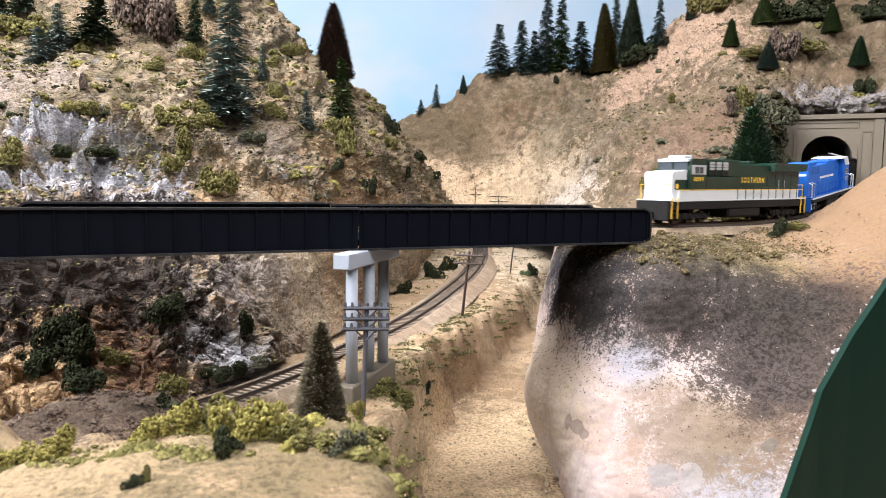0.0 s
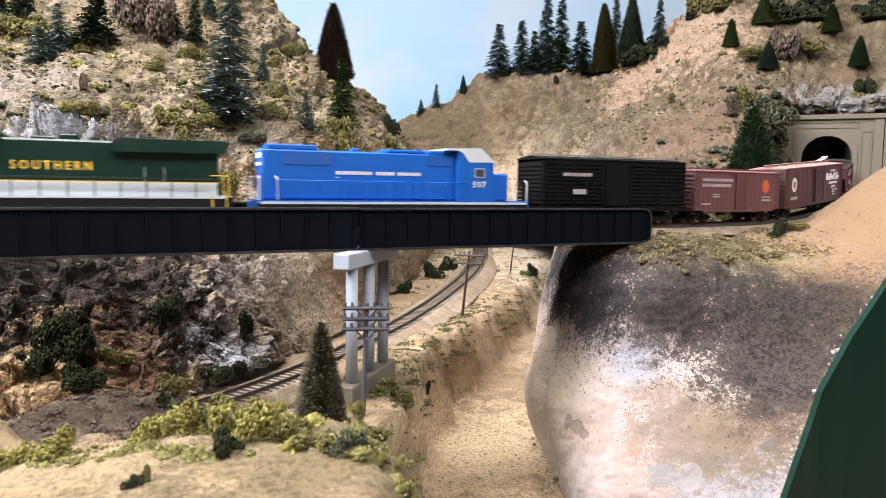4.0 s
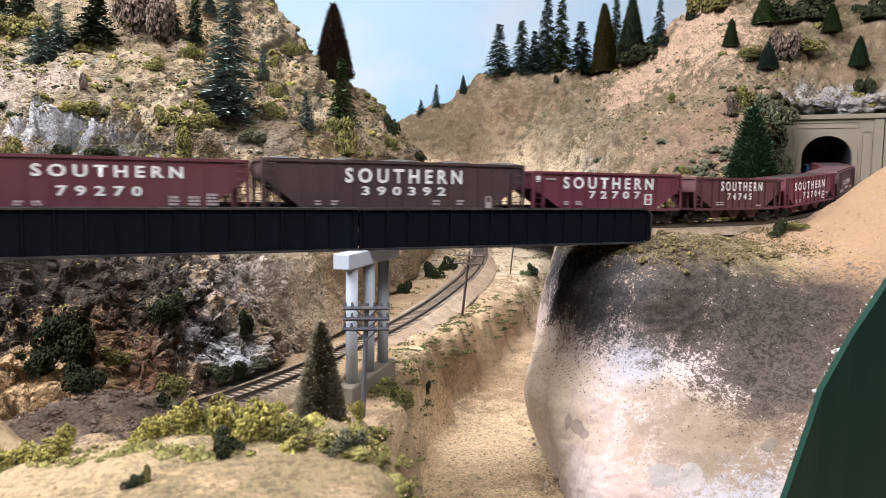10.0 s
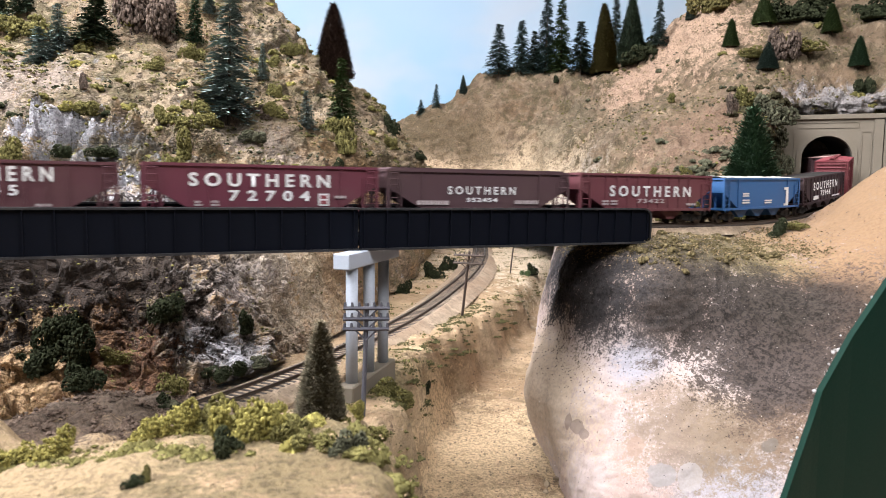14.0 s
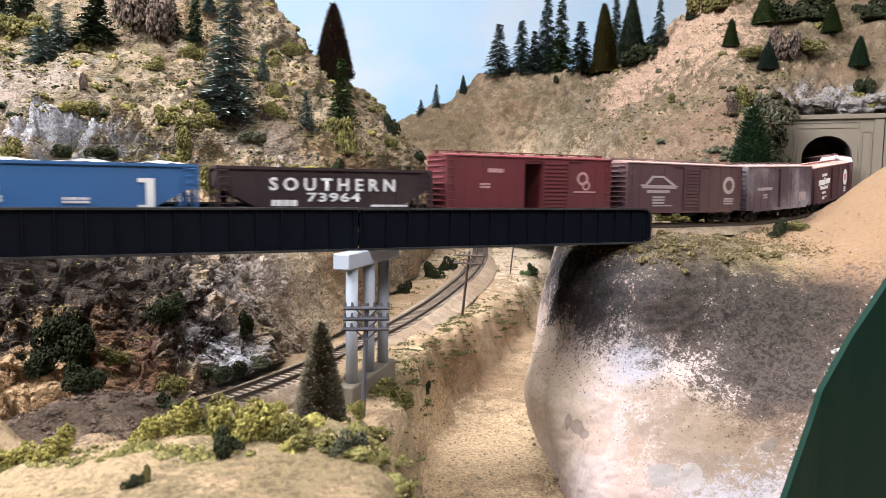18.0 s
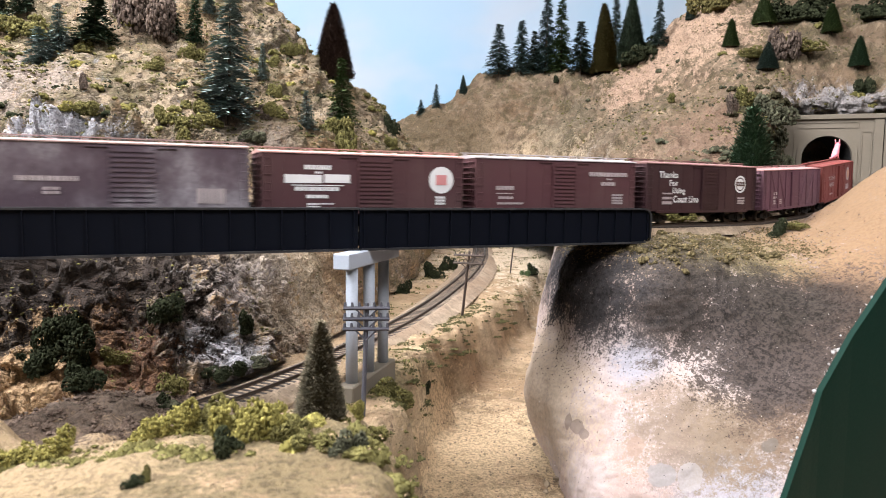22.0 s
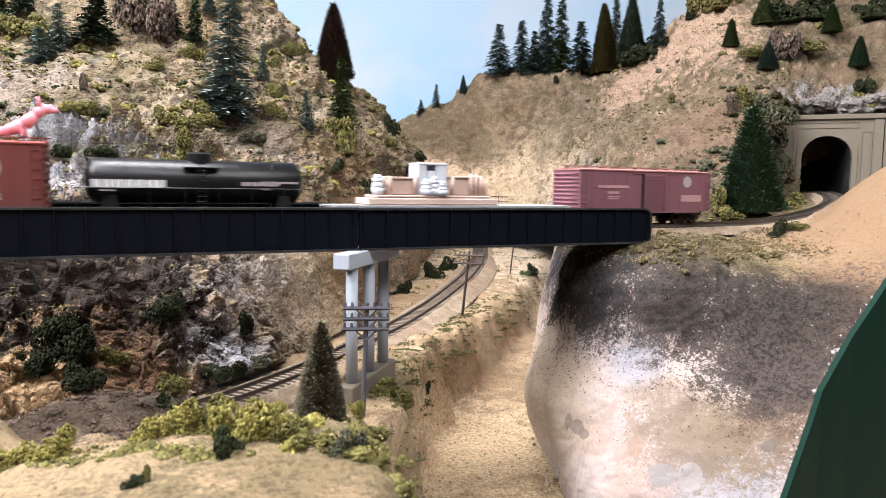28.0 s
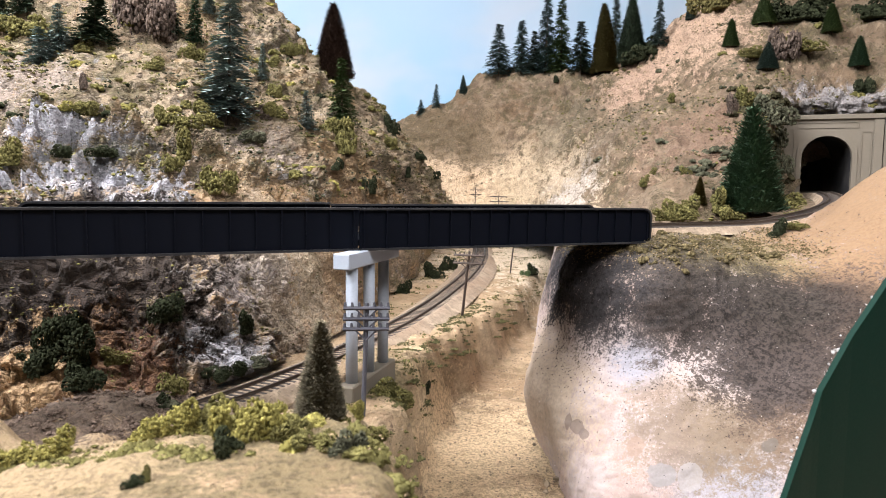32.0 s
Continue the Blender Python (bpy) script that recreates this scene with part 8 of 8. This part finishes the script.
# crumbs of turf and stones strewn over the land
def strewn(name, land, count, size, material, label, keep, seed, category="turf", lift=0.3, flat=0.7):
    rng = np.random.RandomState(seed)
    me = bpy.data.objects[land].data
    n = len(me.polygons)
    co, no, ar = np.zeros(n * 3), np.zeros(n * 3), np.zeros(n)
    me.polygons.foreach_get("center", co)
    me.polygons.foreach_get("normal", no)
    me.polygons.foreach_get("area", ar)
    co, no = co.reshape(-1, 3), no.reshape(-1, 3)
    pool = rng.choice(n, 30000, p=ar / ar.sum())
    w = np.clip([keep(Vector(co[k]), abs(no[k, 2])) for k in pool], 0, 1)
    idx = pool[rng.choice(len(pool), count, p=w / w.sum())]
    sz = size * (0.4 + 1.0 * rng.rand(count) ** 2)
    c = co[idx] + rng.normal(size=(count, 3)) * np.array([0.0026, 0.0026, 0.0003]) + np.array([0, 0, 1]) * (sz * lift)[:, None]
    ob = new(name, clump_mesh(name, c, sz, material, rng, flat, True))
    tagged(ob, label, category, kind="stuff")
    return ob


def tufts(land, count, spread, size, material, label, keep, seed, crumbs=26):
    """Small heaps of ground foam strewn over the land."""
    rng = np.random.RandomState(seed)
    me = bpy.data.objects[land].data
    n = len(me.polygons)
    co, no, ar = np.zeros(n * 3), np.zeros(n * 3), np.zeros(n)
    me.polygons.foreach_get("center", co)
    me.polygons.foreach_get("normal", no)
    me.polygons.foreach_get("area", ar)
    co, no = co.reshape(-1, 3), no.reshape(-1, 3)
    pool = rng.choice(n, 9000, p=ar / ar.sum())
    w = np.clip([keep(Vector(co[k]), abs(no[k, 2])) for k in pool], 0, 1)
    idx = pool[rng.choice(len(pool), count, p=w / w.sum())]
    r = spread * (0.45 + 0.9 * rng.rand(count) ** 1.5)
    d = rng.normal(size=(count, crumbs, 3))
    d /= np.linalg.norm(d, axis=2, keepdims=True)
    d[..., 2] = np.abs(d[..., 2]) * 0.75 - 0.15
    c = co[idx][:, None] + d * (r[:, None] * (0.55 + 0.45 * rng.rand(count, crumbs)))[..., None]
    sz = np.repeat(r, crumbs) / spread * size * (0.6 + 0.8 * rng.rand(count * crumbs))
    return tagged(new("turf", clump_mesh("turf", c.reshape(-1, 3), sz, material, rng, 0.9)), label, "turf", kind="stuff")


def patchy(scale, lo, hi, seed=0.0, low_z=0.0):
    def keep(c, up):
        return step_between(lo, hi, noise.fractal(c * scale + Vector((seed, 0, 0)), 1.0, 2.0, 4)) * step_between(0.15, 0.5, up) * (1 if c.z > low_z else 0.15)
    return keep


M_STONES = paint("loose_stones", (0.2, 0.15, 0.1), 0.9, 0.0, 0.6, (0.05, 0.04, 0.03), 200)
TF = "fine ground foam turf on the hillside"
SC = "straw coloured crumbs on the hillside"
strewn("turf", "hillside_left", 26000, 0.002, LEAF["moss"], TF, patchy(14, -0.1, 0.25, 0.0, 1.27), 1)
strewn("turf", "hillside_left", 9000, 0.0019, LEAF["grey"], TF, patchy(17, -0.05, 0.3, 5.0, 1.27), 2)
strewn("turf", "hillside_left", 15000, 0.0013, LEAF["straw"], SC, patchy(9, -0.5, 0.3, 9.0, 1.25), 3)
strewn("turf", "rock_face", 1500, 0.0012, LEAF["moss"], TF, patchy(20, 0.0, 0.35, 2.0), 24)
strewn("turf", "hillside_left", 5000, 0.0019, LEAF["deep"], TF, patchy(20, 0.0, 0.35, 2.0), 4)
strewn("turf", "hillside_back", 9000, 0.0021, LEAF["moss"], TF, lambda c, up: patchy(11, -0.05, 0.3)(c, up) * (1.0 if c.x > 0.25 else 0.15), 5)
strewn("turf", "hillside_back", 9000, 0.0018, LEAF["straw"], SC, patchy(9, -0.4, 0.3, 3.0), 6)
strewn("turf", "hillside_back", 7000, 0.0021, LEAF["grey"], TF, lambda c, up: patchy(15, -0.1, 0.3, 7.0)(c, up) * (1.0 if c.x > 0.28 else 0.12), 7)
strewn("turf", "headland", 14000, 0.00075, LEAF["ledge"], "olive turf on the ledge", lambda c, up: step_between(1.24, 1.255, c.z) * step_between(0.33, 0.27, c.x) * (0.15 + step_between(-0.2, 0.2, noise.noise(c * 30))), 8)
strewn("turf", "headland", 9000, 0.0006, LEAF["straw"], "straw crumbs on the ledge and bank", lambda c, up: step_between(1.235, 1.255, c.z) * step_between(0.3, 0.24, c.x), 18)
strewn("turf", "headland", 1200, 0.0006, LEAF["dead"], "fine brown crumbs on the sandy bank", lambda c, up: step_between(1.235, 1.255, c.z) * step_between(0.22, 0.28, c.x), 19)
strewn("charcoal", "headland", 11000, 0.0005, foliage("charcoal_crumbs", (0.035, 0.03, 0.028)), "dark crumbs on the pale slope", lambda c, up: max(step_between(0.11, 0.05, (c - Vector((0.1302, 0.5454, 1.2237))).length), 0.8 * step_between(0.11, 0.05, (c - Vector((0.2374, 0.4837, 1.2065))).length), 0.45 * step_between(0.12, 0.05, (c - Vector((0.1824, 0.4938, 1.2077))).length), 0.012), 9, "gravel")
strewn("gravel", "headland", 700, 0.0004, foliage("pale_crumbs", (0.5, 0.46, 0.42)), "pale crumbs on the slope", lambda c, up: step_between(1.27, 1.2, c.z), 10, "gravel")
strewn("gravel", "ground", 5000, 0.0008, M_STONES, "small loose stones on the sand", lambda c, up: step_between(0.2, 0.9, up) * (0.25 if c.z > 1.13 else 1.0) * (1.0 if 0.25 < c.y < 1.0 else 0.0), 11, "gravel")
strewn("turf", "ground", 9000, 0.0012, LEAF["moss"], "moss turf on the valley ground", lambda c, up: step_between(-0.1, 0.2, noise.fractal(c * 18, 1.0, 2.0, 4)) * (1.0 if (-0.1 < c.x < 0.2 and c.y > 0.3 and c.z > 1.135) else 0.0), 12)
strewn("turf", "ground", 3500, 0.0008, LEAF["straw"], "straw crumbs on the sandy mound", lambda c, up: (1.0 if c.y < 0.36 and c.z > 1.16 else 0.0), 13)
strewn("turf", "ground", 5000, 0.0012, LEAF["moss"], "moss turf on the mound", lambda c, up: step_between(-0.05, 0.25, noise.fractal(c * 16 + Vector((2, 0, 0)), 1.0, 2.0, 4)) * (1.0 if (0.24 < c.y < 0.4 and -0.16 < c.x < 0.0 and c.z > 1.16) else 0.0), 14)
strewn("turf", "trackbed", 2500, 0.0014, LEAF["moss"], "moss turf beside the upper track", lambda c, up: 1.0 if up > 0.5 else 0.0, 15)

strewn("turf", "ground", 12000, 0.0009, LEAF["bank"], "moss turf along the top of the gully bank", lambda c, up: step_between(-0.055, -0.02, c.x - gully_edge(c.y)) * step_between(0.02, 0.008, c.x - gully_edge(c.y)) * step_between(0.4, 0.47, c.y) * step_between(1.1, 0.95, c.y) * step_between(-0.1, 0.1, noise.noise(c * 35)) * (1.0 if c.z > 1.115 else 0.0), 21)
strewn("gravel", "headland", 3500, 0.0006, foliage("pale_ballast_grains", (0.2, 0.165, 0.14)), "pale ballast grains beside the upper track", lambda c, up: step_between(1.2545, 1.258, c.z) * step_between(0.34, 0.3, c.x) * (1.0 if c.x > 0.1 else 0.0), 22, "gravel")
strewn("gravel", "ground", 4000, 0.0009, M_STONES, "pebbles on the gully floor", lambda c, up: (1.0 if c.z < 1.1 and 0.3 < c.y < 0.9 and c.x < 0.25 else 0.0), 23, "gravel")

TT = "small heaps of ground foam on the hillside"
tufts("hillside_left", 430, 0.0062, 0.0021, LEAF["moss"], TT, lambda c, up: patchy(12, 0.0, 0.3, 0.0, 1.29)(c, up) * step_between(1.29, 1.31, c.z), 31)
tufts("hillside_left", 150, 0.006, 0.002, LEAF["deep"], TT, lambda c, up: patchy(13, 0.05, 0.3, 4.0, 1.29)(c, up) * step_between(1.29, 1.31, c.z), 32)
tufts("hillside_left", 160, 0.006, 0.002, LEAF["tuft"], TT, lambda c, up: patchy(12, 0.05, 0.3, 0.3, 1.29)(c, up) * step_between(1.29, 1.31, c.z), 33)
tufts("hillside_back", 150, 0.008, 0.0027, LEAF["moss"], TT, lambda c, up: patchy(10, 0.0, 0.3)(c, up) * step_between(0.3, 0.45, c.x) * step_between(1.38, 1.46, c.z), 34)
tufts("hillside_back", 110, 0.006, 0.0022, LEAF["grey"], TT, lambda c, up: patchy(12, 0.0, 0.3, 6.0)(c, up) * step_between(0.22, 0.3, c.x), 35)
tufts("ground", 30, 0.004, 0.0009, LEAF["yellow"], "yellow-green foam on the sandy mound", lambda c, up: 1.0 if (-0.12 < c.x < -0.045 and 0.245 < c.y < 0.282 and c.z > 1.18) else 0.0, 36, 60)
tufts("ground", 60, 0.0038, 0.0009, LEAF["moss"], "moss foam on the sandy mound", lambda c, up: 1.0 if (-0.1 < c.x < -0.008 and 0.225 < c.y < 0.3 and c.z > 1.18 and c.y > 0.2 - c.x * 0.5) else 0.0, 37, 60)
tufts("ground", 26, 0.0045, 0.0015, LEAF["grey"], "grey-brown foam on the rubble beside the lower track", lambda c, up: 1.0 if (-0.186 < c.x < -0.166 and 0.425 < c.y < 0.455) else 0.0, 38)
strewn("gravel", "ground", 3500, 0.0013, foliage("brown_rubble", (0.11, 0.08, 0.062)), "brown rubble at the foot of the rock face", lambda c, up: 1.0 if (-0.27 < c.x < -0.15 and 0.38 < c.y < 0.5) else 0.0, 41, "gravel")
tufts("hillside_back", 170, 0.0085, 0.0026, LEAF["vine"], "dark olive vines trailing beside the tunnel portal", lambda c, up: step_between(0.1, 0.05, (c - Vector((0.475, 1.05, 1.38))).length), 42)
tufts("hillside_back", 70, 0.006, 0.002, LEAF["grey"], "grey-green scrub on the bank beside the fir", lambda c, up: step_between(0.06, 0.02, (c - Vector((0.345, 0.91, 1.325))).length), 43)
tufts("headland", 130, 0.0034, 0.0011, LEAF["ledge"], "olive foam on the ledge", lambda c, up: step_between(1.238, 1.252, c.z) * step_between(0.29, 0.26, c.x) * (1.0 if c.x > 0.12 and c.y < 0.62 else 0.0), 39)

rng = np.random.RandomState(51)
edge = spline(line, rng.rand(60) * 0.95) + rng.normal(size=(60, 3)) * np.array([0.0006, 0.0004, 0.0012]) - np.array([0.001, 0.0, 0.0004])
tagged(new("plaster", clump_mesh("plaster", edge, 0.0002 + 0.0009 * rng.rand(60) ** 4, paint("plaster_white", (0.3, 0.29, 0.28), 0.8), rng, 1.0)), "bits of white plaster along the fascia edge", "plaster", kind="stuff")
foot = spline(HEAD_ROWS[-1][1:5], rng.rand(26)) + np.array([-0.004, -0.006, 0.004]) + rng.normal(size=(26, 3)) * np.array([0.004, 0.004, 0.0015])
tagged(new("stones", clump_mesh("stones", foot, 0.001 + 0.0028 * rng.rand(26) ** 2, M_STONES, rng, 0.8)), "dark stones at the foot of the pale slope", "stones", kind="stuff")

# ---- telegraph poles ----
def telegraph_pole(foot, top, arms, reach, material, label, r=0.0012, turn=0.0, pins=True):
    pole = tagged(new("telegraph_pole"), label, "utility pole", "telegraph poles along the lower track")
    a, b = Vector(foot), Vector(top)
    pole.matrix_basis = Matrix.Translation(a)
    d = b - a
    bm = bmesh.new()
    tube(bm, -d.normalized() * 0.015, d, r, r * 0.75, n=10)
    part("post", bm, material, pole)
    e = Vector((math.cos(turn), math.sin(turn), 0))
    for f in arms:
        p = d * f
        bm = bmesh.new()
        tube(bm, p - e * reach + Vector((0, -r, 0)), p + e * reach + Vector((0, -r, 0)), r * 0.8, n=6)
        part("crossarm", bm, material, pole)
        for sgn in (-1, 1):
            bm = bmesh.new()
            tube(bm, p + e * reach * 0.5 * sgn + Vector((0, -r, 0)), p - d.normalized() * reach * 0.5 + Vector((0, -r, 0)), r * 0.35, n=5)
            part("brace", bm, material, pole)
        if pins:
            for k in (-0.92, -0.62, -0.32, 0.32, 0.62, 0.92):
                bm = bmesh.new()
                q = p + e * reach * k + Vector((0, -r, 0))
                tube(bm, q, q + Vector((0, 0, 0.0036)), 0.0011, 0.0007, n=6)
                part("insulator", bm, material, pole)
    return pole


telegraph_pole((-0.047, 0.4201, 1.168), (-0.0455, 0.4254, 1.2291), (0.955, 0.85, 0.75), 0.014, GREYWOOD, "dark grey telegraph pole with three crossarms beside the pier", 0.0016, turn=0.1)
telegraph_pole((0.0240, 0.8351, 1.1475, 0.845)[:3], (0.0296, 0.7868, 1.2284), (0.95, 0.83), 0.0175, WOOD, "brown wooden telegraph pole with two crossarms beside the track", 0.0017, turn=-0.35)
telegraph_pole((0.1089, 1.1352, 1.1629, 1.143)[:3], (0.1134, 1.0997, 1.2485), (0.95, 0.85), 0.015, WOOD, "brown wooden telegraph pole on the turf bank", 0.0013, turn=-0.3)
telegraph_pole((0.0954, 1.1969, 1.212), (0.0925, 1.2035, 1.2872), (0.97, 0.86), 0.015, WOOD, "distant brown telegraph pole in the valley", 0.0011, turn=-0.2, pins=False)
telegraph_pole((0.0578, 1.3469, 1.2057), (0.0608, 1.3552, 1.3), (0.95, 0.86), 0.013, WOOD, "distant brown telegraph pole in the valley", 0.0011, turn=0.5, pins=False)


# ---- what moves ----
def motions():
    """The train rolls from the tunnel over the bridge at an even pace."""
    for ob, mid, length in CARS:
        half = length * 0.34
        rows = []
        for k in range(65):
            t = k * 0.5
            s = mid - travel(t)
            ax, ay, az, _ = on_line(s - half)
            bx, by, bz, _ = on_line(s + half)
            d = Vector((bx - ax, by - ay, bz - az))
            rows.append((t, Matrix.Translation(((ax + bx) / 2, (ay + by) / 2, (az + bz) / 2)) @ pose(0, 0, 0, rz=math.degrees(math.atan2(d.y, d.x))) @ pose(0, 0, 0, ry=-math.degrees(math.asin(d.z / d.length)))))
        walk(ob, rows)


motions()
